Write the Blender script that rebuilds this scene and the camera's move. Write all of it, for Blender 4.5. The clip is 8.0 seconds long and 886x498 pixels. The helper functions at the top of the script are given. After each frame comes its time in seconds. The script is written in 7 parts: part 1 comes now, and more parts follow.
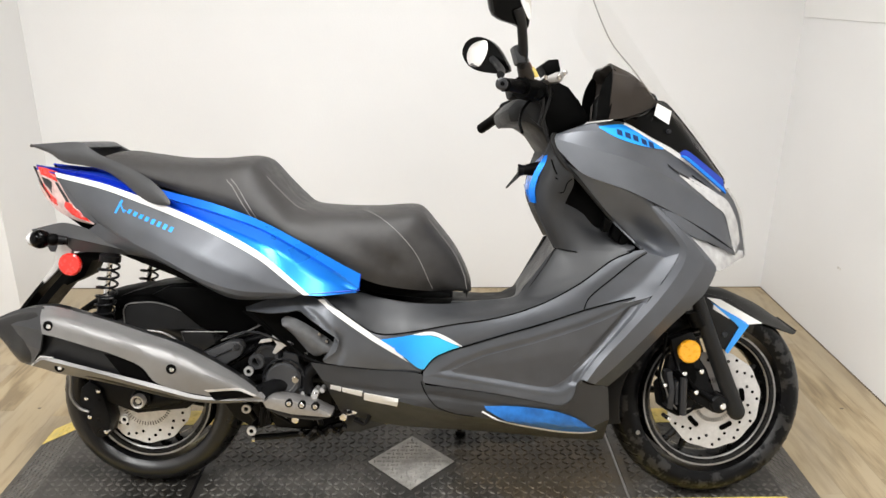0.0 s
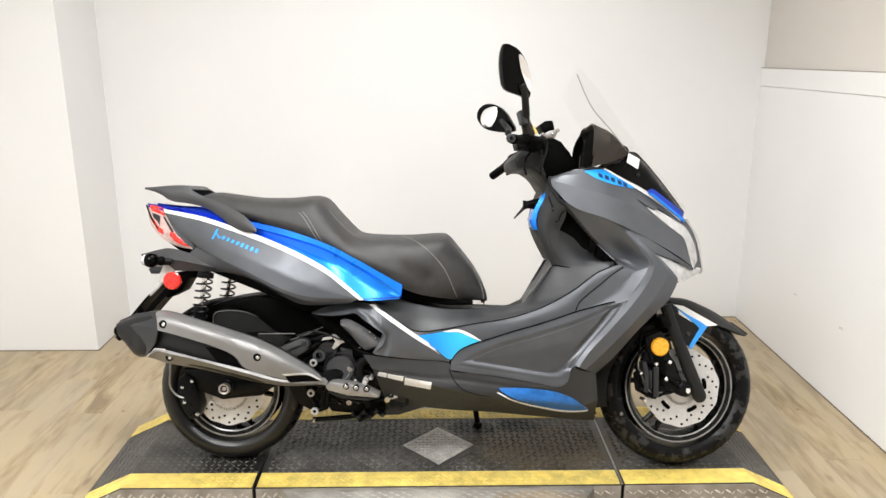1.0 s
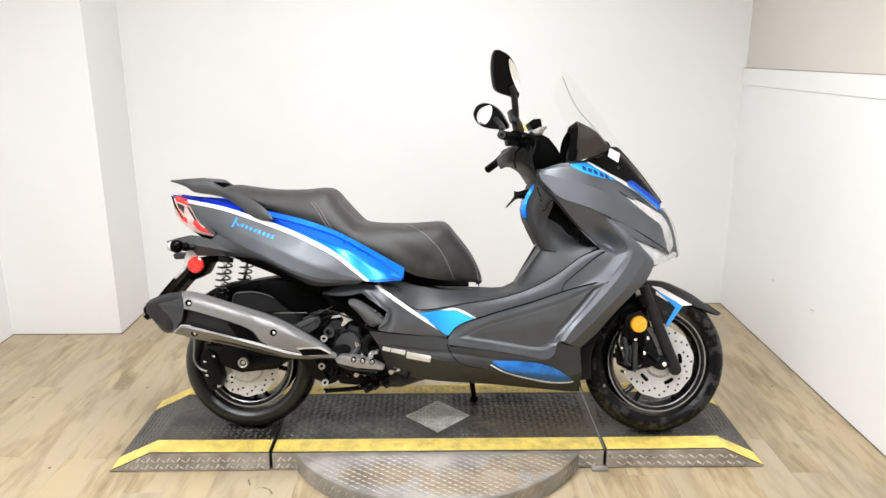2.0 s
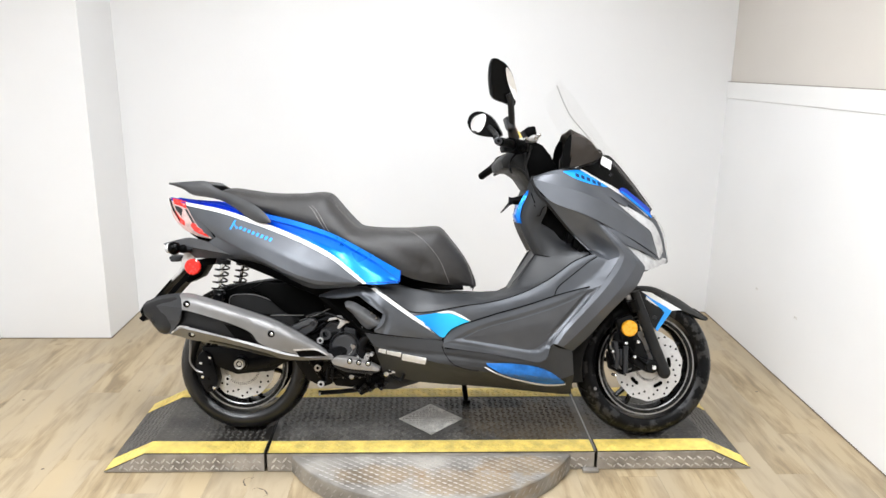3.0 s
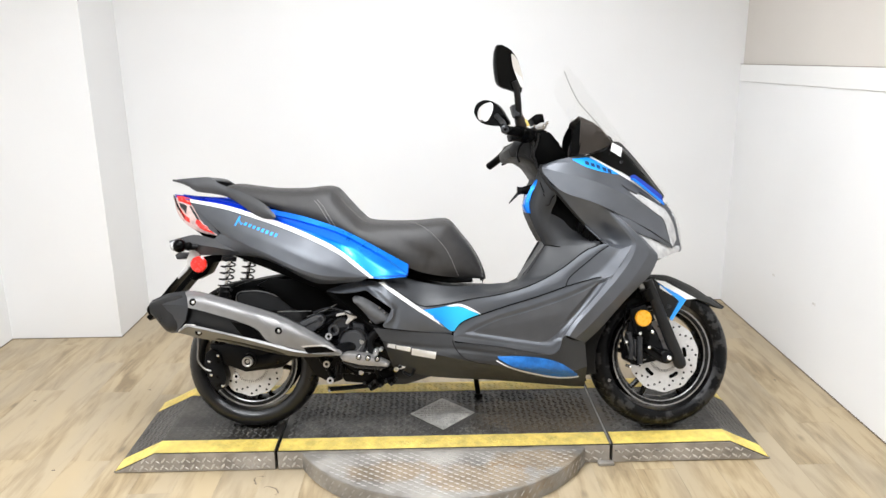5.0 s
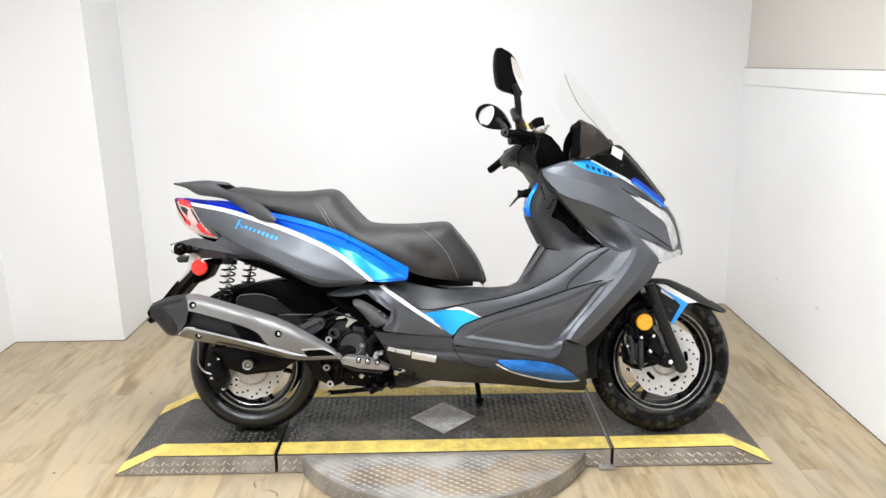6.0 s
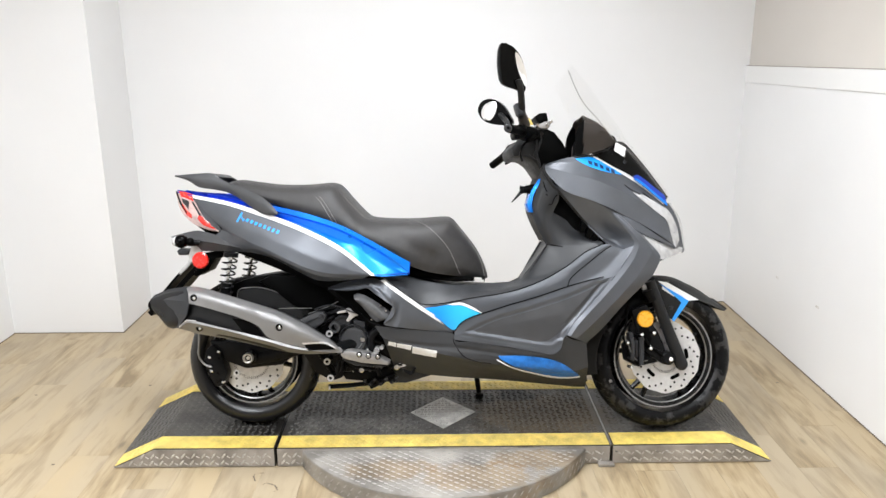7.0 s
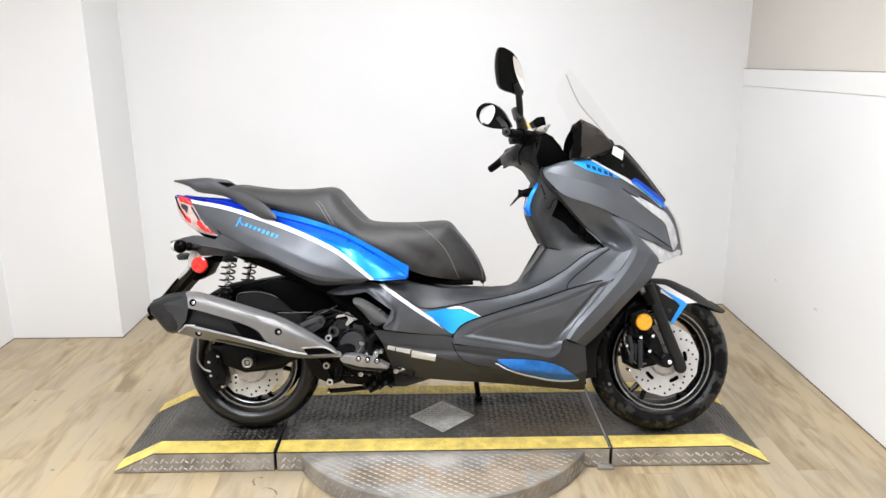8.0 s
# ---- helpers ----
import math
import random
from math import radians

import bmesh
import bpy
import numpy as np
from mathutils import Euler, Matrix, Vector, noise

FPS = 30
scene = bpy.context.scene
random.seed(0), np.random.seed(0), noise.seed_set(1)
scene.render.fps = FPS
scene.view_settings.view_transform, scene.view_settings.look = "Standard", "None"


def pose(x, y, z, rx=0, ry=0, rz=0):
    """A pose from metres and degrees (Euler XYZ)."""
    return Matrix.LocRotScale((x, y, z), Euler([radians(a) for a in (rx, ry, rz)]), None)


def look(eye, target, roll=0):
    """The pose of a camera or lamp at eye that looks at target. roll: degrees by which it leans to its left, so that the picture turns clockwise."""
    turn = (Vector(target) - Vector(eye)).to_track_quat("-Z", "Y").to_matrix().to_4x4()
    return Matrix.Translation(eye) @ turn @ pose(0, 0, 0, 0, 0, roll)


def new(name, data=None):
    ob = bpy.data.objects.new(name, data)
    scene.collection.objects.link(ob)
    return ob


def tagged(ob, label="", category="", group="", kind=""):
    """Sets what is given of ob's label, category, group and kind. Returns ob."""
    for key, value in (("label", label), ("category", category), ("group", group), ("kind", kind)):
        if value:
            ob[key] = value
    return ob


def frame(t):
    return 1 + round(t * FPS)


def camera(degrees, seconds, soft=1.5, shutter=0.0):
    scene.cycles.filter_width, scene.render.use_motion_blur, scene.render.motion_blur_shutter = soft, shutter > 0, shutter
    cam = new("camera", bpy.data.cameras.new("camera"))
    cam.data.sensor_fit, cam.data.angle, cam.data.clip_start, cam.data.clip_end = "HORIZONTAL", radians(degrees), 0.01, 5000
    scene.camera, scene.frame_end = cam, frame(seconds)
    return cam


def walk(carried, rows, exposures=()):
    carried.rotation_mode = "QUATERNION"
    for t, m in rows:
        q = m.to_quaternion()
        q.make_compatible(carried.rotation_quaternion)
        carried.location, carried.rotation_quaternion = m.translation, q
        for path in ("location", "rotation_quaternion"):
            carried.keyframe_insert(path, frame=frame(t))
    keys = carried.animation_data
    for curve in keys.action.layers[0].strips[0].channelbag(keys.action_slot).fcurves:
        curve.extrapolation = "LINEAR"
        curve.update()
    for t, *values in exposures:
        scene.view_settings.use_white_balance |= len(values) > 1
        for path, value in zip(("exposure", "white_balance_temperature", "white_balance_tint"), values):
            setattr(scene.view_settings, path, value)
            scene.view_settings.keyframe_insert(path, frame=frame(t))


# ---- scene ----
from mathutils.bvhtree import BVHTree
cam = camera(61.0, 8.0)
PATH = [
    (0, (0.056, 0.078, 1.47), (0.092, 1.957, 0.784), 0.3),
    (0.1, (0.041, 0.028, 1.481), (0.096, 1.919, 0.831), -0.4),
    (0.2, (0.029, -0.041, 1.483), (0.111, 1.862, 0.872), -1.0),
    (0.3, (0.011, -0.101, 1.486), (0.107, 1.802, 0.878), -0.5),
    (0.4, (0.005, -0.165, 1.489), (0.123, 1.736, 0.877), 1.3),
    (0.5, (-0.021, -0.228, 1.481), (0.12, 1.665, 0.851), 2.2),
    (0.6, (-0.025, -0.27, 1.499), (0.102, 1.617, 0.848), 1.7),
    (0.7, (-0.042, -0.324, 1.497), (0.092, 1.58, 0.898), 1.3),
    (0.8, (-0.027, -0.38, 1.502), (0.039, 1.531, 0.919), 0.3),
    (0.9, (-0.026, -0.433, 1.515), (0.023, 1.491, 0.971), 0.0),
    (1, (-0.023, -0.496, 1.521), (0.008, 1.433, 0.991), 0.0),
    (1.2, (0.016, -0.579, 1.531), (0.033, 1.346, 0.989), -0.3),
    (1.5, (0.045, -0.69, 1.541), (0.053, 1.24, 1.013), -0.1),
    (1.7, (0.032, -0.72, 1.552), (0.036, 1.204, 1.004), -0.3),
    (2.8, (-0.071, -0.81, 1.54), (-0.0, 1.127, 1.047), 0.7),
    (3, (-0.059, -0.807, 1.533), (0.01, 1.127, 1.028), 0.7),
    (3.5, (-0.041, -0.794, 1.527), (0.009, 1.139, 1.016), -0.2),
    (4, (-0.031, -0.785, 1.524), (0.006, 1.147, 1.01), -0.6),
    (4.5, (-0.024, -0.777, 1.526), (0.009, 1.155, 1.007), -1.2),
    (4.7, (-0.04, -0.769, 1.523), (-0.004, 1.16, 0.996), -0.8),
    (5.8, (-0.022, -0.749, 1.523), (0.003, 1.182, 1.003), -0.8),
    (6, (-0.018, -0.757, 1.516), (0.0, 1.176, 1.002), -0.8),
    (6.5, (-0.026, -0.755, 1.52), (-0.006, 1.175, 0.996), -0.4),
    (7, (-0.031, -0.754, 1.516), (-0.008, 1.175, 0.989), -0.2),
    (7.5, (-0.032, -0.757, 1.512), (-0.007, 1.173, 0.987), -0.3),
    (8, (-0.029, -0.758, 1.518), (-0.004, 1.174, 1.0), -0.4),
]
walk(cam, [(t, look(eye, target, roll)) for t, eye, target, roll in PATH], [(0, -0.14, 6700, 11), (1, -0.07, 6700, 11), (1.7, -0.05, 6600, 11), (3, 0.0, 6350, 11), (6.5, -0.03, 6350, 11), (8, -0.07, 6350, 12)])

# ---- light: assumed ceiling panels, out of view, over a closed showroom bay ----
world = bpy.data.worlds.new("room_world")
world.use_nodes = True
world.node_tree.nodes["Background"].inputs[0].default_value = (0.9, 0.95, 1.0, 1)
world.node_tree.nodes["Background"].inputs[1].default_value = 0.05
scene.world = world
CEILING = 3.0
LIGHTS = ((-1.35, 0.1), (0.7, -0.1), (-0.1, 1.8))
for (lx, ly), power in zip(LIGHTS, (84, 36, 50)):
    ld = bpy.data.lights.new("ceiling_lamp", "AREA")
    ld.shape, ld.size, ld.size_y, ld.energy, ld.color = "RECTANGLE", 1.2, 0.6, power, (0.955, 0.985, 1.0)
    ld.spread = radians(158)
    lo = new("ceiling_lamp", ld)
    lo.matrix_world = pose(lx, ly, CEILING - 0.07)


# ---- materials ----
def node_mat(name, color, rough=0.5, metal=0.0, vary=0.15, scale=40.0, bump=0.0, fine=400.0, coat=0.0, spec=0.5, stretch=(1, 1, 1)):
    m = bpy.data.materials.new(name)
    m.use_nodes = True
    nt = m.node_tree
    b = nt.nodes["Principled BSDF"]
    tc = nt.nodes.new("ShaderNodeTexCoord")
    mp = nt.nodes.new("ShaderNodeMapping")
    mp.inputs["Scale"].default_value = stretch
    nt.links.new(tc.outputs["Object"], mp.inputs[0])
    n1 = nt.nodes.new("ShaderNodeTexNoise")
    n1.inputs["Scale"].default_value, n1.inputs["Detail"].default_value = scale, 4
    nt.links.new(mp.outputs[0], n1.inputs["Vector"])
    ramp = nt.nodes.new("ShaderNodeMapRange")
    ramp.inputs[3].default_value, ramp.inputs[4].default_value = 1 - vary, 1 + vary
    ramp.inputs[1].default_value, ramp.inputs[2].default_value = 0.3, 0.7
    nt.links.new(n1.outputs[0], ramp.inputs[0])
    mx = nt.nodes.new("ShaderNodeMix")
    mx.data_type, mx.blend_type = "RGBA", "MULTIPLY"
    mx.inputs[0].default_value = 1
    mx.inputs[6].default_value = (*color, 1)
    nt.links.new(ramp.outputs[0], mx.inputs[7])
    nt.links.new(mx.outputs[2], b.inputs["Base Color"])
    rr = nt.nodes.new("ShaderNodeMapRange")
    rr.inputs[1].default_value, rr.inputs[2].default_value = 0.3, 0.7
    rr.inputs[3].default_value, rr.inputs[4].default_value = max(0.02, rough - 0.08), min(1, rough + 0.08)
    nt.links.new(n1.outputs[0], rr.inputs[0])
    nt.links.new(rr.outputs[0], b.inputs["Roughness"])
    b.inputs["Metallic"].default_value = metal
    b.inputs["Coat Weight"].default_value = coat
    b.inputs["Coat Roughness"].default_value = 0.16
    b.inputs["Specular IOR Level"].default_value = spec
    if bump:
        n2 = nt.nodes.new("ShaderNodeTexNoise")
        n2.inputs["Scale"].default_value = fine
        nt.links.new(mp.outputs[0], n2.inputs["Vector"])
        bp = nt.nodes.new("ShaderNodeBump")
        bp.inputs["Strength"].default_value, bp.inputs["Distance"].default_value = bump, 0.002
        nt.links.new(n2.outputs[0], bp.inputs["Height"])
        nt.links.new(bp.outputs[0], b.inputs["Normal"])
    return m


PAINT = node_mat("matte_grey_paint", (0.0875, 0.0935, 0.106), 0.38, 0.35, 0.09, 12, 0.10, 900)
DARK = node_mat("dark_grey_plastic", (0.0228, 0.024, 0.0265), 0.45, 0.0, 0.1, 25, 0.12, 700, spec=0.4)
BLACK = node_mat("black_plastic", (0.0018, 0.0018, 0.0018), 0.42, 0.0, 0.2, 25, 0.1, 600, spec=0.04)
INNER = node_mat("dark_inner_plastic", (0.0125, 0.0126, 0.013), 0.48, 0.0, 0.15, 25, 0.12, 700, spec=0.25)
BELLYBLUE = node_mat("mottled_blue_decal", (0.012, 0.13, 0.43), 0.4, 0.0, 0.3, 40, 0.1, 500)
FENDER = node_mat("matte_black_mudguard", (0.026, 0.026, 0.0255), 0.55, 0.0, 0.12, 30, 0.15, 700, spec=0.2)
RAILM = node_mat("grey_rail_plastic", (0.046, 0.0465, 0.049), 0.45, 0.0, 0.1, 25, 0.12, 700, spec=0.4)
BELLY = node_mat("belly_plastic", (0.0265, 0.027, 0.0285), 0.48, 0.0, 0.12, 20, 0.12, 700, spec=0.4)
SIGN = node_mat("matt_white_label", (0.84, 0.85, 0.86), 0.6, 0.0, 0.05, 60)
GLOSS = node_mat("gloss_black", (0.0012, 0.0012, 0.0012), 0.12, 0.0, 0.1, 20, spec=0.09)
TINT = node_mat("smoked_black_plastic", (0.0028, 0.0028, 0.0028), 0.34, 0.0, 0.1, 20, spec=0.12)
MESH = node_mat("light_grey_intake_plastic", (0.095, 0.096, 0.1), 0.5, 0.1, 0.15, 60, 0.4, 260)
VINYL = node_mat("seat_vinyl", (0.030, 0.0285, 0.028), 0.48, 0.0, 0.2, 40, 0.5, 420, spec=0.4)
BLUE = node_mat("blue_paint", (0.004, 0.16, 0.82), 0.3, 0.55, 0.05, 8, coat=0.3, spec=0.4)
DEEPBLUE = node_mat("deep_blue_paint", (0.002, 0.04, 0.42), 0.3, 0.3, 0.05, 8, coat=0.3)


def fade(m, near, far, x0, x1):
    """Runs one colour into another along the body."""
    nt = m.node_tree
    b = nt.nodes["Principled BSDF"]
    tc, sep, mr, mx = (nt.nodes.new("ShaderNode" + k) for k in ("TexCoord", "SeparateXYZ", "MapRange", "Mix"))
    mr.interpolation_type = "SMOOTHSTEP"
    mr.inputs[1].default_value, mr.inputs[2].default_value = x0, x1
    mx.data_type = "RGBA"
    mx.inputs[6].default_value, mx.inputs[7].default_value = (*near, 1), (*far, 1)
    nt.links.new(tc.outputs["Object"], sep.inputs[0])
    nt.links.new(sep.outputs[0], mr.inputs[0])
    nt.links.new(mr.outputs[0], mx.inputs[0])
    nt.links.new(mx.outputs[2], b.inputs["Base Color"])


fade(BLUE, (0.004, 0.035, 0.52), (0.004, 0.22, 0.88), -0.95, -0.35)
NAVY = node_mat("dark_blue_print", (0.004, 0.02, 0.09), 0.5, 0.0, 0.1, 40)
SKYBLUE = node_mat("light_blue_decal", (0.01, 0.30, 0.85), 0.35, 0.0, 0.04, 8, coat=0.3)
ACCENT = node_mat("fading_blue_decal", (0.01, 0.30, 0.85), 0.35, 0.0, 0.04, 8, coat=0.3)
fade(ACCENT, (0.008, 0.26, 0.85), (0.03, 0.50, 0.80), -0.09, 0.03)
WHITE = node_mat("white_decal", (0.8, 0.8, 0.8), 0.35, 0.0, 0.03, 12)
RUBBER = node_mat("tyre_rubber", (0.0045, 0.0045, 0.005), 0.33, 0.0, 0.3, 14, 0.12, 300, spec=0.5)
RIM = node_mat("rim_black", (0.005, 0.005, 0.005), 0.28, 0.0, 0.15, 30, spec=0.25)
LIP = node_mat("rim_lip", (0.27, 0.265, 0.26), 0.38, 0.7, 0.15, 30)
STEEL = node_mat("brushed_steel", (0.62, 0.61, 0.6), 0.42, 0.55, 0.1, 60, 0.05, 900)
SHIELD = node_mat("satin_heat_shield", (0.22, 0.216, 0.213), 0.46, 0.5, 0.06, 25, 0.04, 900)
HOOD = node_mat("brown_grey_plastic", (0.034, 0.028, 0.024), 0.5, 0.0, 0.12, 25, 0.12, 700, spec=0.35)
CAP = node_mat("dark_satin_cap", (0.026, 0.027, 0.030), 0.36, 0.3, 0.1, 25, 0.05, 700)
SILENCER = node_mat("black_silencer_shell", (0.010, 0.010, 0.0105), 0.34, 0.1, 0.1, 25, 0.05, 700, spec=0.3)
CHROME = node_mat("chrome", (0.8, 0.8, 0.8), 0.15, 1.0, 0.05, 50)
ALLOY = node_mat("cast_alloy", (0.34, 0.33, 0.32), 0.42, 0.7, 0.12, 60, 0.15, 400)
ENGINE = node_mat("engine_black", (0.0045, 0.0045, 0.005), 0.34, 0.0, 0.25, 40, 0.2, 300, spec=0.12)
RED = node_mat("red_lens", (0.75, 0.02, 0.012), 0.25, 0.0, 0.12, 90, coat=0.6)
REDPLASTIC = node_mat("dull_red_plastic", (0.14, 0.035, 0.028), 0.5, 0.0, 0.2, 60)
ORANGE = node_mat("orange_lens", (0.93, 0.42, 0.01), 0.3, 0.0, 0.15, 90, coat=0.5)
LENS = node_mat("clear_lens", (0.52, 0.52, 0.525), 0.12, 0.1, 0.18, 35, coat=0.8)
TAILLENS = node_mat("pale_tail_lens", (0.66, 0.47, 0.45), 0.15, 0.0, 0.2, 60, coat=0.6)
STITCH = node_mat("thread_and_seam_glint", (0.22, 0.212, 0.205), 0.7, 0, 0.1, 200)
YELLOW = node_mat("yellow_safety_paint", (0.74, 0.565, 0.14), 0.45, 0.0, 0.22, 22, 0.3, 180)
PLATE = node_mat("worn_dark_tread_plate", (0.068, 0.0625, 0.056), 0.38, 0.35, 0.5, 5, 0.35, 220)
LUG = node_mat("worn_lug_steel", (0.112, 0.106, 0.097), 0.48, 0.45, 0.45, 9, 0.2, 220)
def add_patches(m, scale, lo, hi, dark):
    """Oily patches: darker and glossier than the bare plate round them."""
    nt = m.node_tree
    b = nt.nodes["Principled BSDF"]
    tc, n, mr, mx = (nt.nodes.new("ShaderNode" + k) for k in ("TexCoord", "TexNoise", "MapRange", "Mix"))
    n.inputs["Scale"].default_value, n.inputs["Detail"].default_value, n.inputs["Roughness"].default_value = scale, 5, 0.6
    mr.inputs[1].default_value, mr.inputs[2].default_value, mr.inputs[3].default_value, mr.inputs[4].default_value = lo, hi, 1.0, dark
    mx.data_type, mx.blend_type = "RGBA", "MULTIPLY"
    mx.inputs[0].default_value = 1
    nt.links.new(tc.outputs["Object"], n.inputs["Vector"])
    nt.links.new(n.outputs[0], mr.inputs[0])
    nt.links.new(b.inputs["Base Color"].links[0].from_socket, mx.inputs[6])
    nt.links.new(mr.outputs[0], mx.inputs[7])
    nt.links.new(mx.outputs[2], b.inputs["Base Color"])


def add_stain(m, x, y, rx, ry, tint, ragged=0.5):
    """One stain with a ragged outline: an oval of half widths rx and ry."""
    nt = m.node_tree
    b = nt.nodes["Principled BSDF"]
    tc, off, ln, n, mad, mr, mx = (nt.nodes.new("ShaderNode" + k) for k in ("TexCoord", "Mapping", "VectorMath", "TexNoise", "Math", "MapRange", "Mix"))
    off.vector_type = "TEXTURE"
    off.inputs["Location"].default_value, off.inputs["Scale"].default_value = (x, y, 0.075), (rx, ry, 1.0)
    ln.operation = "LENGTH"
    n.inputs["Scale"].default_value, n.inputs["Detail"].default_value = 18, 4
    mad.operation = "MULTIPLY_ADD"
    mad.inputs[1].default_value = ragged * 2
    mr.interpolation_type = "SMOOTHSTEP"
    mr.inputs[1].default_value, mr.inputs[2].default_value = 0.75 + ragged, 1.35 + ragged
    mr.inputs[3].default_value, mr.inputs[4].default_value = 1.0, 0.0
    mx.data_type, mx.blend_type = "RGBA", "MULTIPLY"
    mx.inputs[7].default_value = (*tint, 1)
    nt.links.new(tc.outputs["Object"], off.inputs[0])
    nt.links.new(off.outputs[0], ln.inputs[0])
    nt.links.new(tc.outputs["Object"], n.inputs["Vector"])
    nt.links.new(n.outputs[0], mad.inputs[0])
    nt.links.new(ln.outputs["Value"], mad.inputs[2])
    nt.links.new(mad.outputs[0], mr.inputs[0])
    nt.links.new(mr.outputs[0], mx.inputs[0])
    nt.links.new(b.inputs["Base Color"].links[0].from_socket, mx.inputs[6])
    nt.links.new(mx.outputs[2], b.inputs["Base Color"])


add_patches(PLATE, 3.2, 0.52, 0.6, 0.5)
add_patches(LUG, 3.2, 0.52, 0.6, 0.55)
for m, deep in ((PLATE, 1.0), (LUG, 0.6)):
    add_stain(m, 0.39, 1.988, 0.26, 0.17, (1.0, 0.80, 0.50) if deep == 1.0 else (0.75, 0.60, 0.40))
    add_stain(m, 0.141, 2.14, 0.08, 0.05, (0.22, 0.22, 0.22))
    add_stain(m, 0.316, 2.147, 0.085, 0.045, (0.14, 0.14, 0.14))
DIAM = node_mat("worn_pale_plate", (0.40, 0.385, 0.355), 0.45, 0.25, 0.3, 30, 0.3, 260)
BRIGHT = node_mat("bright_tread_plate", (0.30, 0.28, 0.252), 0.5, 0.3, 0.35, 7, 0.3, 260)
add_patches(BRIGHT, 5.0, 0.48, 0.62, 0.68)
for x, y, r in ((-0.2, 1.60, 0.10), (0.12, 1.55, 0.13), (0.33, 1.66, 0.10)):
    add_stain(BRIGHT, x, y, r * 1.5, r * 0.6, (0.95, 0.80, 0.62), 0.7)
DISCM = node_mat("worn_brake_steel", (0.60, 0.595, 0.59), 0.40, 0.35, 0.08, 90, 0.12, 700)
SKIRTM = node_mat("brownish_tread_plate", (0.33, 0.305, 0.275), 0.45, 0.35, 0.3, 12, 0.3, 260)
TLUG = node_mat("scuffed_lug", (0.33, 0.315, 0.295), 0.45, 0.35, 0.4, 4, 0.15, 300)
BLUG = node_mat("bright_lug", (0.52, 0.50, 0.47), 0.33, 0.5, 0.3, 7, 0.1, 300)
WALLM = node_mat("white_wall_paint", (0.815, 0.815, 0.815), 0.75, 0.0, 0.025, 1.2, 0.25, 160)
CEILM = node_mat("ceiling_paint", (0.34, 0.275, 0.22), 0.9, 0.0, 0.03, 3, 0.2, 60)
GREIGE = node_mat("warm_grey_wall_tone", (0.64, 0.605, 0.56), 0.8, 0.0, 0.03, 1.5, 0.25, 160)
GREIGE_DARK = node_mat("shaded_gap_grey", (0.34, 0.305, 0.27), 0.9, 0.0, 0.2, 20)
TRIMM = node_mat("white_trim_gloss", (0.82, 0.82, 0.81), 0.4, 0.0, 0.02, 3)
SPILL = node_mat("dried_spill", (0.11, 0.085, 0.06), 0.5, 0.0, 0.4, 90)
SUBM = node_mat("floor_underlay", (0.08, 0.06, 0.045), 0.9)

GLASS = bpy.data.materials.new("clear_windscreen")
GLASS.use_nodes = True
gn = GLASS.node_tree
gn.nodes.clear()
g_out, g_mix = gn.nodes.new("ShaderNodeOutputMaterial"), gn.nodes.new("ShaderNodeMixShader")
g_tr, g_gl = gn.nodes.new("ShaderNodeBsdfTransparent"), gn.nodes.new("ShaderNodeBsdfGlossy")
g_tr.inputs[0].default_value = (0.997, 0.997, 0.996, 1)
g_gl.inputs["Roughness"].default_value = 0.04
g_mix.inputs[0].default_value = 0.018
gn.links.new(g_tr.outputs[0], g_mix.inputs[1])
gn.links.new(g_gl.outputs[0], g_mix.inputs[2])
gn.links.new(g_mix.outputs[0], g_out.inputs[0])
NOSELENS = bpy.data.materials.new("clear_nose_lens")
NOSELENS.use_nodes = True
nn = NOSELENS.node_tree
n_mix, n_tr = nn.nodes.new("ShaderNodeMixShader"), nn.nodes.new("ShaderNodeBsdfTransparent")
nn.nodes["Principled BSDF"].inputs["Base Color"].default_value = (0.55, 0.55, 0.56, 1)
nn.nodes["Principled BSDF"].inputs["Roughness"].default_value = 0.15
n_mix.inputs[0].default_value = 0.22
nn.links.new(n_tr.outputs[0], n_mix.inputs[1])
nn.links.new(nn.nodes["Principled BSDF"].outputs[0], n_mix.inputs[2])
nn.links.new(n_mix.outputs[0], nn.nodes["Material Output"].inputs[0])
MIRROR = bpy.data.materials.new("mirror_glass")
MIRROR.use_nodes = True
mb = MIRROR.node_tree.nodes["Principled BSDF"]
mb.inputs["Base Color"].default_value, mb.inputs["Metallic"].default_value, mb.inputs["Roughness"].default_value = (0.9, 0.9, 0.9, 1), 1.0, 0.03
GLOW = bpy.data.materials.new("lamp_diffuser")
GLOW.use_nodes = True
GLOW.node_tree.nodes["Principled BSDF"].inputs["Emission Color"].default_value = (0.955, 0.985, 1.0, 1)
GLOW.node_tree.nodes["Principled BSDF"].inputs["Emission Strength"].default_value = 6


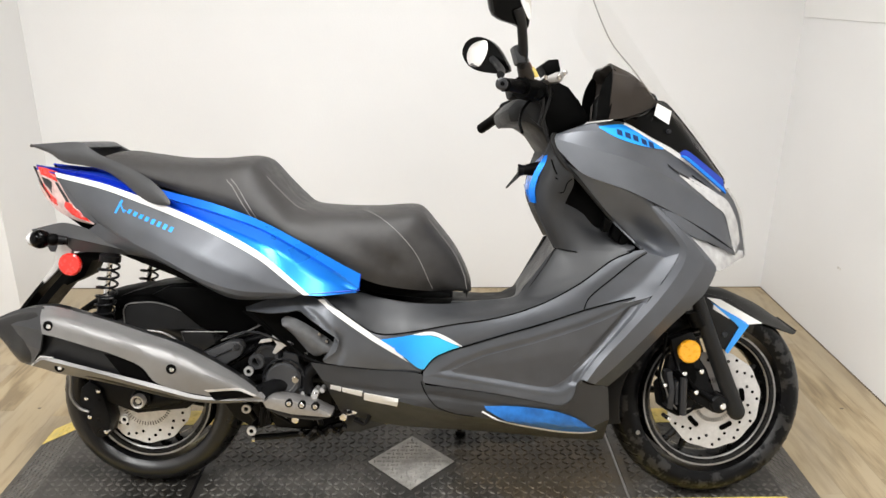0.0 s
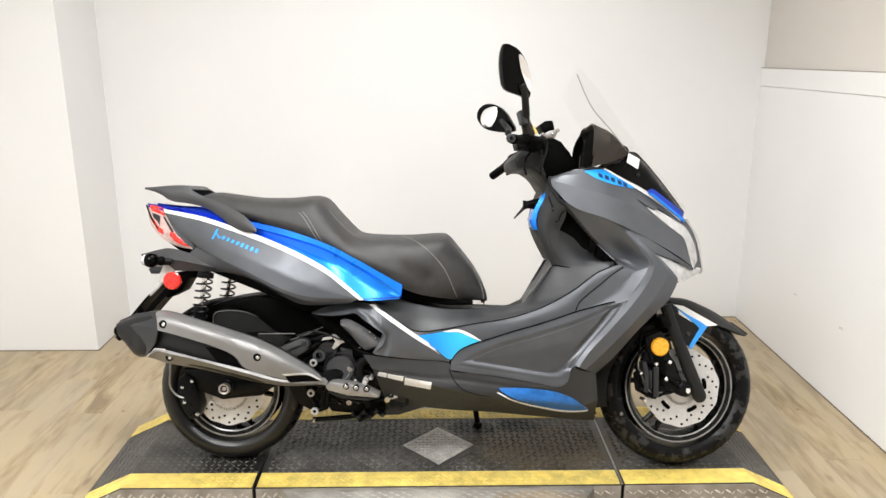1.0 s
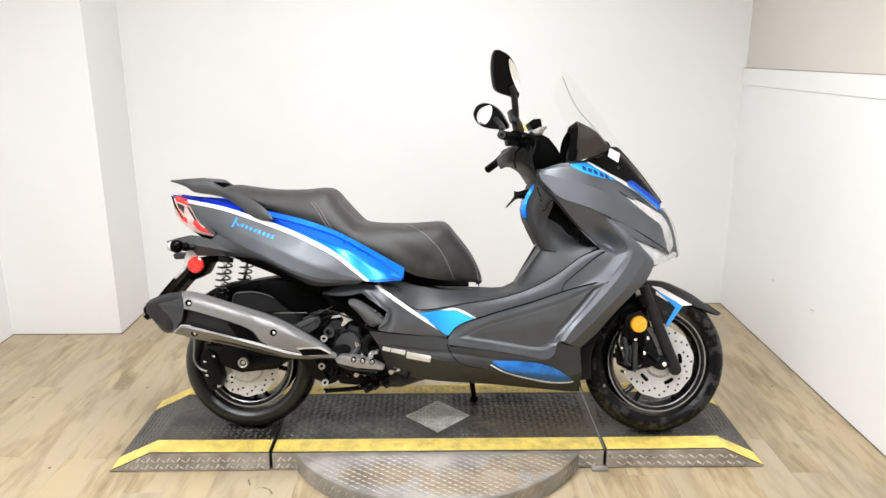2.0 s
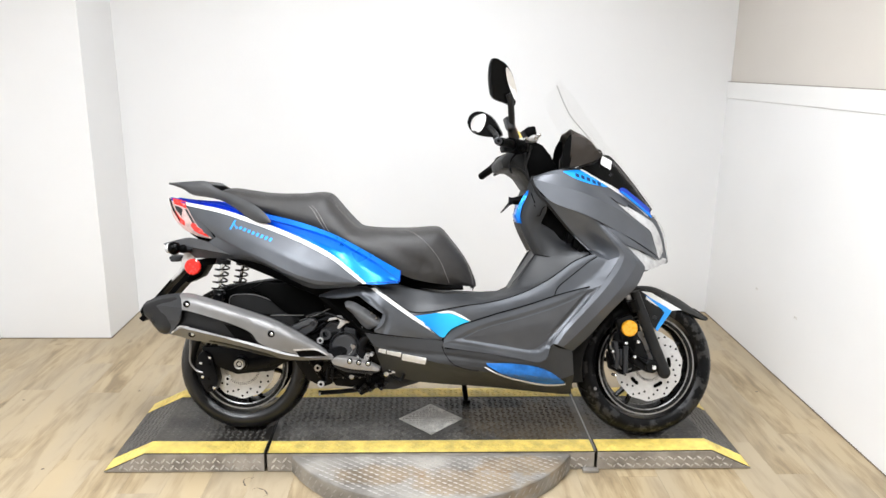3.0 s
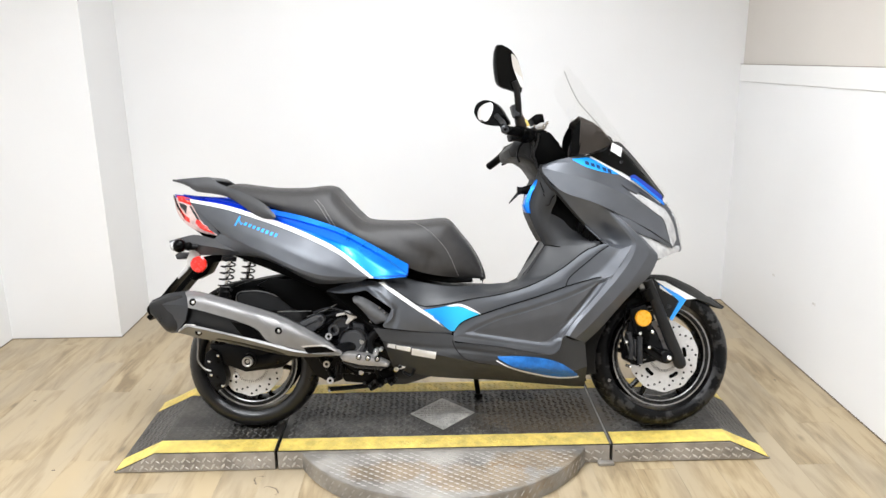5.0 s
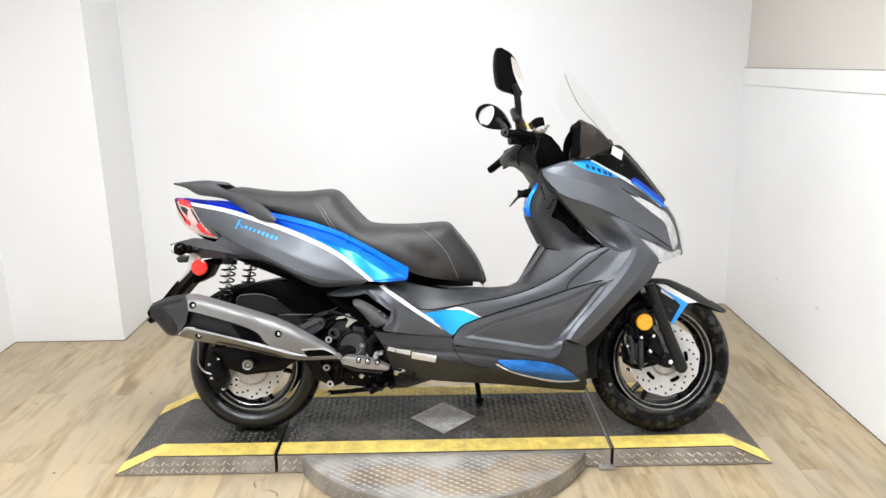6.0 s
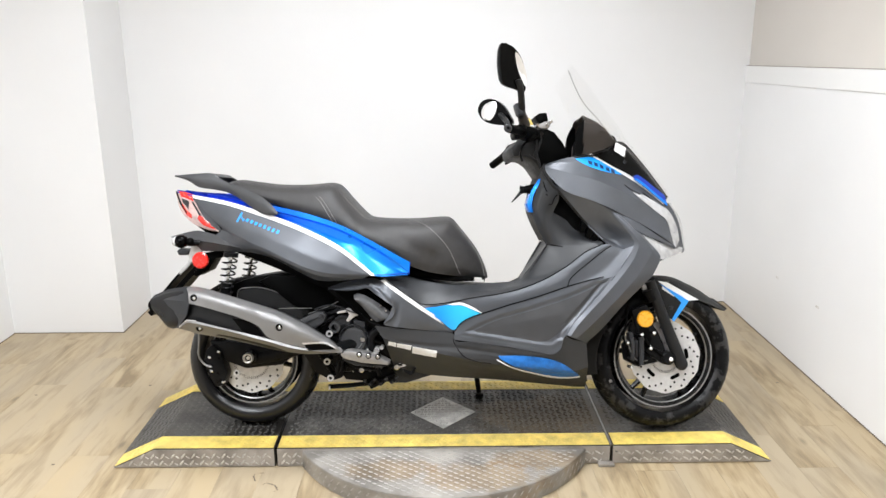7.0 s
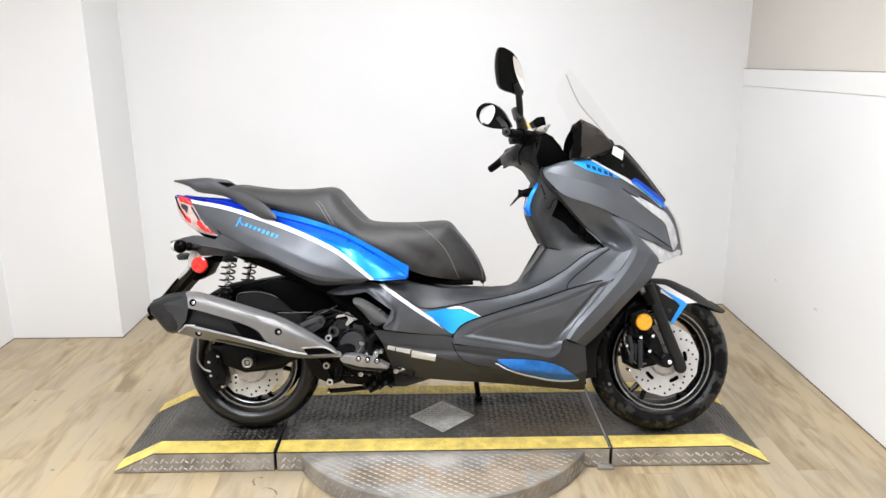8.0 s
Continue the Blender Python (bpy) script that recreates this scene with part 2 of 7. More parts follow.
def patchy_rubber():
    """Tyre rubber with dull scrubbed patches between shinier ones."""
    m = node_mat("scrubbed_tyre_rubber", (0.0045, 0.0045, 0.005), 0.4, 0.0, 0.3, 30, 0.2, 260, spec=0.25)
    nt = m.node_tree
    b = nt.nodes["Principled BSDF"]
    tc, n = nt.nodes.new("ShaderNodeTexCoord"), nt.nodes.new("ShaderNodeTexNoise")
    n.inputs["Scale"].default_value, n.inputs["Detail"].default_value, n.inputs["Roughness"].default_value = 17, 3, 0.6
    nt.links.new(tc.outputs["Object"], n.inputs["Vector"])
    for socket, lo, hi in (("Specular IOR Level", 0.12, 0.6), ("Roughness", 0.30, 0.48)):
        mr = nt.nodes.new("ShaderNodeMapRange")
        mr.inputs[1].default_value, mr.inputs[2].default_value = 0.52, 0.58
        mr.inputs[3].default_value, mr.inputs[4].default_value = lo, hi
        nt.links.new(n.outputs[0], mr.inputs[0])
        nt.links.new(mr.outputs[0], b.inputs[socket])
    return m


TYRE = patchy_rubber()


def plank_mat():
    m = bpy.data.materials.new("oak_vinyl_plank")
    m.use_nodes = True
    nt = m.node_tree
    b = nt.nodes["Principled BSDF"]
    info = nt.nodes.new("ShaderNodeObjectInfo")
    tc = nt.nodes.new("ShaderNodeTexCoord")
    off = nt.nodes.new("ShaderNodeVectorMath")
    off.operation = "MULTIPLY_ADD"
    comb = nt.nodes.new("ShaderNodeCombineXYZ")
    for k in range(3):
        nt.links.new(info.outputs["Random"], comb.inputs[k])
    nt.links.new(comb.outputs[0], off.inputs[0])
    off.inputs[1].default_value = (37, 53, 11)
    nt.links.new(tc.outputs["Object"], off.inputs[2])

    def grain(stretch, scale, detail):
        mp = nt.nodes.new("ShaderNodeMapping")
        mp.inputs["Scale"].default_value = stretch
        nt.links.new(off.outputs[0], mp.inputs[0])
        n = nt.nodes.new("ShaderNodeTexNoise")
        n.inputs["Scale"].default_value, n.inputs["Detail"].default_value = scale, detail
        nt.links.new(mp.outputs[0], n.inputs["Vector"])
        return n
    big, fine, blot, hue = grain((5, 0.9, 1), 2.4, 5), grain((30, 1.5, 1), 6, 8), grain((8, 1.3, 1), 3.0, 5), grain((3, 0.7, 1), 1.3, 2)
    big.inputs["Distortion"].default_value = 0.9
    blot.inputs["Distortion"].default_value = 1.4

    def mad(a, k, b):
        n = nt.nodes.new("ShaderNodeMath")
        n.operation = "MULTIPLY_ADD"
        n.inputs[1].default_value = k
        nt.links.new(a, n.inputs[0])
        nt.links.new(b, n.inputs[2])
        return n.outputs[0]
    tone = mad(info.outputs["Random"], 0.13, mad(blot.outputs[0], 0.45, mad(fine.outputs[0], 0.30, big.outputs[0])))
    cr = nt.nodes.new("ShaderNodeValToRGB")
    nt.links.new(tone, cr.inputs[0])
    cr.color_ramp.elements[0].position, cr.color_ramp.elements[0].color = 0.70, (0.215, 0.157, 0.086, 1)
    cr.color_ramp.elements[1].position, cr.color_ramp.elements[1].color = 1.0, (0.41, 0.322, 0.198, 1)
    e = cr.color_ramp.elements.new(0.86)
    e.color = (0.325, 0.247, 0.144, 1)
    grey = nt.nodes.new("ShaderNodeMix")
    grey.data_type = "RGBA"
    grey.inputs[7].default_value = (0.355, 0.30, 0.22, 1)
    span = nt.nodes.new("ShaderNodeMapRange")
    span.inputs[1].default_value, span.inputs[2].default_value, span.inputs[3].default_value, span.inputs[4].default_value = 0.4, 0.65, 0.0, 0.55
    nt.links.new(hue.outputs[0], span.inputs[0])
    nt.links.new(span.outputs[0], grey.inputs[0])
    nt.links.new(cr.outputs[0], grey.inputs[6])
    # small dark knots
    mp = nt.nodes.new("ShaderNodeMapping")
    mp.inputs["Scale"].default_value = (5.0, 2.2, 1)
    vor = nt.nodes.new("ShaderNodeTexVoronoi")
    vor.inputs["Scale"].default_value = 1.3
    nt.links.new(off.outputs[0], mp.inputs[0])
    nt.links.new(mp.outputs[0], vor.inputs["Vector"])
    knot = nt.nodes.new("ShaderNodeMapRange")
    knot.inputs[1].default_value, knot.inputs[2].default_value, knot.inputs[3].default_value, knot.inputs[4].default_value = 0.03, 0.11, 0.62, 1.0
    nt.links.new(vor.outputs["Distance"], knot.inputs[0])
    dark = nt.nodes.new("ShaderNodeMix")
    dark.data_type, dark.blend_type = "RGBA", "MULTIPLY"
    dark.inputs[0].default_value = 1
    nt.links.new(grey.outputs[2], dark.inputs[6])
    nt.links.new(knot.outputs[0], dark.inputs[7])
    nt.links.new(dark.outputs[2], b.inputs["Base Color"])
    b.inputs["Roughness"].default_value = 0.42
    bp = nt.nodes.new("ShaderNodeBump")
    bp.inputs["Strength"].default_value, bp.inputs["Distance"].default_value = 0.08, 0.001
    nt.links.new(fine.outputs[0], bp.inputs["Height"])
    nt.links.new(bp.outputs[0], b.inputs["Normal"])
    return m


PLANK = plank_mat()


# ---- mesh helpers ----
def part(name, bm, material, parent=None, label="", smooth=True, angle=35):
    me = bpy.data.meshes.new(name)
    bmesh.ops.recalc_face_normals(bm, faces=bm.faces)
    bm.to_mesh(me)
    bm.free()
    me.materials.append(material)
    if smooth:
        me.polygons.foreach_set("use_smooth", [True] * len(me.polygons))
        me.set_sharp_from_angle(angle=radians(angle))
    ob = new(name, me)
    if parent is not None:
        ob.parent = parent
    if label:
        tagged(ob, label)
    return ob


def spline(pts, n):
    """n + 1 points evenly along a smooth curve through pts."""
    p = [Vector(q) for q in pts]
    if len(p) == 2:
        return [p[0].lerp(p[1], i / n) for i in range(n + 1)]
    ext = [2 * p[0] - p[1]] + p + [2 * p[-1] - p[-2]]
    dense = []
    for i in range(1, len(ext) - 2):
        a, b, c, d = ext[i - 1:i + 3]
        for j in range(10):
            u = j / 10
            dense.append(0.5 * (2 * b + (c - a) * u + (2 * a - 5 * b + 4 * c - d) * u * u + (3 * b - a - 3 * c + d) * u ** 3))
    dense.append(p[-1])
    cum = [0.0]
    for a, b in zip(dense, dense[1:]):
        cum.append(cum[-1] + (b - a).length)
    out, k = [], 0
    for i in range(n + 1):
        s = cum[-1] * i / n
        while k < len(cum) - 2 and cum[k + 1] < s:
            k += 1
        f = (s - cum[k]) / max(1e-9, cum[k + 1] - cum[k])
        out.append(dense[k].lerp(dense[k + 1], min(1, f)))
    return out


def flip(curve):
    return [(x, -y, z) for x, y, z in curve]


def sheet(curves, n=28, rows=4, soft=True, bulge=0.0):
    """A grid of points between curves; bulge pushes the middle out to the side."""
    cs = [spline(c, n) for c in curves]
    grid = []
    for i in range(n + 1):
        line = [c[i] for c in cs]
        grid.append(spline(line, rows * (len(cs) - 1)) if soft and len(cs) > 2 else
                    [a.lerp(b, k / rows) for a, b in zip(line, line[1:]) for k in range(rows)] + [line[-1]])
    m = len(grid[0]) - 1
    if bulge:
        for row in grid:
            for k, p in enumerate(row):
                p.y += math.copysign(bulge * math.sin(math.pi * k / m), p.y)
    return grid


def shell(grid, thick=0.004, bm=None, toward=(0.0, 0.0, 0.5)):
    """A thick sheet: the grid, an inner copy, and a rim all round."""
    bm = bm or bmesh.new()
    a, b = len(grid), len(grid[0])
    outer = [[bm.verts.new(p) for p in row] for row in grid]
    inner = []
    for i in range(a):
        row = []
        for j in range(b):
            du = grid[min(i + 1, a - 1)][j] - grid[max(i - 1, 0)][j]
            dv = grid[i][min(j + 1, b - 1)] - grid[i][max(j - 1, 0)]
            nn = du.cross(dv)
            nn = nn.normalized() if nn.length > 1e-9 else Vector((0, 1, 0))
            p = grid[i][j]
            c = Vector((p.x, toward[1], toward[2])) - p
            if abs(nn.y) > 0.15:
                nn = nn if nn.y * (-p.y) > 0 else -nn
            else:
                nn = nn if nn.dot(c) > 0 else -nn
            row.append(bm.verts.new(p + nn * thick))
        inner.append(row)
    for i in range(a - 1):
        for j in range(b - 1):
            bm.faces.new((outer[i][j], outer[i + 1][j], outer[i + 1][j + 1], outer[i][j + 1]))
            bm.faces.new((inner[i][j], inner[i][j + 1], inner[i + 1][j + 1], inner[i + 1][j]))
    for i in range(a - 1):
        for j in (0, b - 1):
            bm.faces.new((outer[i][j], outer[i + 1][j], inner[i + 1][j], inner[i][j]))
    for j in range(b - 1):
        for i in (0, a - 1):
            bm.faces.new((outer[i][j], outer[i][j + 1], inner[i][j + 1], inner[i][j]))
    return bm


def away(grid, line, closed):
    """How far each point of the grid lies from a line of (x, z), and whether it is inside it."""
    p = np.array([(q.x, q.z) for row in grid for q in row])
    a = np.array(line, float)
    b = np.roll(a, -1, axis=0)
    if not closed:
        a, b = a[:-1], b[:-1]
    d = b - a
    t = np.clip(((p[:, None] - a) * d).sum(2) / (d * d).sum(1), 0, 1)
    far = np.linalg.norm(p[:, None] - a - t[..., None] * d, axis=2).min(1)
    up = (a[:, 1] > p[:, None, 1]) != (b[:, 1] > p[:, None, 1])
    cut = a[:, 0] + (p[:, None, 1] - a[:, 1]) / np.where(d[:, 1] == 0, 1e-9, d[:, 1]) * d[:, 0]
    return far, (up & (p[:, None, 0] < cut)).sum(1) % 2 == 1


def shift(grid, amounts):
    for q, k in zip((q for row in grid for q in row), amounts):
        q.y -= math.copysign(float(k), q.y)


def emboss(grid, outline, depth, width):
    """Presses the closed outline into a panel by depth, with a sloping edge of that width."""
    far, inside = away(grid, outline, True)
    k = np.clip(np.where(inside, far, -far) / width * 0.5 + 0.5, 0, 1)
    shift(grid, depth * k * k * (3 - 2 * k))


def groove(grid, line, depth, width):
    """Presses a soft groove into a panel along a line; a negative depth raises a ridge."""
    far, _ = away(grid, [(p.x, p.z) for p in spline([(x, 0, z) for x, z in line], 40)], False)
    shift(grid, depth * np.exp(-(far / width) ** 2))


def tree_of(*obs):
    bm = bmesh.new()
    for o in obs:
        bm.from_mesh(o.data)
    bm.faces.ensure_lookup_table()
    t = BVHTree.FromBMesh(bm)
    bm.free()
    return t


def drape(tree, curves, n=24, rows=3, lift=0.0015, soft=True, side=-1):
    """A sheet laid on the outside of a panel, proud by lift."""
    grid = sheet(curves, n, rows, soft)
    for row in grid:
        for p in row:
            hit = tree.ray_cast(Vector((p.x, side * 0.9, p.z)), Vector((0, -side, 0)))[0]
            if hit:
                p.y = hit.y + side * lift
            else:
                near = tree.find_nearest(p)[0]
                p.y = near.y + side * lift
    return grid


def tube(pts, r, seg=10, n=0, bm=None):
    """A round bar along pts; r is one radius or one for each end."""
    bm = bm or bmesh.new()
    line = spline(pts, n) if n else [Vector(p) for p in pts]
    rs = r if isinstance(r, (tuple, list)) else (r, r)
    prev, rings = None, []
    for i, p in enumerate(line):
        d = (line[min(i + 1, len(line) - 1)] - line[max(i - 1, 0)]).normalized()
        if prev is None:
            side = d.orthogonal().normalized()
        else:
            side = (prev - d * prev.dot(d)).normalized()
        prev, up = side, d.cross(side)
        rad = rs[0] + (rs[1] - rs[0]) * i / (len(line) - 1)
        rings.append([bm.verts.new(p + (side * math.cos(2 * math.pi * k / seg) + up * math.sin(2 * math.pi * k / seg)) * rad) for k in range(seg)])
    for a, b in zip(rings, rings[1:]):
        for k in range(seg):
            bm.faces.new((a[k], a[(k + 1) % seg], b[(k + 1) % seg], b[k]))
    bm.faces.new(rings[0][::-1])
    bm.faces.new(rings[-1])
    return bm


def spin(profile, centre, seg=64, a0=0.0, a1=360.0, bm=None):
    """Turns a closed profile of (radius, y) about the sideways axis through centre."""
    bm = bm or bmesh.new()
    full = abs(a1 - a0) >= 360
    count = seg if full else seg + 1
    rings = []
    for i in range(count):
        a = radians(a0 + (a1 - a0) * i / seg)
        rings.append([bm.verts.new((centre[0] + r * math.cos(a), centre[1] + y, centre[2] + r * math.sin(a))) for r, y in profile])
    m = len(profile)
    for i in range(seg):
        A, B = rings[i], rings[(i + 1) % count]
        for k in range(m):
            bm.faces.new((A[k], A[(k + 1) % m], B[(k + 1) % m], B[k]))
    if not full:
        bm.faces.new(rings[0])
        bm.faces.new(rings[-1][::-1])
    return bm


def slab(outline, y0, y1, bevel=0.003, bm=None):
    """A plate with the outline (x, z), from y0 to y1, with worn edges."""
    own = bmesh.new()
    lo = [own.verts.new((x, y0, z)) for x, z in outline]
    hi = [own.verts.new((x, y1, z)) for x, z in outline]
    own.faces.new(lo)
    own.faces.new(hi[::-1])
    for k in range(len(lo)):
        own.faces.new((lo[k], lo[(k + 1) % len(lo)], hi[(k + 1) % len(lo)], hi[k]))
    bmesh.ops.recalc_face_normals(own, faces=own.faces)
    if bevel:
        bmesh.ops.bevel(own, geom=own.edges[:], offset=bevel, segments=2, profile=0.6, affect="EDGES")
    if bm is None:
        return own
    tmp = bpy.data.meshes.new("tmp")
    own.to_mesh(tmp)
    own.free()
    bm.from_mesh(tmp)
    bpy.data.meshes.remove(tmp)
    return bm


def xz(*pts):
    return [(p[0], p[2]) for p in pts]


def brick(x0, x1, y0, y1, z0, z1, bevel=0.004, bm=None):
    return slab([(x0, z0), (x1, z0), (x1, z1), (x0, z1)], y0, y1, bevel, bm)


def disc(c, r, y0, y1, seg=24, bevel=0.0, bm=None):
    """A short round plug on the sideways axis from y0 to y1."""
    lo, hi = min(y0, y1), max(y0, y1)
    b = min(bevel, r * 0.5, (hi - lo) * 0.4)
    prof = [(0.0005, lo), (r - b, lo), (r, lo + b), (r, hi - b), (r - b, hi), (0.0005, hi)]
    return spin(prof, (c[0], 0, c[2]), seg, bm=bm)


def blob(c, r, seg=18):
    """A rounded pod."""
    bm = bmesh.new()
    bmesh.ops.create_uvsphere(bm, u_segments=seg, v_segments=seg // 2, radius=1.0)
    bmesh.ops.transform(bm, matrix=Matrix.Translation(c) @ Matrix.Diagonal((*r, 1)), verts=bm.verts)
    return bm


# ---- room ----
LEFT, RIGHT, BACK, FRONT = -2.32, 1.72, 3.54, -4.6


def wall(name, x0, x1, y0, y1, z0, z1, label, material=None):
    return tagged(part(name, brick(x0, x1, y0, y1, z0, z1, 0), material or WALLM, smooth=False), label, kind="structure")


wall("wall_north", LEFT - 0.15, RIGHT + 0.15, BACK, BACK + 0.15, -0.02, CEILING, "plain white painted back wall")
# Unseen wall behind the camera, added in grey to cut the fill light.
wall("wall_south", LEFT - 0.15, RIGHT + 0.15, FRONT - 0.15, FRONT, -0.02, CEILING, "unseen warm grey wall closing the bay", GREIGE)
wall("wall_west", LEFT - 0.15, LEFT, FRONT, BACK, -0.02, CEILING, "plain white painted side wall")
wall("wall_east", RIGHT, RIGHT + 0.15, FRONT, BACK, -0.02, 1.40, "white painted lower side wall with small scuffs")
# The upper wall's dimmer, warmer light is put into its colour.
wall("wall_east_upper", RIGHT + 0.012, RIGHT + 0.15, FRONT, BACK, 1.40, CEILING, "upper side wall, dimmer warm light put into its colour", GREIGE)
wall("wall_column", LEFT, -1.73, 3.11, BACK, -0.02, CEILING, "square white painted wall projection in the corner")
wall("ceiling", LEFT - 0.15, RIGHT + 0.15, FRONT - 0.15, BACK + 0.15, CEILING, CEILING + 0.1, "plain brownish ceiling", CEILM)
# Slope that fits the board and wall edges to the camera's view.
TRIM_RISE = 0.0163
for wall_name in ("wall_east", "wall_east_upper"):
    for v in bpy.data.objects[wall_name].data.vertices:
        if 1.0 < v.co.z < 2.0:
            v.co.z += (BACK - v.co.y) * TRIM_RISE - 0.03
tagged(part("trim", slab([(RIGHT - 0.005, 1.301), (RIGHT - 0.0005, 1.299), (RIGHT - 0.0005, 1.3905), (RIGHT - 0.006, 1.3905)], FRONT, BACK - 0.002, 0.003), TRIMM, smooth=False),
       "white painted board on the side wall, sloped to the view", kind="structure")
# Dark strip puts the shadow line above the board into colour.
tagged(part("trim_gap_shade", brick(RIGHT - 0.0045, RIGHT + 0.011, FRONT, BACK - 0.002, 1.3907, 1.3945, 0), GREIGE_DARK, smooth=False), "narrow dark strip for the shaded gap above the wall board", kind="structure")
for v in bpy.data.objects["trim_gap_shade"].data.vertices:
    v.co.z += (BACK - v.co.y) * TRIM_RISE
for v in bpy.data.objects["trim"].data.vertices:
    v.co.z += (BACK - v.co.y) * TRIM_RISE

SCUFF = node_mat("wall_scuff", (0.68, 0.665, 0.64), 0.8, 0, 0.2, 60)
for name, x, y, z, r in (("scuff", RIGHT, 2.893, 0.357, 0.012), ("scuff", RIGHT, 2.475, 0.347, 0.014)):
    sc = part(name, brick(-0.0012, 0.0, -r, r, -r * 0.4, r * 0.4, 0), SCUFF, bpy.data.objects["wall_east"])
    sc.location = (x, y, z)
# Assumed fixtures, added out of view round the area lamps.
for lx, ly in LIGHTS:
    lamp = tagged(new("ceiling_light"), "unseen square-edged white ceiling light panel, lit", "ceiling light", "ceiling lights")
    lamp.location = (lx, ly, CEILING)
    part("frame", brick(-0.64, 0.64, -0.34, 0.34, -0.05, -0.001, 0.005), TRIMM, lamp)
    part("diffuser", brick(-0.6, 0.6, -0.3, 0.3, -0.056, -0.048, 0.001), GLOW, lamp)

floor = tagged(part("floor", brick(LEFT - 0.1, RIGHT + 0.1, FRONT - 0.1, BACK + 0.1, -0.06, -0.006, 0), SUBM, smooth=False),
               "oak-look vinyl plank floor, pale brown with darker boards", kind="structure")

# Strip colour holds both the brown joint and the shadow gap's darkness.
JOINT = node_mat("dark_floor_joint", (0.15, 0.115, 0.08), 0.9, 0.0, 0.4, 6)
for x0, x1, y0, y1 in ((LEFT, LEFT + 0.005, FRONT, 3.11), (RIGHT - 0.005, RIGHT, FRONT, BACK), (-1.73, RIGHT, BACK - 0.005, BACK), (LEFT, -1.725, 3.105, 3.11), (-1.73, -1.725, 3.11, BACK)):
    tagged(part("floor_trim", brick(x0, x1, y0, y1, 0.0002, 0.003, 0), JOINT, smooth=False), "narrow dark joint and shadow gap between floor and wall", kind="structure")

# ---- tread-plate platform ----
TOP, PF, PB = 0.075, 1.742, 2.30
lift = tagged(new("lift_platform"), "low steel tread-plate platform with yellow edge stripes and ramped ends", "platform")


def lug(bm, x, y, z, ang, length=0.026, wide=0.0085, high=0.0022, up=(0, 0, 1), face=None):
    """One raised oval tread mark on a horizontal or an upright face."""
    ca, sa = math.cos(ang), math.sin(ang)
    base, crest = [], []
    for u, v in ((-1, 0), (-0.5, -1), (0.5, -1), (1, 0), (0.5, 1), (-0.5, 1)):
        for ring, s, h in ((base, 1.0, 0.0), (crest, 0.62, high)):
            a, b = u * s * length / 2, v * s * wide / 2
            p, q = a * ca - b * sa, a * sa + b * ca
            ring.append(bm.verts.new(face(x + p, y + q, h) if face else (x + p, y + q, z + h)))
    for k in range(6):
        bm.faces.new((base[k], base[(k + 1) % 6], crest[(k + 1) % 6], crest[k]))
    bm.faces.new(crest)


def ramp_z(x):
    e = abs(x)
    return TOP if e < 1.07 else TOP * max(0.0, (1.228 - e) / (1.228 - 1.07)) + 0.002


SEAM = 0.622
for name, x0, x1, label in (("ramp_section", -1.228, -SEAM - 0.005, "end section of dark worn tread plate, ramped down"),
                            ("centre_section", -SEAM + 0.003, SEAM - 0.003, "centre section of dark worn tread plate"),
                            ("ramp_section", SEAM + 0.005, 1.228, "end section of dark worn tread plate, ramped down")):
    xs = sorted({x0, x1, *(v for v in (-1.07, 1.07) if x0 < v < x1)})
    sec = part(name, slab([(x, 0.0005) for x in (x0, x1)] + [(x, ramp_z(x)) for x in reversed(xs)], PF, PB, 0.0015), PLATE, lift, label, smooth=False)
    # yellow stripes follow the ramp
    for y0, y1 in ((PF + 0.002, PF + 0.088), (PB - 0.086, PB - 0.002)):
        bm = bmesh.new()
        for a, b in zip(xs, xs[1:]):
            a2, b2 = a + (0.004 if a == x0 else 0), b - (0.004 if b == x1 else 0)
            slab([(a2, ramp_z(a2) + 0.0003), (b2, ramp_z(b2) + 0.0003), (b2, ramp_z(b2) + 0.002), (a2, ramp_z(a2) + 0.002)], y0, y1, 0, bm)
        part("yellow_stripe", bm, YELLOW, sec, "worn yellow safety stripe", smooth=False)
    poly = [(x0 + 0.002, 0.003), (x1 - 0.002, 0.003)] + [(x, max(0.0045, ramp_z(x) - 0.003)) for x in reversed([min(max(v, x0 + 0.03), x1 - 0.03) if abs(v) > 1.2 else min(max(v, x0 + 0.002), x1 - 0.002) for v in xs])]
    part("front_skirt", slab(poly, PF - 0.005, PF - 0.0005, 0.001), SKIRTM, sec, "bare bright tread-plate front edge", smooth=False)

# tread marks on top: alternate diagonals
rng = random.Random(4)
tread = bmesh.new()
row = 0
y = PF + 0.10
DIA = (0.0, 2.008, 0.132, 0.134)
while y < PB - 0.095:
    for col in range(103):
        x = -1.2 + col * 0.0235 + rng.uniform(-0.0006, 0.0006)
        near_dia = abs(x - DIA[0]) / DIA[2] + abs(y - DIA[1]) / DIA[3] < 1.12
        if not near_dia and abs(abs(x) - SEAM) > 0.014:
            lug(tread, x, y, ramp_z(x), radians(45 if (row + col) % 2 else -45) + rng.uniform(-0.05, 0.05), 0.0255, 0.0105, 0.0028, face=lambda a, b, h: (a, b, ramp_z(a) + h))
    y += 0.0225
    row += 1
tagged(part("tread_mark", tread, LUG, lift, "raised oval tread marks, worn shiny"), kind="stuff")
tread = bmesh.new()
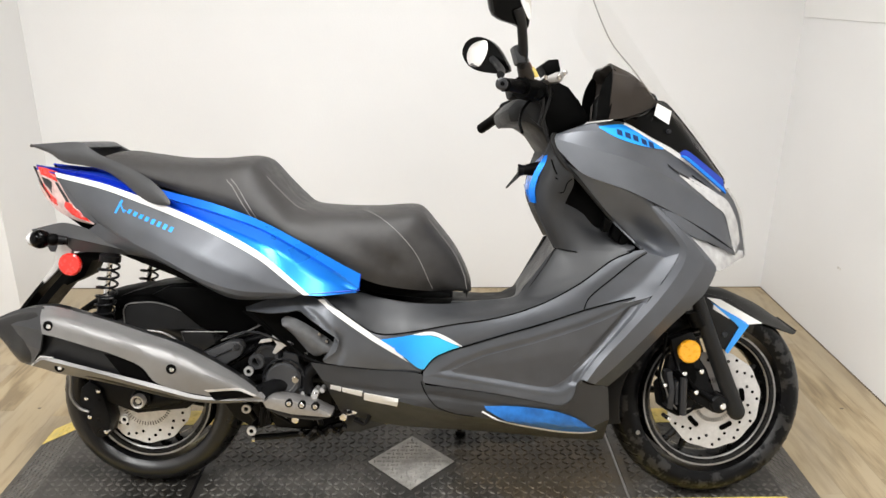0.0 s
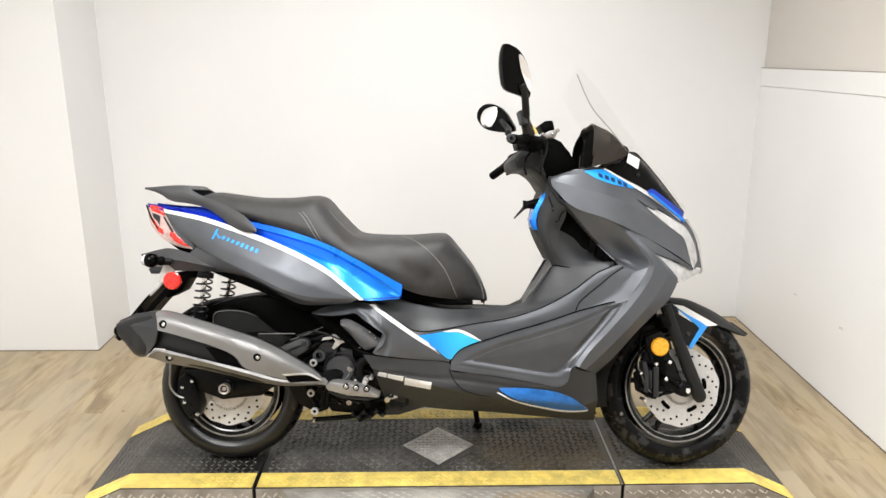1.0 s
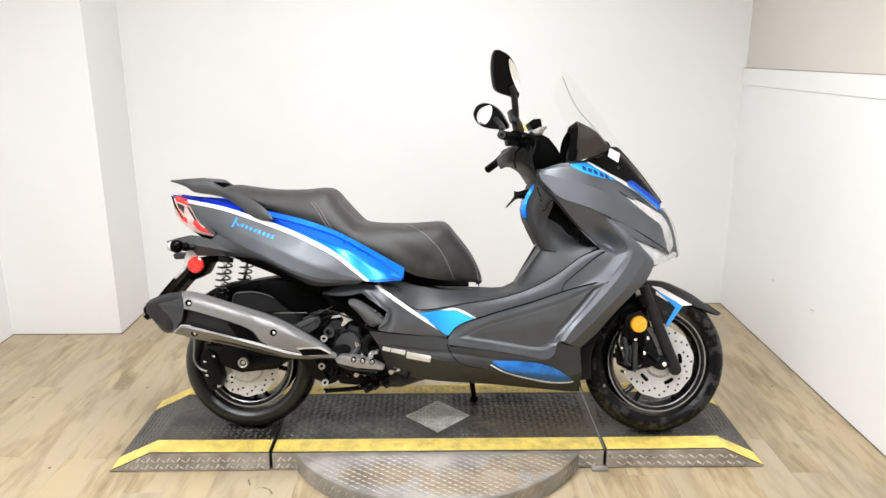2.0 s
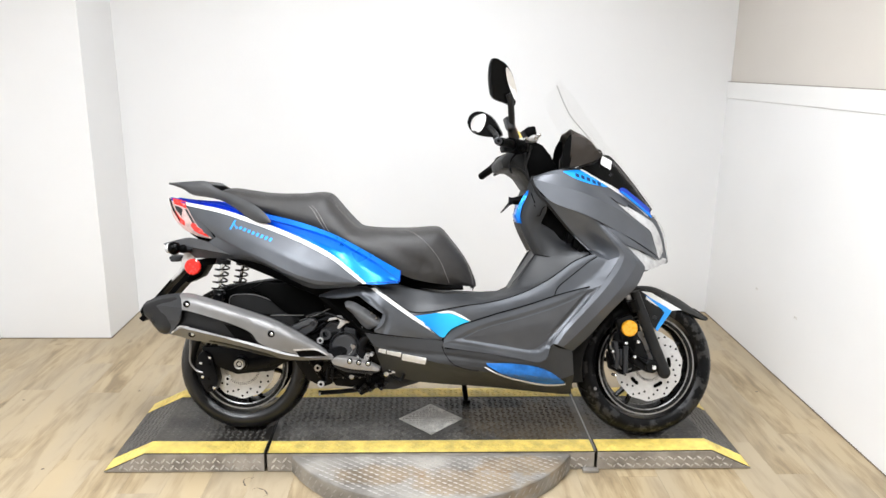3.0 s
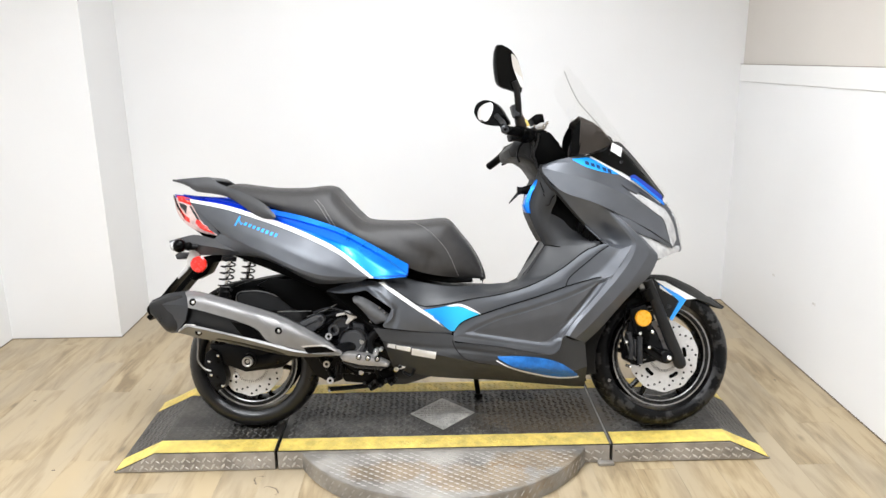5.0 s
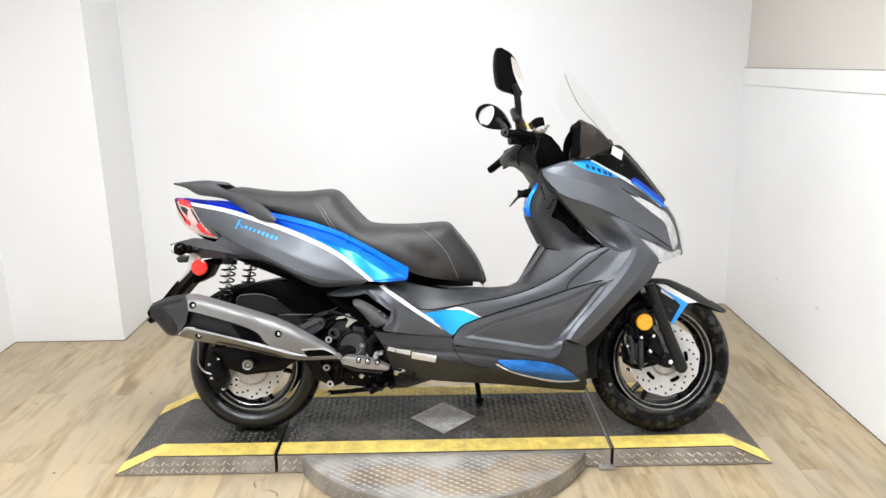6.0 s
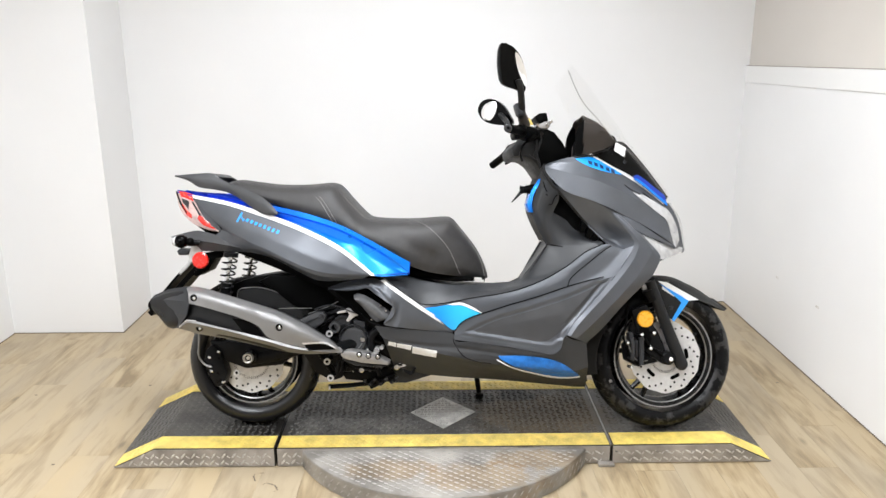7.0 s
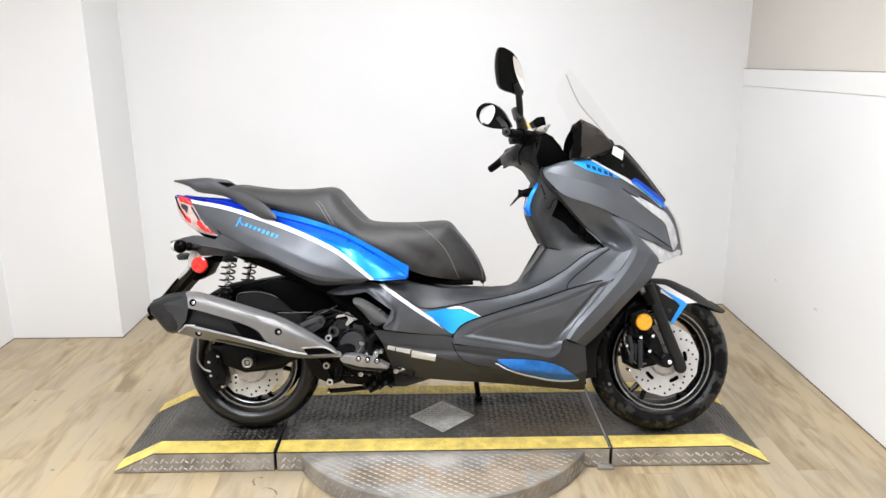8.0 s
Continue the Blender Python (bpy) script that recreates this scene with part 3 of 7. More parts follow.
for y0 in (PF + 0.018, PF + 0.040, PF + 0.062, PB - 0.068, PB - 0.046, PB - 0.024):
    row += 1
    for col in range(103):
        x = -1.2 + col * 0.0235
        if abs(abs(x) - SEAM) > 0.018 and abs(x) < 1.2:
            lug(tread, x, y0, 0, radians(45 if (row + col) % 2 else -45), 0.024, 0.009, 0.0024, face=lambda a, b, h: (a, b, ramp_z(a) + 0.0018 + h))
tagged(part("stripe_tread_mark", tread, YELLOW, lift, "raised tread marks under worn yellow paint"), kind="stuff")
tread = bmesh.new()
for row in range(2):
    for k in range(62):
        x = -1.16 + k * 0.0375 + row * 0.007
        if ramp_z(x + 0.018) < 0.03 + row * 0.025 or ramp_z(x) < 0.03 + row * 0.025 or abs(x) < 0.52 or abs(abs(x + 0.009) - SEAM) < 0.03:
            continue
        z = 0.02 + row * 0.028
        side_ = 1 if x < 0 else -1
        lug(tread, x, z, 0, radians(52 * side_ if x < 0 else -32), 0.028, 0.0072, 0.0024, face=lambda a, b, h: (a, PF - 0.005 - h, b))
        lug(tread, x + 0.0175, z - 0.005, 0, radians(-36 if x < 0 else 55), 0.018, 0.0042, 0.0012, face=lambda a, b, h: (a, PF - 0.005 - h, b))
tagged(part("skirt_tread_mark", tread, BLUG, lift, "raised oval tread marks, bright"), kind="stuff")
dia = part("diamond_plate", slab([(-DIA[2], 0), (0, -DIA[3]), (DIA[2], 0), (0, DIA[3])], 0.0003, 0.003, 0.001), DIAM, lift, "bright diamond-shaped tread-plate cover", smooth=False)
dia.data.transform(Matrix(((1, 0, 0, DIA[0]), (0, 0, 1, DIA[1]), (0, 1, 0, TOP), (0, 0, 0, 1))))
tread = bmesh.new()
for i in range(-9, 10):
    for j in range(-6, 7):
        x, y = i * 0.014, DIA[1] + j * 0.019
        if abs(x) / DIA[2] + abs(y - DIA[1]) / DIA[3] < 0.86:
            lug(tread, x, y, TOP + 0.003, radians(0 if (i + j) % 2 else 90), 0.018, 0.0055, 0.0022)
tagged(part("cover_tread_mark", tread, TLUG, lift, "fine cross-hatched tread marks"), kind="stuff")
part("hinge_tab", brick(SEAM - 0.05, SEAM + 0.01, PF - 0.03, PF - 0.005, 0.0005, 0.012, 0.003), BRIGHT, lift, "small bent steel tab at the joint")

part("seam_rod", tube([(SEAM, PF + 0.004, TOP - 0.001), (SEAM, PB - 0.004, TOP - 0.001)], 0.0035, 8), ALLOY, lift, "bright steel hinge rod in the joint")
part("seam_rod", tube([(-SEAM, PF + 0.004, TOP - 0.003), (-SEAM, PB - 0.004, TOP - 0.003)], 0.003, 8), ENGINE, lift, "dark steel hinge rod in the joint")

# half-round turntable plate in front of the platform
table = tagged(new("turntable_plate"), "half-round bright tread-plate step against the platform edge", "turntable")
TC, TR, TZ = (0.0, 2.02), 0.597, 0.068


def half_round(r, z0, z1, cut):
    a = math.asin((TC[1] - cut) / r)
    bm = bmesh.new()
    lo, hi = [], []
    for k in range(73):
        t = math.pi + a + (math.pi - 2 * a) * k / 72
        lo.append(bm.verts.new((TC[0] + r * math.cos(t), TC[1] + r * math.sin(t), z0)))
        hi.append(bm.verts.new((TC[0] + r * math.cos(t), TC[1] + r * math.sin(t), z1)))
    for k in range(72):
        bm.faces.new((lo[k], lo[k + 1], hi[k + 1], hi[k]))
    bm.faces.new((lo[-1], lo[0], hi[0], hi[-1]))
    bm.faces.new(hi)
    bm.faces.new(lo[::-1])
    return bm


part("rim", half_round(TR, 0.001, TZ - 0.004, PF - 0.006), BRIGHT, table, "upright rim of bright tread plate")
part("top", half_round(TR - 0.002, TZ - 0.0035, TZ, PF - 0.006), BRIGHT, table)
tread, faint = bmesh.new(), bmesh.new()
for j in range(22):
    for i in range(-28, 29):
        x, y = i * 0.04 + (j % 2) * 0.02, 1.428 + j * 0.0145
        if math.hypot(x - TC[0], y - TC[1]) < TR - 0.018 and y < PF - 0.02:
            lug(tread, x, y, TZ, radians(-28), 0.021, 0.0055, 0.0013)
            lug(faint, x + 0.012, y + 0.006, TZ, radians(55), 0.012, 0.004, 0.0007)
for k in range(40):
    for rowz in range(2):
        t = math.pi * (1.16 + 0.68 * (k + rowz * 0.5) / 40)
        cx, cy = TC[0] + (TR + 0.0) * math.cos(t), TC[1] + TR * math.sin(t)
        if cy > PF - 0.03:
            continue
        lug(tread, 0, 0.02 + rowz * 0.026, 0, radians(50), 0.024, 0.005, 0.0016,
            face=lambda a, b, h, t=t: (TC[0] + (TR + h) * math.cos(t + a / TR), TC[1] + (TR + h) * math.sin(t + a / TR), b))
tagged(part("faint_mark", faint, BRIGHT, table, "shallow worn cross marks"), kind="stuff")
tagged(part("tread_mark", tread, TLUG, table, "raised oval tread marks, bright"), kind="stuff")

# ---- scooter ----
YAW = 2.5
LEAN = 11.5
BASE = (0.063, 1.915, 0.077)
PIVOT = (0.737, 0.0, 0.26)
RAKE = 27.0
STEER = 9.0
scooter = tagged(new("motor_scooter"), "matte grey maxi scooter, blue and white trim, on its side stand", "scooter")
scooter.matrix_world = pose(*BASE, 0, 0, -YAW) @ pose(0, 0, 0, -LEAN)
STEERING = Matrix.Translation(PIVOT) @ Matrix.Rotation(radians(STEER), 4, Vector((-math.sin(radians(RAKE)), 0, math.cos(radians(RAKE))))) @ Matrix.Translation(-Vector(PIVOT))


def steered(name, bm, material, label="", parent=None, **kw):
    bmesh.ops.transform(bm, matrix=STEERING, verts=bm.verts)
    return part(name, bm, material, parent or scooter, label, **kw)


def both(name, curves, material, label="", n=28, rows=4, soft=True, bulge=0.0, thick=0.004, press=(), ridges=(), angle=35):
    """A panel on the right side and its twin on the left. Returns both."""
    out = []
    for cs in (curves, [flip(c) for c in curves]):
        grid = sheet(cs, n, rows, soft, bulge)
        for outline, depth, width in press:
            emboss(grid, outline, depth, width)
        for line, depth, width in ridges:
            groove(grid, line, depth, width)
        out.append(part(name, shell(grid, thick), material, scooter, label, angle=angle))
    return out


def on_both(name, targets, curves, material, label="", lift=0.0015, n=24, rows=3, soft=True, thick=0.0012):
    out = []
    for side, tgt in zip((-1, 1), targets):
        cs = curves if side < 0 else [flip(c) for c in curves]
        out.append(part(name, shell(drape(tree_of(tgt), cs, n, rows, lift, soft, side), thick), material, tgt, label))
    return out


# dark inner body that shows through the gaps
CORE = [(-0.882, -0.100, 0.690), (-0.731, -0.100, 0.755), (-0.539, -0.100, 0.724), (-0.348, -0.100, 0.650), (-0.195, -0.100, 0.587), (-0.029, -0.100, 0.550), (0.182, -0.100, 0.543), (0.277, -0.100, 0.590), (0.359, -0.100, 0.713), (0.367, -0.100, 0.885), (0.470, -0.100, 0.979), (0.616, -0.100, 0.896), (0.661, -0.100, 0.740), (0.642, -0.100, 0.635)]
CORE_LOW = [(0.562, -0.100, 0.475), (0.459, -0.100, 0.304), (0.440, -0.100, 0.207), (0.185, -0.100, 0.209), (-0.113, -0.100, 0.245), (-0.263, -0.100, 0.297), (-0.370, -0.100, 0.350), (-0.456, -0.100, 0.436), (-0.487, -0.100, 0.532), (-0.669, -0.100, 0.606)]
part("inner_frame", slab(xz(*(CORE + CORE_LOW)), -0.105, 0.105, 0.012), BLACK, scooter, "black plastic inner bodywork")

# tail
tail = both("tail_panel", [
    [(-1.011, -0.080, 0.879), (-0.870, -0.130, 0.854), (-0.755, -0.165, 0.822), (-0.643, -0.195, 0.786), (-0.534, -0.225, 0.745), (-0.429, -0.250, 0.694), (-0.366, -0.262, 0.649), (-0.311, -0.270, 0.608)],
    [(-0.958, -0.098, 0.825), (-0.790, -0.176, 0.773), (-0.653, -0.224, 0.726), (-0.546, -0.252, 0.681), (-0.453, -0.264, 0.646), (-0.382, -0.268, 0.624), (-0.318, -0.270, 0.613)],
    [(-0.891, -0.122, 0.768), (-0.791, -0.176, 0.729), (-0.696, -0.218, 0.695), (-0.619, -0.244, 0.662), (-0.544, -0.260, 0.633), (-0.472, -0.268, 0.616), (-0.402, -0.268, 0.612), (-0.318, -0.270, 0.611)],
    [(-0.888, -0.120, 0.762), (-0.792, -0.172, 0.723), (-0.698, -0.213, 0.686), (-0.620, -0.238, 0.651), (-0.546, -0.253, 0.620), (-0.475, -0.258, 0.601), (-0.404, -0.258, 0.601), (-0.318, -0.268, 0.608)],
    [(-1.012, -0.060, 0.679), (-0.879, -0.100, 0.682), (-0.781, -0.140, 0.679), (-0.701, -0.165, 0.664), (-0.633, -0.185, 0.637), (-0.568, -0.200, 0.605), (-0.494, -0.210, 0.581), (-0.346, -0.240, 0.593)],
], PAINT, "matte grey tail panel", soft=False, n=50, rows=5, angle=24)
both("tail_stripe", [
    [(-1.015, -0.081, 0.892), (-0.870, -0.130, 0.869), (-0.754, -0.165, 0.838), (-0.643, -0.195, 0.804), (-0.534, -0.225, 0.763), (-0.428, -0.250, 0.712), (-0.346, -0.264, 0.650), (-0.297, -0.271, 0.608)],
    [(-1.010, -0.083, 0.879), (-0.869, -0.133, 0.854), (-0.754, -0.168, 0.822), (-0.642, -0.198, 0.786), (-0.534, -0.228, 0.745), (-0.428, -0.253, 0.694), (-0.366, -0.265, 0.649), (-0.311, -0.273, 0.608)],
], WHITE, "white pinstripe")
both("blue_panel", [
    [(-1.085, -0.045, 0.911), (-1.007, -0.060, 0.902), (-0.875, -0.100, 0.893), (-0.779, -0.135, 0.874), (-0.689, -0.160, 0.853), (-0.557, -0.190, 0.825), (-0.430, -0.210, 0.784), (-0.327, -0.220, 0.734), (-0.226, -0.215, 0.677), (-0.180, -0.205, 0.651)],
    [(-1.081, -0.050, 0.908), (-0.998, -0.072, 0.897), (-0.865, -0.118, 0.884), (-0.770, -0.152, 0.861), (-0.679, -0.180, 0.836), (-0.553, -0.212, 0.807), (-0.427, -0.233, 0.769), (-0.324, -0.244, 0.717), (-0.244, -0.242, 0.669), (-0.181, -0.226, 0.619)],
    [(-1.081, -0.05, 0.907), (-0.999, -0.069, 0.896), (-0.867, -0.11, 0.881), (-0.774, -0.14, 0.857), (-0.681, -0.167, 0.831), (-0.556, -0.198, 0.8), (-0.431, -0.219, 0.762), (-0.33, -0.233, 0.71), (-0.25, -0.237, 0.662), (-0.183, -0.225, 0.616)],
    [(-1.078, -0.05, 0.906), (-1.003, -0.066, 0.892), (-0.869, -0.107, 0.87), (-0.771, -0.136, 0.843), (-0.675, -0.163, 0.814), (-0.557, -0.195, 0.777), (-0.44, -0.218, 0.736), (-0.355, -0.237, 0.692), (-0.281, -0.244, 0.648), (-0.193, -0.232, 0.615)],
    [(-1.081, -0.055, 0.901), (-1.011, -0.080, 0.890), (-0.870, -0.128, 0.867), (-0.755, -0.163, 0.836), (-0.644, -0.193, 0.802), (-0.535, -0.223, 0.761), (-0.429, -0.248, 0.710), (-0.346, -0.262, 0.647), (-0.300, -0.269, 0.608), (-0.185, -0.225, 0.606)],
], BLUE, "glossy blue tail side panel", soft=False, n=50, rows=4, angle=30)
for s in (1, -1):
    rim = [(-0.302, -0.268, 0.610), (-0.244, -0.248, 0.611), (-0.181, -0.224, 0.612), (-0.179, -0.204, 0.651)]
    part("panel_lip", tube(rim if s > 0 else flip(rim), 0.0017, 6), DEEPBLUE, scooter, "deep blue panel edge")

both("tail_corner", [
    [(-1.010, -0.082, 0.879), (-0.983, -0.083, 0.826), (-0.950, -0.085, 0.783), (-0.912, -0.086, 0.756)],
    [(-1.010, -0.083, 0.879), (-0.966, -0.086, 0.843), (-0.932, -0.088, 0.801), (-0.902, -0.090, 0.756)],
], PAINT, "matte grey panel beside the tail lamp", n=10, rows=2)
lamp = both("tail_light", [
    [(-1.087, -0.050, 0.901), (-1.048, -0.066, 0.890), (-1.011, -0.080, 0.877), (-0.983, -0.083, 0.826), (-0.950, -0.086, 0.783), (-0.912, -0.086, 0.756)],
    [(-1.095, -0.030, 0.896), (-1.083, -0.034, 0.846), (-1.062, -0.040, 0.814), (-1.024, -0.055, 0.784), (-0.973, -0.070, 0.763), (-0.915, -0.082, 0.751)],
], TAILLENS, "clear and red tail lamp in a dark frame", bulge=0.006)
for nm, up, lo, mt_, lab in (
        ("red_lens", [(-1.073, -0.070, 0.906), (-1.043, -0.070, 0.902), (-1.012, -0.070, 0.893)], [(-1.065, -0.070, 0.885), (-1.034, -0.070, 0.876), (-1.011, -0.070, 0.867)], RED, "red lens"),
        ("lamp_bezel", [(-1.063, -0.070, 0.878), (-1.041, -0.070, 0.872), (-1.030, -0.070, 0.865)], [(-1.059, -0.070, 0.861), (-1.044, -0.070, 0.848), (-1.037, -0.070, 0.835)], CAP, "dark lamp bezel"),
        ("lamp_bezel", [(-1.019, -0.070, 0.865), (-1.005, -0.070, 0.842), (-0.988, -0.070, 0.812)], [(-1.011, -0.070, 0.865), (-0.996, -0.070, 0.842), (-0.979, -0.070, 0.814)], CAP, "dark lamp bezel"),
        ("red_lens", [(-1.063, -0.070, 0.859), (-1.046, -0.070, 0.835), (-1.023, -0.070, 0.818)], [(-1.063, -0.070, 0.842), (-1.047, -0.070, 0.814), (-1.023, -0.070, 0.801)], RED, "red lens"),
        ("red_lens", [(-0.990, -0.070, 0.816), (-0.960, -0.070, 0.799), (-0.919, -0.070, 0.766)], [(-0.997, -0.070, 0.801), (-0.973, -0.070, 0.777), (-0.922, -0.070, 0.760)], RED, "red lens"),
        ("lamp_bezel", [(-1.082, -0.070, 0.906), (-1.071, -0.070, 0.870), (-1.044, -0.070, 0.824)], [(-1.088, -0.070, 0.906), (-1.078, -0.070, 0.865), (-1.049, -0.070, 0.818)], GLOSS, "dark lamp frame")):
    on_both(nm, lamp, [up, lo], mt_, lab, n=10)
for s in (1, -1):
    part("tail_fill", slab(xz((-1.052, -0.040, 0.881), (-0.855, -0.040, 0.860), (-0.725, -0.040, 0.774), (-0.748, -0.040, 0.687), (-0.901, -0.040, 0.691), (-1.010, -0.040, 0.773)), 0, -0.05 * s, 0.004), BLACK, scooter, "black plastic behind the tail lamp")

# grab rail
RAIL_UP = [(-1.080, -0.070, 0.965), (-1.001, -0.085, 0.971), (-0.935, -0.095, 0.973), (-0.910, -0.100, 0.960), (-0.875, -0.110, 0.941), (-0.802, -0.140, 0.917), (-0.731, -0.170, 0.888), (-0.685, -0.190, 0.857), (-0.657, -0.205, 0.827)]
RAIL_LO = [(-1.080, -0.070, 0.960), (-1.023, -0.085, 0.943), (-0.983, -0.095, 0.920), (-0.921, -0.100, 0.911), (-0.865, -0.110, 0.899), (-0.803, -0.140, 0.869), (-0.743, -0.170, 0.832), (-0.696, -0.190, 0.818), (-0.661, -0.205, 0.819)]
bm = shell(sheet([RAIL_UP, RAIL_LO], 26, 4, bulge=0.008), 0.006)
shell(sheet([flip(RAIL_UP), flip(RAIL_LO)], 26, 4, bulge=0.008), 0.006, bm)
shell(sheet([RAIL_UP[:4], flip(RAIL_UP[:4])], 10, 8), 0.004, bm)
part("grab_rail", bm, RAILM, scooter, "dark grey passenger grab rail")

# seat
S0 = [(-0.899, 0.000, 0.934), (-0.844, 0.000, 0.950), (-0.778, 0.000, 0.943), (-0.689, 0.000, 0.933), (-0.579, 0.000, 0.933), (-0.502, 0.000, 0.940), (-0.467, 0.000, 0.935), (-0.443, 0.000, 0.909), (-0.413, 0.000, 0.874), (-0.378, 0.000, 0.837), (-0.345, 0.000, 0.813), (-0.272, 0.000, 0.805), (-0.163, 0.000, 0.805), (-0.065, 0.000, 0.812), (-0.032, 0.000, 0.804), (0.001, 0.000, 0.767), (0.051, 0.000, 0.704), (0.082, 0.000, 0.651), (0.102, 0.000, 0.601), (0.105, 0.000, 0.581)]
S3 = [(-0.868, -0.100, 0.909), (-0.762, -0.135, 0.880), (-0.673, -0.155, 0.855), (-0.543, -0.180, 0.815), (-0.437, -0.195, 0.774), (-0.334, -0.205, 0.720), (-0.232, -0.200, 0.669), (-0.182, -0.190, 0.638), (-0.121, -0.170, 0.614), (-0.029, -0.140, 0.597), (0.094, -0.070, 0.582)]


def seat_curves(n=60):
    top, low = spline(S0, n), spline(S3, n)
    c1, c2, c25 = [], [], []
    for a, b in zip(top, low):
        x = a.x * 0.7 + b.x * 0.3
        c1.append((a.x, b.y * 0.62, a.z - 0.10 * (a.z - b.z)))
        c2.append((x, b.y * 0.93, a.z - 0.38 * (a.z - b.z)))
        c25.append((a.x * 0.3 + b.x * 0.7, b.y * 1.05, a.z - 0.75 * (a.z - b.z)))
    low = [tuple(p) for p in low]
    return [low, c25, c2, c1, [tuple(p) for p in top], flip(c1), flip(c2), flip(c25), flip(low)]


SEAMS = [([(-0.517, -0.150, 0.884), (-0.498, -0.150, 0.865), (-0.471, -0.150, 0.824), (-0.447, -0.150, 0.786)], 0.0045), ([(-0.777, -0.140, 0.901), (-0.651, -0.140, 0.888), (-0.550, -0.140, 0.874), (-0.509, -0.140, 0.861)], 0.004), ([(-0.429, -0.120, 0.924), (-0.398, -0.120, 0.869), (-0.369, -0.120, 0.827), (-0.340, -0.120, 0.798)], 0.005),
         ([(-0.336, -0.150, 0.799), (-0.315, -0.150, 0.770), (-0.299, -0.150, 0.743), (-0.291, -0.150, 0.718)], 0.004), ([(-0.188, -0.120, 0.804), (-0.129, -0.120, 0.783), (-0.077, -0.120, 0.741), (-0.035, -0.120, 0.685), (0.001, -0.120, 0.600)], 0.0045), ([(-0.014, -0.090, 0.808), (0.038, -0.090, 0.750), (0.075, -0.090, 0.676), (0.092, -0.090, 0.589)], 0.004)]
seat_grid = sheet(seat_curves(), 130, 5)
for curve, depth in SEAMS:
    groove(seat_grid, [(x, z) for x, y, z in curve], depth * 0.3, 0.007)
groove(seat_grid, [(-0.333, 0.790), (-0.254, 0.757), (-0.181, 0.711), (-0.108, 0.665)], 0.012, 0.030)
bm = shell(seat_grid, 0.02)
seat = part("seat", bm, VINYL, scooter, "stepped black vinyl dual seat with grey stitching", angle=60)
seat_tree = tree_of(seat)


def stitch(curve, over=False, n=40, name="stitching", thread=STITCH, r=0.0011):
    pts = []
    for p in spline(curve, n):
        hit = seat_tree.ray_cast(Vector((p.x, -0.9, p.z)), Vector((0, 1, 0)))[0]
        if over or hit is None or hit.y > -0.07:
            hit = seat_tree.ray_cast(Vector((p.x, -0.115 if over else -0.075, 1.4)), Vector((0, 0, -1)))[0]
        if hit:
            pts.append(hit + Vector((0, -0.0006, 0.0004)))
    if len(pts) > 2:
        part(name, tube(pts, r, 5), thread, seat)


# Paired lines are thread; single front lines paint the highlight along the seam.
for k, (curve, depth) in enumerate(SEAMS):
    for off in ((-0.006, 0.005) if k in (0, 2) else (0.0,) if k in (4, 5) else ()):
        stitch([(x + off, y, z + off * 0.25) for x, y, z in curve], k == 2)
SEAT_BASE = [(-0.803, 0.805), (-0.445, 0.678), (-0.150, 0.611), (-0.045, 0.599), (0.051, 0.589), (0.057, 0.574), (-0.024, 0.572), (-0.150, 0.584), (-0.445, 0.630), (-0.761, 0.762)]
part("seat_base", slab(SEAT_BASE, -0.13, 0.13, 0.008), BLACK, scooter, "black seat base")

# rear mudguard, lamps and reflectors
MG = [(-0.977, 0.000, 0.670), (-1.023, 0.000, 0.617), (-1.085, 0.000, 0.549), (-1.151, 0.000, 0.471), (-1.195, 0.000, 0.423)]
part("rear_mudguard", shell(sheet([[(x, -0.05, z) for x, y, z in MG], [(x, 0.05, z) for x, y, z in MG]], 16, 6), 0.02), BLACK, scooter, "black rear mudguard")
part("plate_holder", shell(sheet([[(x - 0.022, -0.055, z + 0.016) for x, y, z in MG[1:4]], [(x - 0.022, 0.055, z + 0.016) for x, y, z in MG[1:4]]], 10, 4), 0.008), BLACK, scooter, "black number plate holder")
part("mudguard_arm", slab([(-0.995, 0.667), (-0.936, 0.678), (-0.883, 0.678), (-0.890, 0.656), (-0.939, 0.648), (-0.965, 0.602), (-1.011, 0.579), (-1.028, 0.586), (-0.999, 0.629)], -0.062, 0.03, 0.004), BLACK, scooter, "black mudguard arm under the tail")
part("plate_bracket", slab([(-1.027, 0.665), (-1.003, 0.657), (-1.044, 0.612), (-1.073, 0.585), (-1.078, 0.596), (-1.048, 0.628)], -0.068, -0.058, 0.002), STEEL, scooter, "pale grey plate bracket")
part("under_tail", shell(sheet([
    [(-1.119, -0.030, 0.730), (-1.043, -0.060, 0.749), (-0.992, -0.080, 0.756), (-0.919, -0.105, 0.742), (-0.796, -0.145, 0.708)],
    [(-1.111, -0.040, 0.724), (-1.038, -0.075, 0.728), (-0.987, -0.095, 0.720), (-0.904, -0.120, 0.709), (-0.782, -0.150, 0.690)],
    [(-1.102, -0.035, 0.717), (-1.044, -0.060, 0.703), (-0.995, -0.075, 0.680), (-0.900, -0.100, 0.680), (-0.777, -0.140, 0.679)]], 24, 4, soft=False), 0.01), RAILM, scooter, "grey under-tail cowl", angle=15)
SA, SB = (-1.045, -0.120, 0.717), (-0.982, -0.100, 0.710)
sig = part("turn_signal", blob(SA, (0.026, 0.028, 0.026)), GLOSS, scooter, "black turn signal")
part("stalk", tube([SA, SB], (0.017, 0.011), 12), ENGINE, sig)
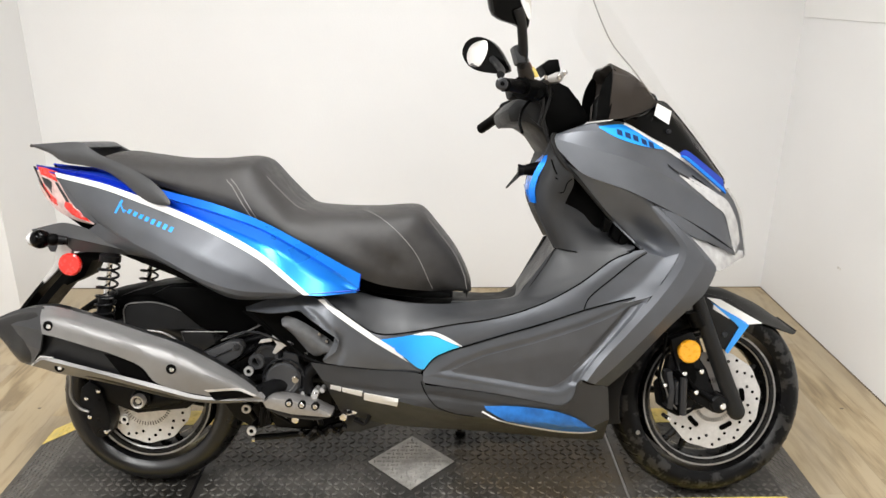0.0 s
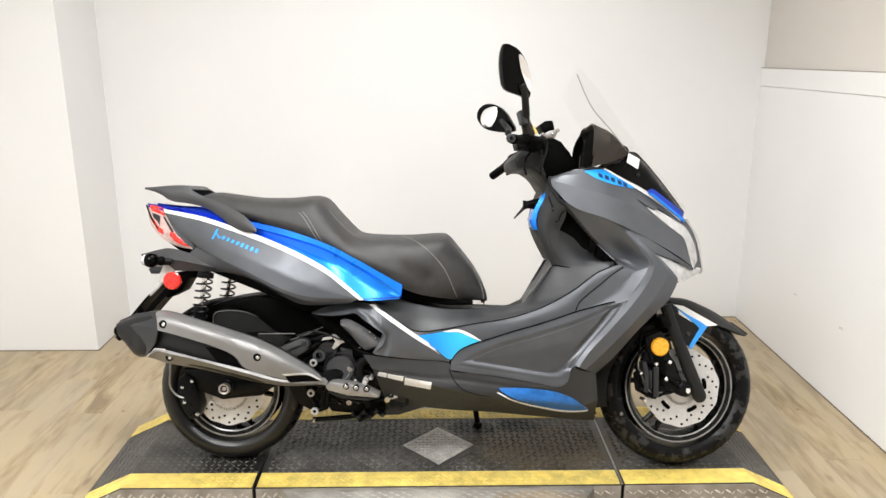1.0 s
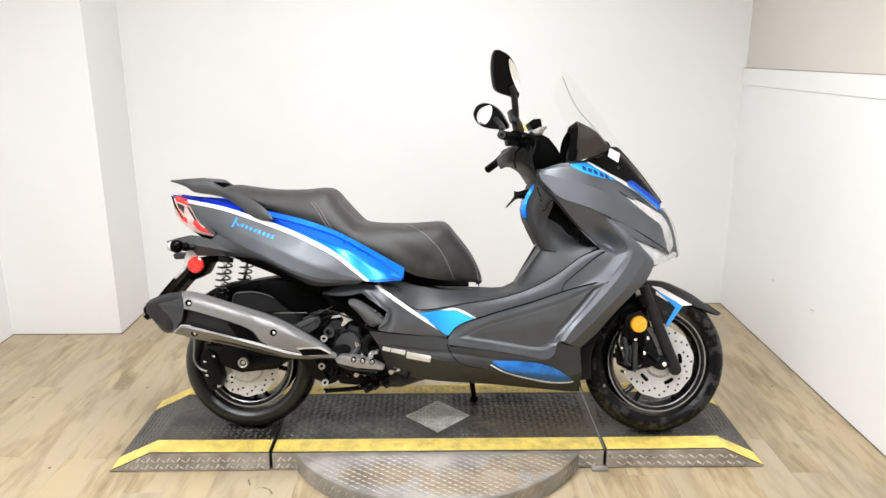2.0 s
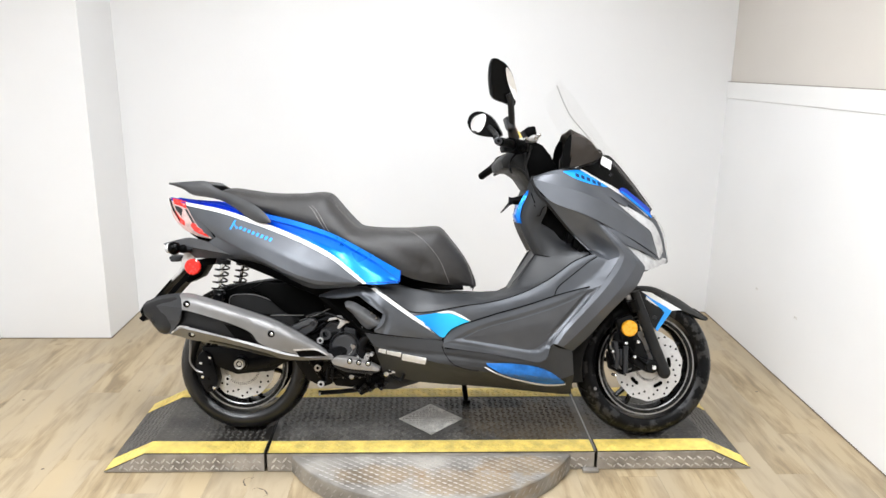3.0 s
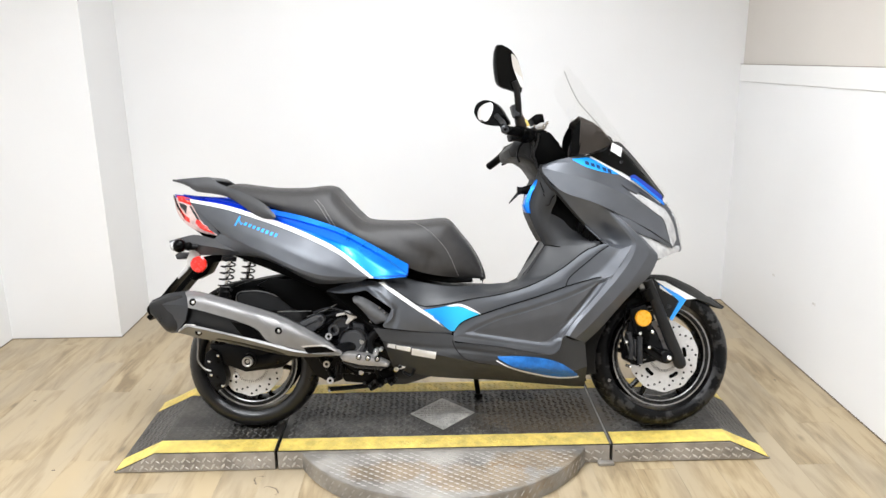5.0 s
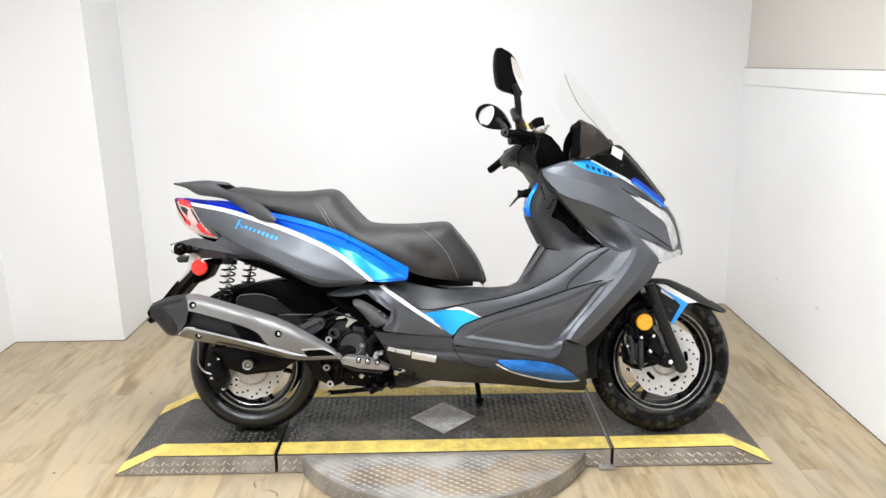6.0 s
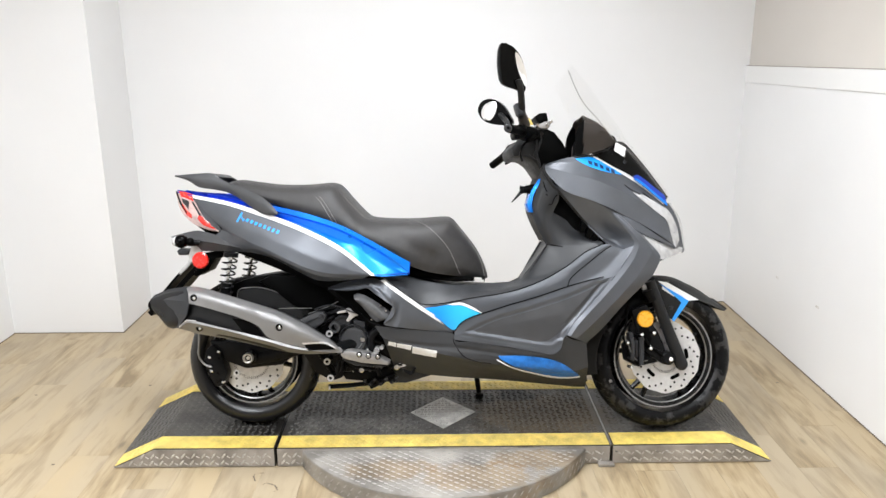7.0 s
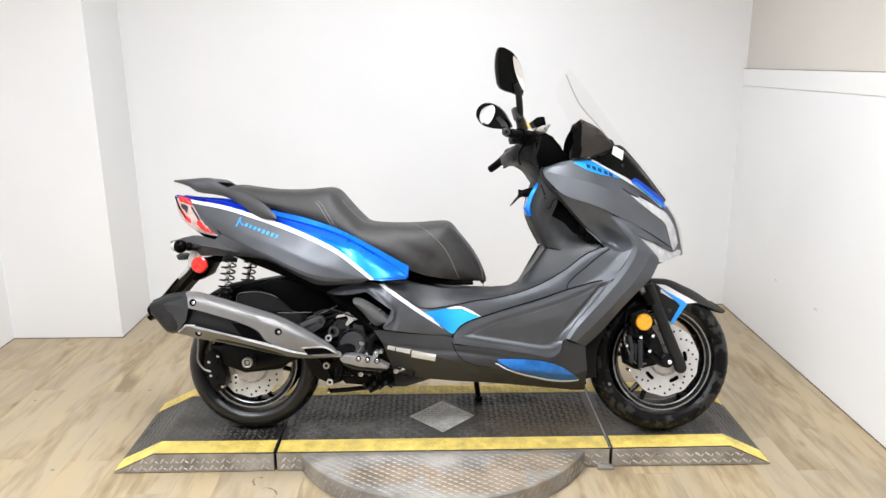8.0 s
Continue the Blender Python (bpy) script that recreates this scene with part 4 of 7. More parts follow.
part("stalk_joint", blob((-1.013, -0.115, 0.715), (0.016, 0.018, 0.017), 12), BLACK, sig)
part("signal_lens", blob((SA[0] - 0.017, SA[1], SA[2]), (0.018, 0.021, 0.020)), LENS, sig, "clear lens")
far_sig = part("turn_signal", slab([(-1.142, 0.668), (-1.125, 0.679), (-1.086, 0.675), (-1.098, 0.650), (-1.133, 0.649)], 0.08, 0.13, 0.006), CAP, scooter, "dark grey turn signal")
part("stalk", tube([(-1.105, 0.100, 0.661), (-1.039, 0.060, 0.675)], 0.009, 8), BLACK, far_sig)
rc = (-0.984, -0.090, 0.644)
part("rear_reflector", disc(rc, 0.031, -0.098, -0.082, 28, 0.004), RED, scooter, "round red side reflector")
part("reflector_bracket", slab([(-1.017, 0.704), (-0.991, 0.706), (-0.981, 0.683), (-0.994, 0.659), (-1.012, 0.637), (-1.036, 0.633), (-1.031, 0.672)], -0.08, -0.06, 0.003), STEEL, scooter, "bright reflector bracket")


# wheels
def cross(w, r, rim_r):
    """Tyre section as (radius, y) round a rounded tread."""
    pts = []
    for k in range(15):
        a = radians(-128 + 256 * k / 14)
        depth = r - rim_r
        cy, cr = w / 2 * math.sin(a) * (1 if abs(math.sin(a)) < 0.99 else 1), depth * 0.5 * math.cos(a)
        pts.append((rim_r + depth * 0.5 + cr if math.cos(a) > 0 else rim_r + depth * 0.5 + cr * 0.95, cy * 1.0))
    return pts


def wheel(name, c, r, w, rim_r, rim_w, disc_r, disc_y, move, label, hub_k=0.49, rubber=None, phase=0.35):
    grp = []
    add = lambda n, bm, m, lab="", par=None, **k: grp.append(move(n, bm, m, lab, par, **k)) or grp[-1]
    hub = add(name, spin([(0.02, -0.055), (0.042, -0.05), (0.046, 0), (0.042, 0.05), (0.02, 0.055)], c, 32), RIM, label)
    tyre = add("tyre", spin(cross(w, r, rim_r), c, 96), rubber, "black road tyre", hub)
    # tread grooves as raised shoulder blocks
    bm = bmesh.new()
    for k in range(44):
        a = 2 * math.pi * k / 44
        for s in (-1, 1):
            pts = []
            for u, da in ((0.18, 0.0), (0.55, 0.05), (0.80, 0.085)):
                ry = r - (r - rim_r) * 0.5 * (1 - math.cos(math.asin(min(0.98, u)))) - 0.0006
                pts.append((c[0] + ry * math.cos(a + da + (0.03 if s > 0 else 0)), c[1] + s * u * w / 2, c[2] + ry * math.sin(a + da + (0.03 if s > 0 else 0))))
            tube(pts, 0.0016, 4, bm=bm)
    add("tread_groove", bm, BLACK, "dark tread grooves", hub)["kind"] = "stuff"
    h = rim_w / 2
    add("rim", spin([(rim_r + 0.002, -h), (rim_r + 0.004, -h + 0.006), (rim_r - 0.012, -h + 0.012), (rim_r - 0.022, 0), (rim_r - 0.012, h - 0.012), (rim_r + 0.004, h - 0.006),
                     (rim_r + 0.002, h), (rim_r - 0.012, h - 0.002), (rim_r - 0.03, 0.012), (rim_r - 0.03, -0.012), (rim_r - 0.012, -h + 0.002)], c, 72), RIM, "black cast rim", hub)
    add("rim_lip", spin([(rim_r + 0.002, -h - 0.001), (rim_r + 0.001, -h + 0.003), (rim_r - 0.0025, -h + 0.003), (rim_r - 0.003, -h - 0.0005)], c, 72), LIP, "machined grey rim lip", hub)
    add("rim_lip", spin([(rim_r - 0.015, -h + 0.006), (rim_r - 0.016, -h + 0.010), (rim_r - 0.0185, -h + 0.012), (rim_r - 0.0185, -h + 0.008)], c, 72), LIP, "machined grey rim line", hub)
    for k in range(5):
        a = 2 * math.pi * k / 5 + phase
        bm = bmesh.new()
        for da in (-0.16, 0.16):
            p0 = (c[0] + 0.035 * math.cos(a), c[1] - 0.01, c[2] + 0.035 * math.sin(a))
            p1 = (c[0] + rim_r * 0.5 * math.cos(a + da * 0.7), c[1] - 0.018, c[2] + rim_r * 0.5 * math.sin(a + da * 0.7))
            p2 = (c[0] + (rim_r - 0.016) * math.cos(a + da), c[1] - 0.01, c[2] + (rim_r - 0.016) * math.sin(a + da))
            tube([p0, p1, p2], (0.014, 0.009), 8, 6, bm)
        add("spoke", bm, RIM, "black split spoke", hub)
    # drilled disc with a wavy edge
    bm = bmesh.new()
    seg = 120
    rings = []
    for k in range(seg):
        a = 2 * math.pi * k / seg
        ro = disc_r + 0.002 * math.sin(a * 11)
        rings.append([bm.verts.new((c[0] + q * math.cos(a), c[1] + yy, c[2] + q * math.sin(a))) for q, yy in
                      ((disc_r * 0.46, disc_y - 0.002), (ro, disc_y - 0.002), (ro, disc_y + 0.002), (disc_r * 0.46, disc_y + 0.002))])
    for k in range(seg):
        A, B = rings[k], rings[(k + 1) % seg]
        for q in range(4):
            bm.faces.new((A[q], A[(q + 1) % 4], B[(q + 1) % 4], B[q]))
    add("brake_disc", bm, DISCM, "drilled steel brake disc with a wavy edge", hub)
    bm = bmesh.new()
    for k in range(36):
        a = 2 * math.pi * k / 36
        rr = disc_r * (0.93, 0.84, 0.75)[k % 3]
        disc((c[0] + rr * math.cos(a), 0, c[2] + rr * math.sin(a)), 0.0043, c[1] + disc_y - 0.003, c[1] + disc_y - 0.0015, 10, bm=bm)
    add("drill_hole", bm, BLACK, "dark drilled holes", hub)["kind"] = "stuff"
    bm = bmesh.new()
    for k in range(5):
        a = 2 * math.pi * k / 5
        for j in range(6):
            t = a + 0.36 * j / 6
            disc((c[0] + disc_r * (hub_k + 0.12) * math.cos(t), 0, c[2] + disc_r * (hub_k + 0.12) * math.sin(t)), 0.0072, c[1] + disc_y - 0.0045, c[1] + disc_y - 0.001, 10, bm=bm)
    if hub_k < 0.55:
        add("carrier_slot", bm, BLACK, "dark slots in the disc carrier", hub)["kind"] = "stuff"
    ring = add("sensor_ring", spin([(disc_r * 0.2, disc_y - 0.006), (disc_r * hub_k, disc_y - 0.005), (disc_r * hub_k, disc_y), (disc_r * 0.2, disc_y)], c, 72), STEEL, "slotted steel sensor ring", hub)
    bm = bmesh.new()
    for k in range(56):
        a = 2 * math.pi * k / 56
        u = (math.cos(a), math.sin(a))
        tube([(c[0] + disc_r * q * u[0], c[1] + disc_y - 0.0062, c[2] + disc_r * q * u[1]) for q in (hub_k - 0.12, hub_k - 0.04)], 0.0011, 4, bm=bm)
    add("ring_slot", bm, BLACK, "dark slots", hub)["kind"] = "stuff"
    return hub


FRONT_C, REAR_C = (0.773, 0.0, 0.278), (-0.797, 0.0, 0.259)
plain = lambda n, bm, m, lab="", par=None, **k: part(n, bm, m, par or scooter, lab, **k)
turn = lambda n, bm, m, lab="", par=None, **k: steered(n, bm, m, lab, par, **k)
wheel("rear_wheel", REAR_C, 0.259, 0.145, 0.171, 0.11, 0.124, -0.075, plain, "rear wheel with black cast spokes", 0.62, RUBBER, -0.07)
wheel("front_wheel", FRONT_C, 0.278, 0.115, 0.193, 0.085, 0.136, -0.062, turn, "front wheel with black cast spokes", 0.49, TYRE)

# rear hugger, arms, shocks
part("rear_hugger", spin([(0.30, -0.075), (0.315, -0.05), (0.32, 0), (0.315, 0.05), (0.30, 0.075), (0.295, 0.075), (0.31, 0), (0.295, -0.075)], REAR_C, 24, 35, 130), BLACK, scooter, "black inner mudguard over the rear tyre")
part("inner_guard", slab([(-0.901, 0.529), (-0.868, 0.551), (-0.824, 0.569), (-0.784, 0.580), (-0.718, 0.591), (-0.609, 0.599), (-0.544, 0.576), (-0.545, 0.510), (-0.719, 0.523), (-0.840, 0.516)], -0.075, 0.06, 0.006), BLACK, scooter, "black splash guard over the rear tyre")
# Added slab that blacks out the gap between shock and guard.
part("guard_filler", slab([(-0.887, 0.513), (-0.866, 0.556), (-0.835, 0.567), (-0.818, 0.530), (-0.833, 0.451), (-0.881, 0.460)], -0.06, 0.05, 0.004), BLACK, scooter, "black filler behind the shock absorber")
part("tyre_guard", shell(sheet([[(-0.842, -0.088, 0.526), (-0.798, -0.088, 0.541), (-0.744, -0.088, 0.539), (-0.691, -0.088, 0.522), (-0.643, -0.088, 0.497), (-0.609, -0.088, 0.469)], [(-0.843, -0.088, 0.463), (-0.800, -0.088, 0.466), (-0.745, -0.088, 0.466), (-0.691, -0.088, 0.468), (-0.644, -0.088, 0.468), (-0.609, -0.088, 0.466)]], 20, 5, soft=False), 0.016), INNER, scooter, "dark grey guard over the tyre")
part("guard_edge", tube([(-0.842, -0.092, 0.464), (-0.841, -0.092, 0.529), (-0.795, -0.092, 0.542), (-0.743, -0.092, 0.540), (-0.690, -0.092, 0.523), (-0.642, -0.092, 0.497), (-0.608, -0.092, 0.469)], 0.0018, 6, 28), LIP, scooter, "thin grey guard edge")
part("lower_guard", slab([(-0.687, 0.462), (-0.559, 0.465), (-0.572, 0.445), (-0.627, 0.410), (-0.674, 0.414)], -0.1, -0.05, 0.003), INNER, scooter, "dark grey lower guard")
part("guard_edge", tube([(-0.671, -0.102, 0.419), (-0.684, -0.102, 0.464), (-0.557, -0.102, 0.466)], 0.0015, 6), LIP, scooter, "thin grey guard edge")
part("guard_edge", tube([(-0.801, -0.100, 0.463), (-0.764, -0.100, 0.465), (-0.732, -0.100, 0.459), (-0.704, -0.100, 0.444), (-0.682, -0.100, 0.425)], 0.0035, 8, 18), LIP, scooter, "bright rolled guard edge")
part("swing_arm", tube([(-0.806, -0.110, 0.270), (-0.670, -0.110, 0.296), (-0.540, -0.110, 0.351), (-0.454, -0.110, 0.394)], (0.028, 0.03), 12, 10), ENGINE, scooter, "black swing arm")
part("swing_arm", tube([(-0.871, 0.110, 0.255), (-0.584, 0.110, 0.332), (-0.492, 0.110, 0.379)], (0.028, 0.03), 12, 10), ENGINE, scooter, "black swing arm")
nut = (-0.787, -0.150, 0.285)
axle = part("axle_nut", spin([(0.0125, -0.165), (0.017, -0.167), (0.0195, -0.163), (0.0195, -0.12), (0.0125, -0.12)], (nut[0], 0, nut[2]), 24), STEEL, scooter, "bright rear axle nut")
part("axle_thread", disc(nut, 0.0127, -0.157, -0.12, 14, 0.001), ENGINE, axle, "dark thread inside the nut")
part("axle_end", disc(nut, 0.0075, -0.161, -0.12, 14, 0.001), STEEL, axle, "bright axle end")
part("axle_washer", disc(nut, 0.027, -0.15, -0.10, 24, 0.004), ENGINE, scooter, "black axle spacer")
part("hub_cover", slab(xz((-0.943, -0.115, 0.344), (-0.818, -0.115, 0.338), (-0.668, -0.115, 0.325), (-0.626, -0.115, 0.286), (-0.669, -0.115, 0.253), (-0.766, -0.115, 0.242), (-0.805, -0.115, 0.237), (-0.874, -0.115, 0.262), (-0.927, -0.115, 0.294)), -0.125, -0.085, 0.008), ENGINE, scooter, "black swing arm end plate")
part("under_seat_tray", slab(xz((-0.765, -0.080, 0.565), (-0.717, -0.080, 0.589), (-0.587, -0.080, 0.589), (-0.480, -0.080, 0.562), (-0.437, -0.080, 0.465), (-0.545, -0.080, 0.432), (-0.632, -0.080, 0.475), (-0.696, -0.080, 0.528)), -0.10, 0.10, 0.01), BLACK, scooter, "black tray under the seat")
rear_caliper = part("rear_caliper", slab(xz((-0.955, -0.120, 0.310), (-0.929, -0.120, 0.332), (-0.899, -0.120, 0.311), (-0.887, -0.120, 0.263), (-0.875, -0.120, 0.216), (-0.889, -0.120, 0.172), (-0.919, -0.120, 0.167), (-0.944, -0.120, 0.211), (-0.961, -0.120, 0.262)), -0.135, -0.07, 0.008), ENGINE, scooter, "black rear brake caliper")
for q in ((-0.939, -0.130, 0.282), (-0.932, -0.130, 0.230), (-0.889, -0.130, 0.188), (-0.905, -0.130, 0.304)):
    part("bolt", disc(q, 0.006, -0.141, -0.12, 12, 0.002), CHROME, rear_caliper, "bright bolt head")
part("brake_hose", tube([(-0.977, -0.140, 0.378), (-0.978, -0.140, 0.331), (-0.979, -0.140, 0.288), (-0.958, -0.140, 0.256), (-0.932, -0.140, 0.246)], 0.004, 8, 16), LIP, scooter, "grey braided brake hose")


def shock(pts_top, pts_low, label):
    a, b = Vector(pts_top), Vector(pts_low)
    d = b - a
    body = part("shock_absorber", tube([a + d * 0.48, b], 0.019, 14), ENGINE, scooter, label)
    part("rod", tube([a, a + d * 0.6], 0.0075, 10), CHROME, body, "bright damper rod")
    u = d.normalized()
    sx = u.orthogonal().normalized()
    sy = u.cross(sx)
    pts = []
    for k in range(161):
        t = k / 160
        ang = 2 * math.pi * 8.5 * t
        pts.append(a + d * (0.04 + 0.9 * t) + (sx * math.cos(ang) + sy * math.sin(ang)) * 0.025)
    part("spring", tube(pts, 0.0034, 6), ENGINE, body, "black coil spring")
    part("spring_cap", tube([a - u * 0.006, a + d * 0.04], 0.027, 16), ENGINE, body)


P1, P2 = ((-0.854, -0.130, 0.671), (-0.892, -0.130, 0.446))
shock(P1, P2, "black twin rear shock with coil spring")
P1, P2 = ((-0.850, 0.130, 0.648), (-0.891, 0.130, 0.415))
shock(P1, P2, "black twin rear shock with coil spring")

# exhaust
MU = [(-0.426, -0.225, 0.330), (-0.461, -0.235, 0.365), (-0.540, -0.247, 0.416), (-0.629, -0.255, 0.464), (-0.730, -0.255, 0.496), (-0.835, -0.245, 0.525), (-0.943, -0.230, 0.552), (-0.994, -0.215, 0.554), (-1.062, -0.190, 0.542), (-1.132, -0.160, 0.515)]
ML = [(-0.426, -0.225, 0.324), (-0.513, -0.235, 0.322), (-0.592, -0.245, 0.327), (-0.672, -0.255, 0.343), (-0.773, -0.255, 0.369), (-0.879, -0.245, 0.388), (-0.956, -0.230, 0.397), (-1.028, -0.215, 0.409), (-1.065, -0.190, 0.408), (-1.125, -0.160, 0.467)]


def muffler_loft(half=0.062, n=40):
    up, lo = spline(MU, n), spline(ML, n)
    bm = bmesh.new()
    rings = []
    for i, (a, b) in enumerate(zip(up, lo)):
        c = (a + b) / 2
        v = (a - b) / 2
        h = half * min(1.0, 0.35 + i / n * 2.2)
        ring = []
        for k in range(24):
            t = 2 * math.pi * k / 24
            s, q = math.sin(t), math.cos(t)
            q2 = math.copysign(abs(q) ** 0.6, q)
            s2 = math.copysign(abs(s) ** 0.45, s)
            ring.append(bm.verts.new(c + v * q2 + Vector((0, -h * s2 + h * 0.2, 0))))
        rings.append(ring)
    for A, B in zip(rings, rings[1:]):
        for k in range(24):
            bm.faces.new((A[k], A[(k + 1) % 24], B[(k + 1) % 24], B[k]))
    bm.faces.new(rings[0])
    bm.faces.new(rings[-1][::-1])
    return bm


muf = part("muffler", muffler_loft(), SILENCER, scooter, "angular silencer with satin heat shields and a dark end cap", angle=50)
mt = tree_of(muf)


def on_muffler(name, a, b, material, lift, label, thick=0.004, n=24):
    part(name, shell(drape(mt, [a, b], n, 4, lift, True), thick), material, muf, label)


upper_shield = part("heat_shield", shell(sheet([
    [(-0.990, -0.225, 0.560), (-0.943, -0.228, 0.557), (-0.839, -0.232, 0.531), (-0.735, -0.238, 0.501), (-0.633, -0.240, 0.467), (-0.542, -0.238, 0.420), (-0.460, -0.240, 0.369), (-0.423, -0.245, 0.334)],
    [(-0.956, -0.300, 0.548), (-0.912, -0.305, 0.547), (-0.814, -0.312, 0.520), (-0.713, -0.317, 0.489), (-0.614, -0.317, 0.452), (-0.528, -0.305, 0.406), (-0.456, -0.285, 0.365), (-0.418, -0.258, 0.335)],
    [(-0.948, -0.312, 0.510), (-0.903, -0.316, 0.501), (-0.812, -0.320, 0.476), (-0.772, -0.321, 0.464), (-0.703, -0.321, 0.434), (-0.662, -0.321, 0.391), (-0.553, -0.306, 0.358), (-0.418, -0.262, 0.331)]], 44, 6), 0.005, toward=(0, -0.2, 0.3)), SHIELD, muf, "satin bronze upper heat shield")
lower_shield = part("heat_shield", shell(sheet([
    [(-0.986, -0.292, 0.430), (-0.960, -0.300, 0.450), (-0.928, -0.305, 0.447), (-0.816, -0.312, 0.422), (-0.664, -0.318, 0.388), (-0.558, -0.308, 0.357), (-0.418, -0.262, 0.333)],
    [(-0.978, -0.296, 0.429), (-0.954, -0.306, 0.443), (-0.922, -0.312, 0.438), (-0.813, -0.320, 0.416), (-0.663, -0.325, 0.379), (-0.557, -0.313, 0.350), (-0.417, -0.264, 0.332)],
    [(-1.001, -0.275, 0.417), (-0.966, -0.273, 0.407), (-0.939, -0.268, 0.396), (-0.828, -0.274, 0.379), (-0.675, -0.279, 0.348), (-0.555, -0.274, 0.327), (-0.418, -0.258, 0.329)]], 40, 6, soft=False), 0.005), SHIELD, muf, "satin bronze lower heat shield", angle=12)
part("shield_edge", tube([(-0.997, -0.280, 0.420), (-0.962, -0.301, 0.449), (-0.928, -0.306, 0.448)], 0.0022, 6), STEEL, muf, "bright cut edge of the shield")
on_muffler("slot", [(-0.799, -0.280, 0.459), (-0.744, -0.280, 0.449), (-0.708, -0.280, 0.425)], [(-0.757, -0.280, 0.407), (-0.721, -0.280, 0.397), (-0.677, -0.280, 0.383)], BLACK, 0.005, "black slot between the shields", n=10)
part("end_cap", shell(sheet([
    [(-1.126, -0.190, 0.521), (-1.056, -0.215, 0.548), (-0.978, -0.245, 0.562)],
    [(-1.124, -0.200, 0.504), (-1.037, -0.255, 0.514), (-0.952, -0.300, 0.514)],
    [(-1.116, -0.200, 0.479), (-1.038, -0.250, 0.468), (-0.962, -0.300, 0.466)],
    [(-1.098, -0.190, 0.435), (-1.053, -0.220, 0.407), (-1.007, -0.265, 0.415)]], 10, 4, soft=False), 0.004), CAP, muf, "dark faceted end cap", angle=9)
part("outlet", disc((-1.124, -0.190, 0.486), 0.02, -0.2, -0.15, 16, 0.003), BLACK, muf, "dark outlet in the end cap")
shields = tree_of(upper_shield, lower_shield)
for q in [(-0.931, -0.302, 0.530), (-0.628, -0.318, 0.430), (-0.918, -0.305, 0.421)]:
    hit = shields.ray_cast(Vector((q[0], -0.9, q[2])), Vector((0, 1, 0)))[0]
    y0 = hit.y if hit else q[1]
    part("bolt_seat", disc(q, 0.0125, y0 - 0.002, y0 + 0.012, 18, 0.001), BLACK, muf, "black bolt recess")
    part("bolt", disc((q[0] + 0.002, 0, q[2] - 0.001), 0.006, y0 - 0.005, y0, 14, 0.002), CHROME, muf, "chrome bolt")
part("slot", shell(drape(shields, [[(-0.545, -0.300, 0.367), (-0.505, -0.300, 0.369), (-0.471, -0.300, 0.367), (-0.441, -0.300, 0.348)], [(-0.531, -0.300, 0.345), (-0.499, -0.300, 0.345), (-0.469, -0.300, 0.345), (-0.441, -0.300, 0.344)]], 10, 3, 0.001), 0.0008), BLACK, muf, "black front vent")
part("slot_frame", shell(drape(shields, [[(-0.553, -0.300, 0.373), (-0.505, -0.300, 0.375), (-0.469, -0.300, 0.373), (-0.433, -0.300, 0.348)], [(-0.545, -0.300, 0.367), (-0.505, -0.300, 0.369), (-0.471, -0.300, 0.367), (-0.441, -0.300, 0.348)]], 10, 2, 0.0012), 0.0008), STEEL, muf, "bright edge of the front vent")
part("exhaust_pipe", tube([(-0.453, -0.240, 0.335), (-0.401, -0.180, 0.344), (-0.304, -0.120, 0.355), (-0.263, -0.100, 0.297)], 0.022, 12, 12), ENGINE, scooter, "black exhaust pipe")

# engine
part("drive_case", slab(xz((-0.613, -0.090, 0.355), (-0.544, -0.090, 0.401), (-0.458, -0.090, 0.369), (-0.441, -0.090, 0.200), (-0.485, -0.090, 0.186), (-0.545, -0.090, 0.216), (-0.588, -0.090, 0.281)), -0.10, 0.10, 0.012), ENGINE, scooter, "black transmission casing")
engine = part("engine_block", slab(xz((-0.541, -0.100, 0.435), (-0.455, -0.100, 0.468), (-0.327, -0.100, 0.437), (-0.259, -0.100, 0.351), (-0.263, -0.100, 0.254), (-0.328, -0.100, 0.232), (-0.457, -0.100, 0.224), (-0.504, -0.100, 0.284)), -0.12, 0.12, 0.012), ENGINE, scooter, "black engine casing")
part("crankcase_cover", disc((-0.388, -0.170, 0.359), 0.056, -0.18, -0.10, 32, 0.012), CAP, engine, "round black crankcase cover")
part("crankcase_ring", disc((-0.388, -0.170, 0.359), 0.047, -0.188, -0.17, 32, 0.005), RAILM, engine, "raised round cover")
part("cover_pin", disc((-0.415, -0.190, 0.344), 0.005, -0.193, -0.18, 10, 0.002), CHROME, engine, "small bright cover bolt")
part("cover_mark", tube([(-0.371, -0.190, 0.332), (-0.361, -0.190, 0.342), (-0.352, -0.190, 0.357)], 0.0018, 6, 8), LIP, engine, "grey cast mark")
part("pipe_collar", spin([(0.012, -0.176), (0.020, -0.176), (0.022, -0.172), (0.022, -0.13), (0.012, -0.13)], (-0.460, -0.000, 0.405), 24), RAILM, engine, "dark grey ribbed collar")
part("clip_band", slab([(-0.451, 0.457), (-0.445, 0.467), (-0.416, 0.472), (-0.416, 0.463), (-0.439, 0.459)], -0.18, -0.172, 0.001), STEEL, engine, "bright clip band")
part("water_pump", disc((-0.429, -0.160, 0.418), 0.034, -0.165, -0.10, 24, 0.008), CAP, engine, "round pump housing")
part("cylinder_head", slab(xz((-0.411, -0.140, 0.459), (-0.354, -0.140, 0.443), (-0.348, -0.140, 0.400), (-0.417, -0.140, 0.391)), -0.15, -0.05, 0.006), ENGINE, engine, "black cylinder head")
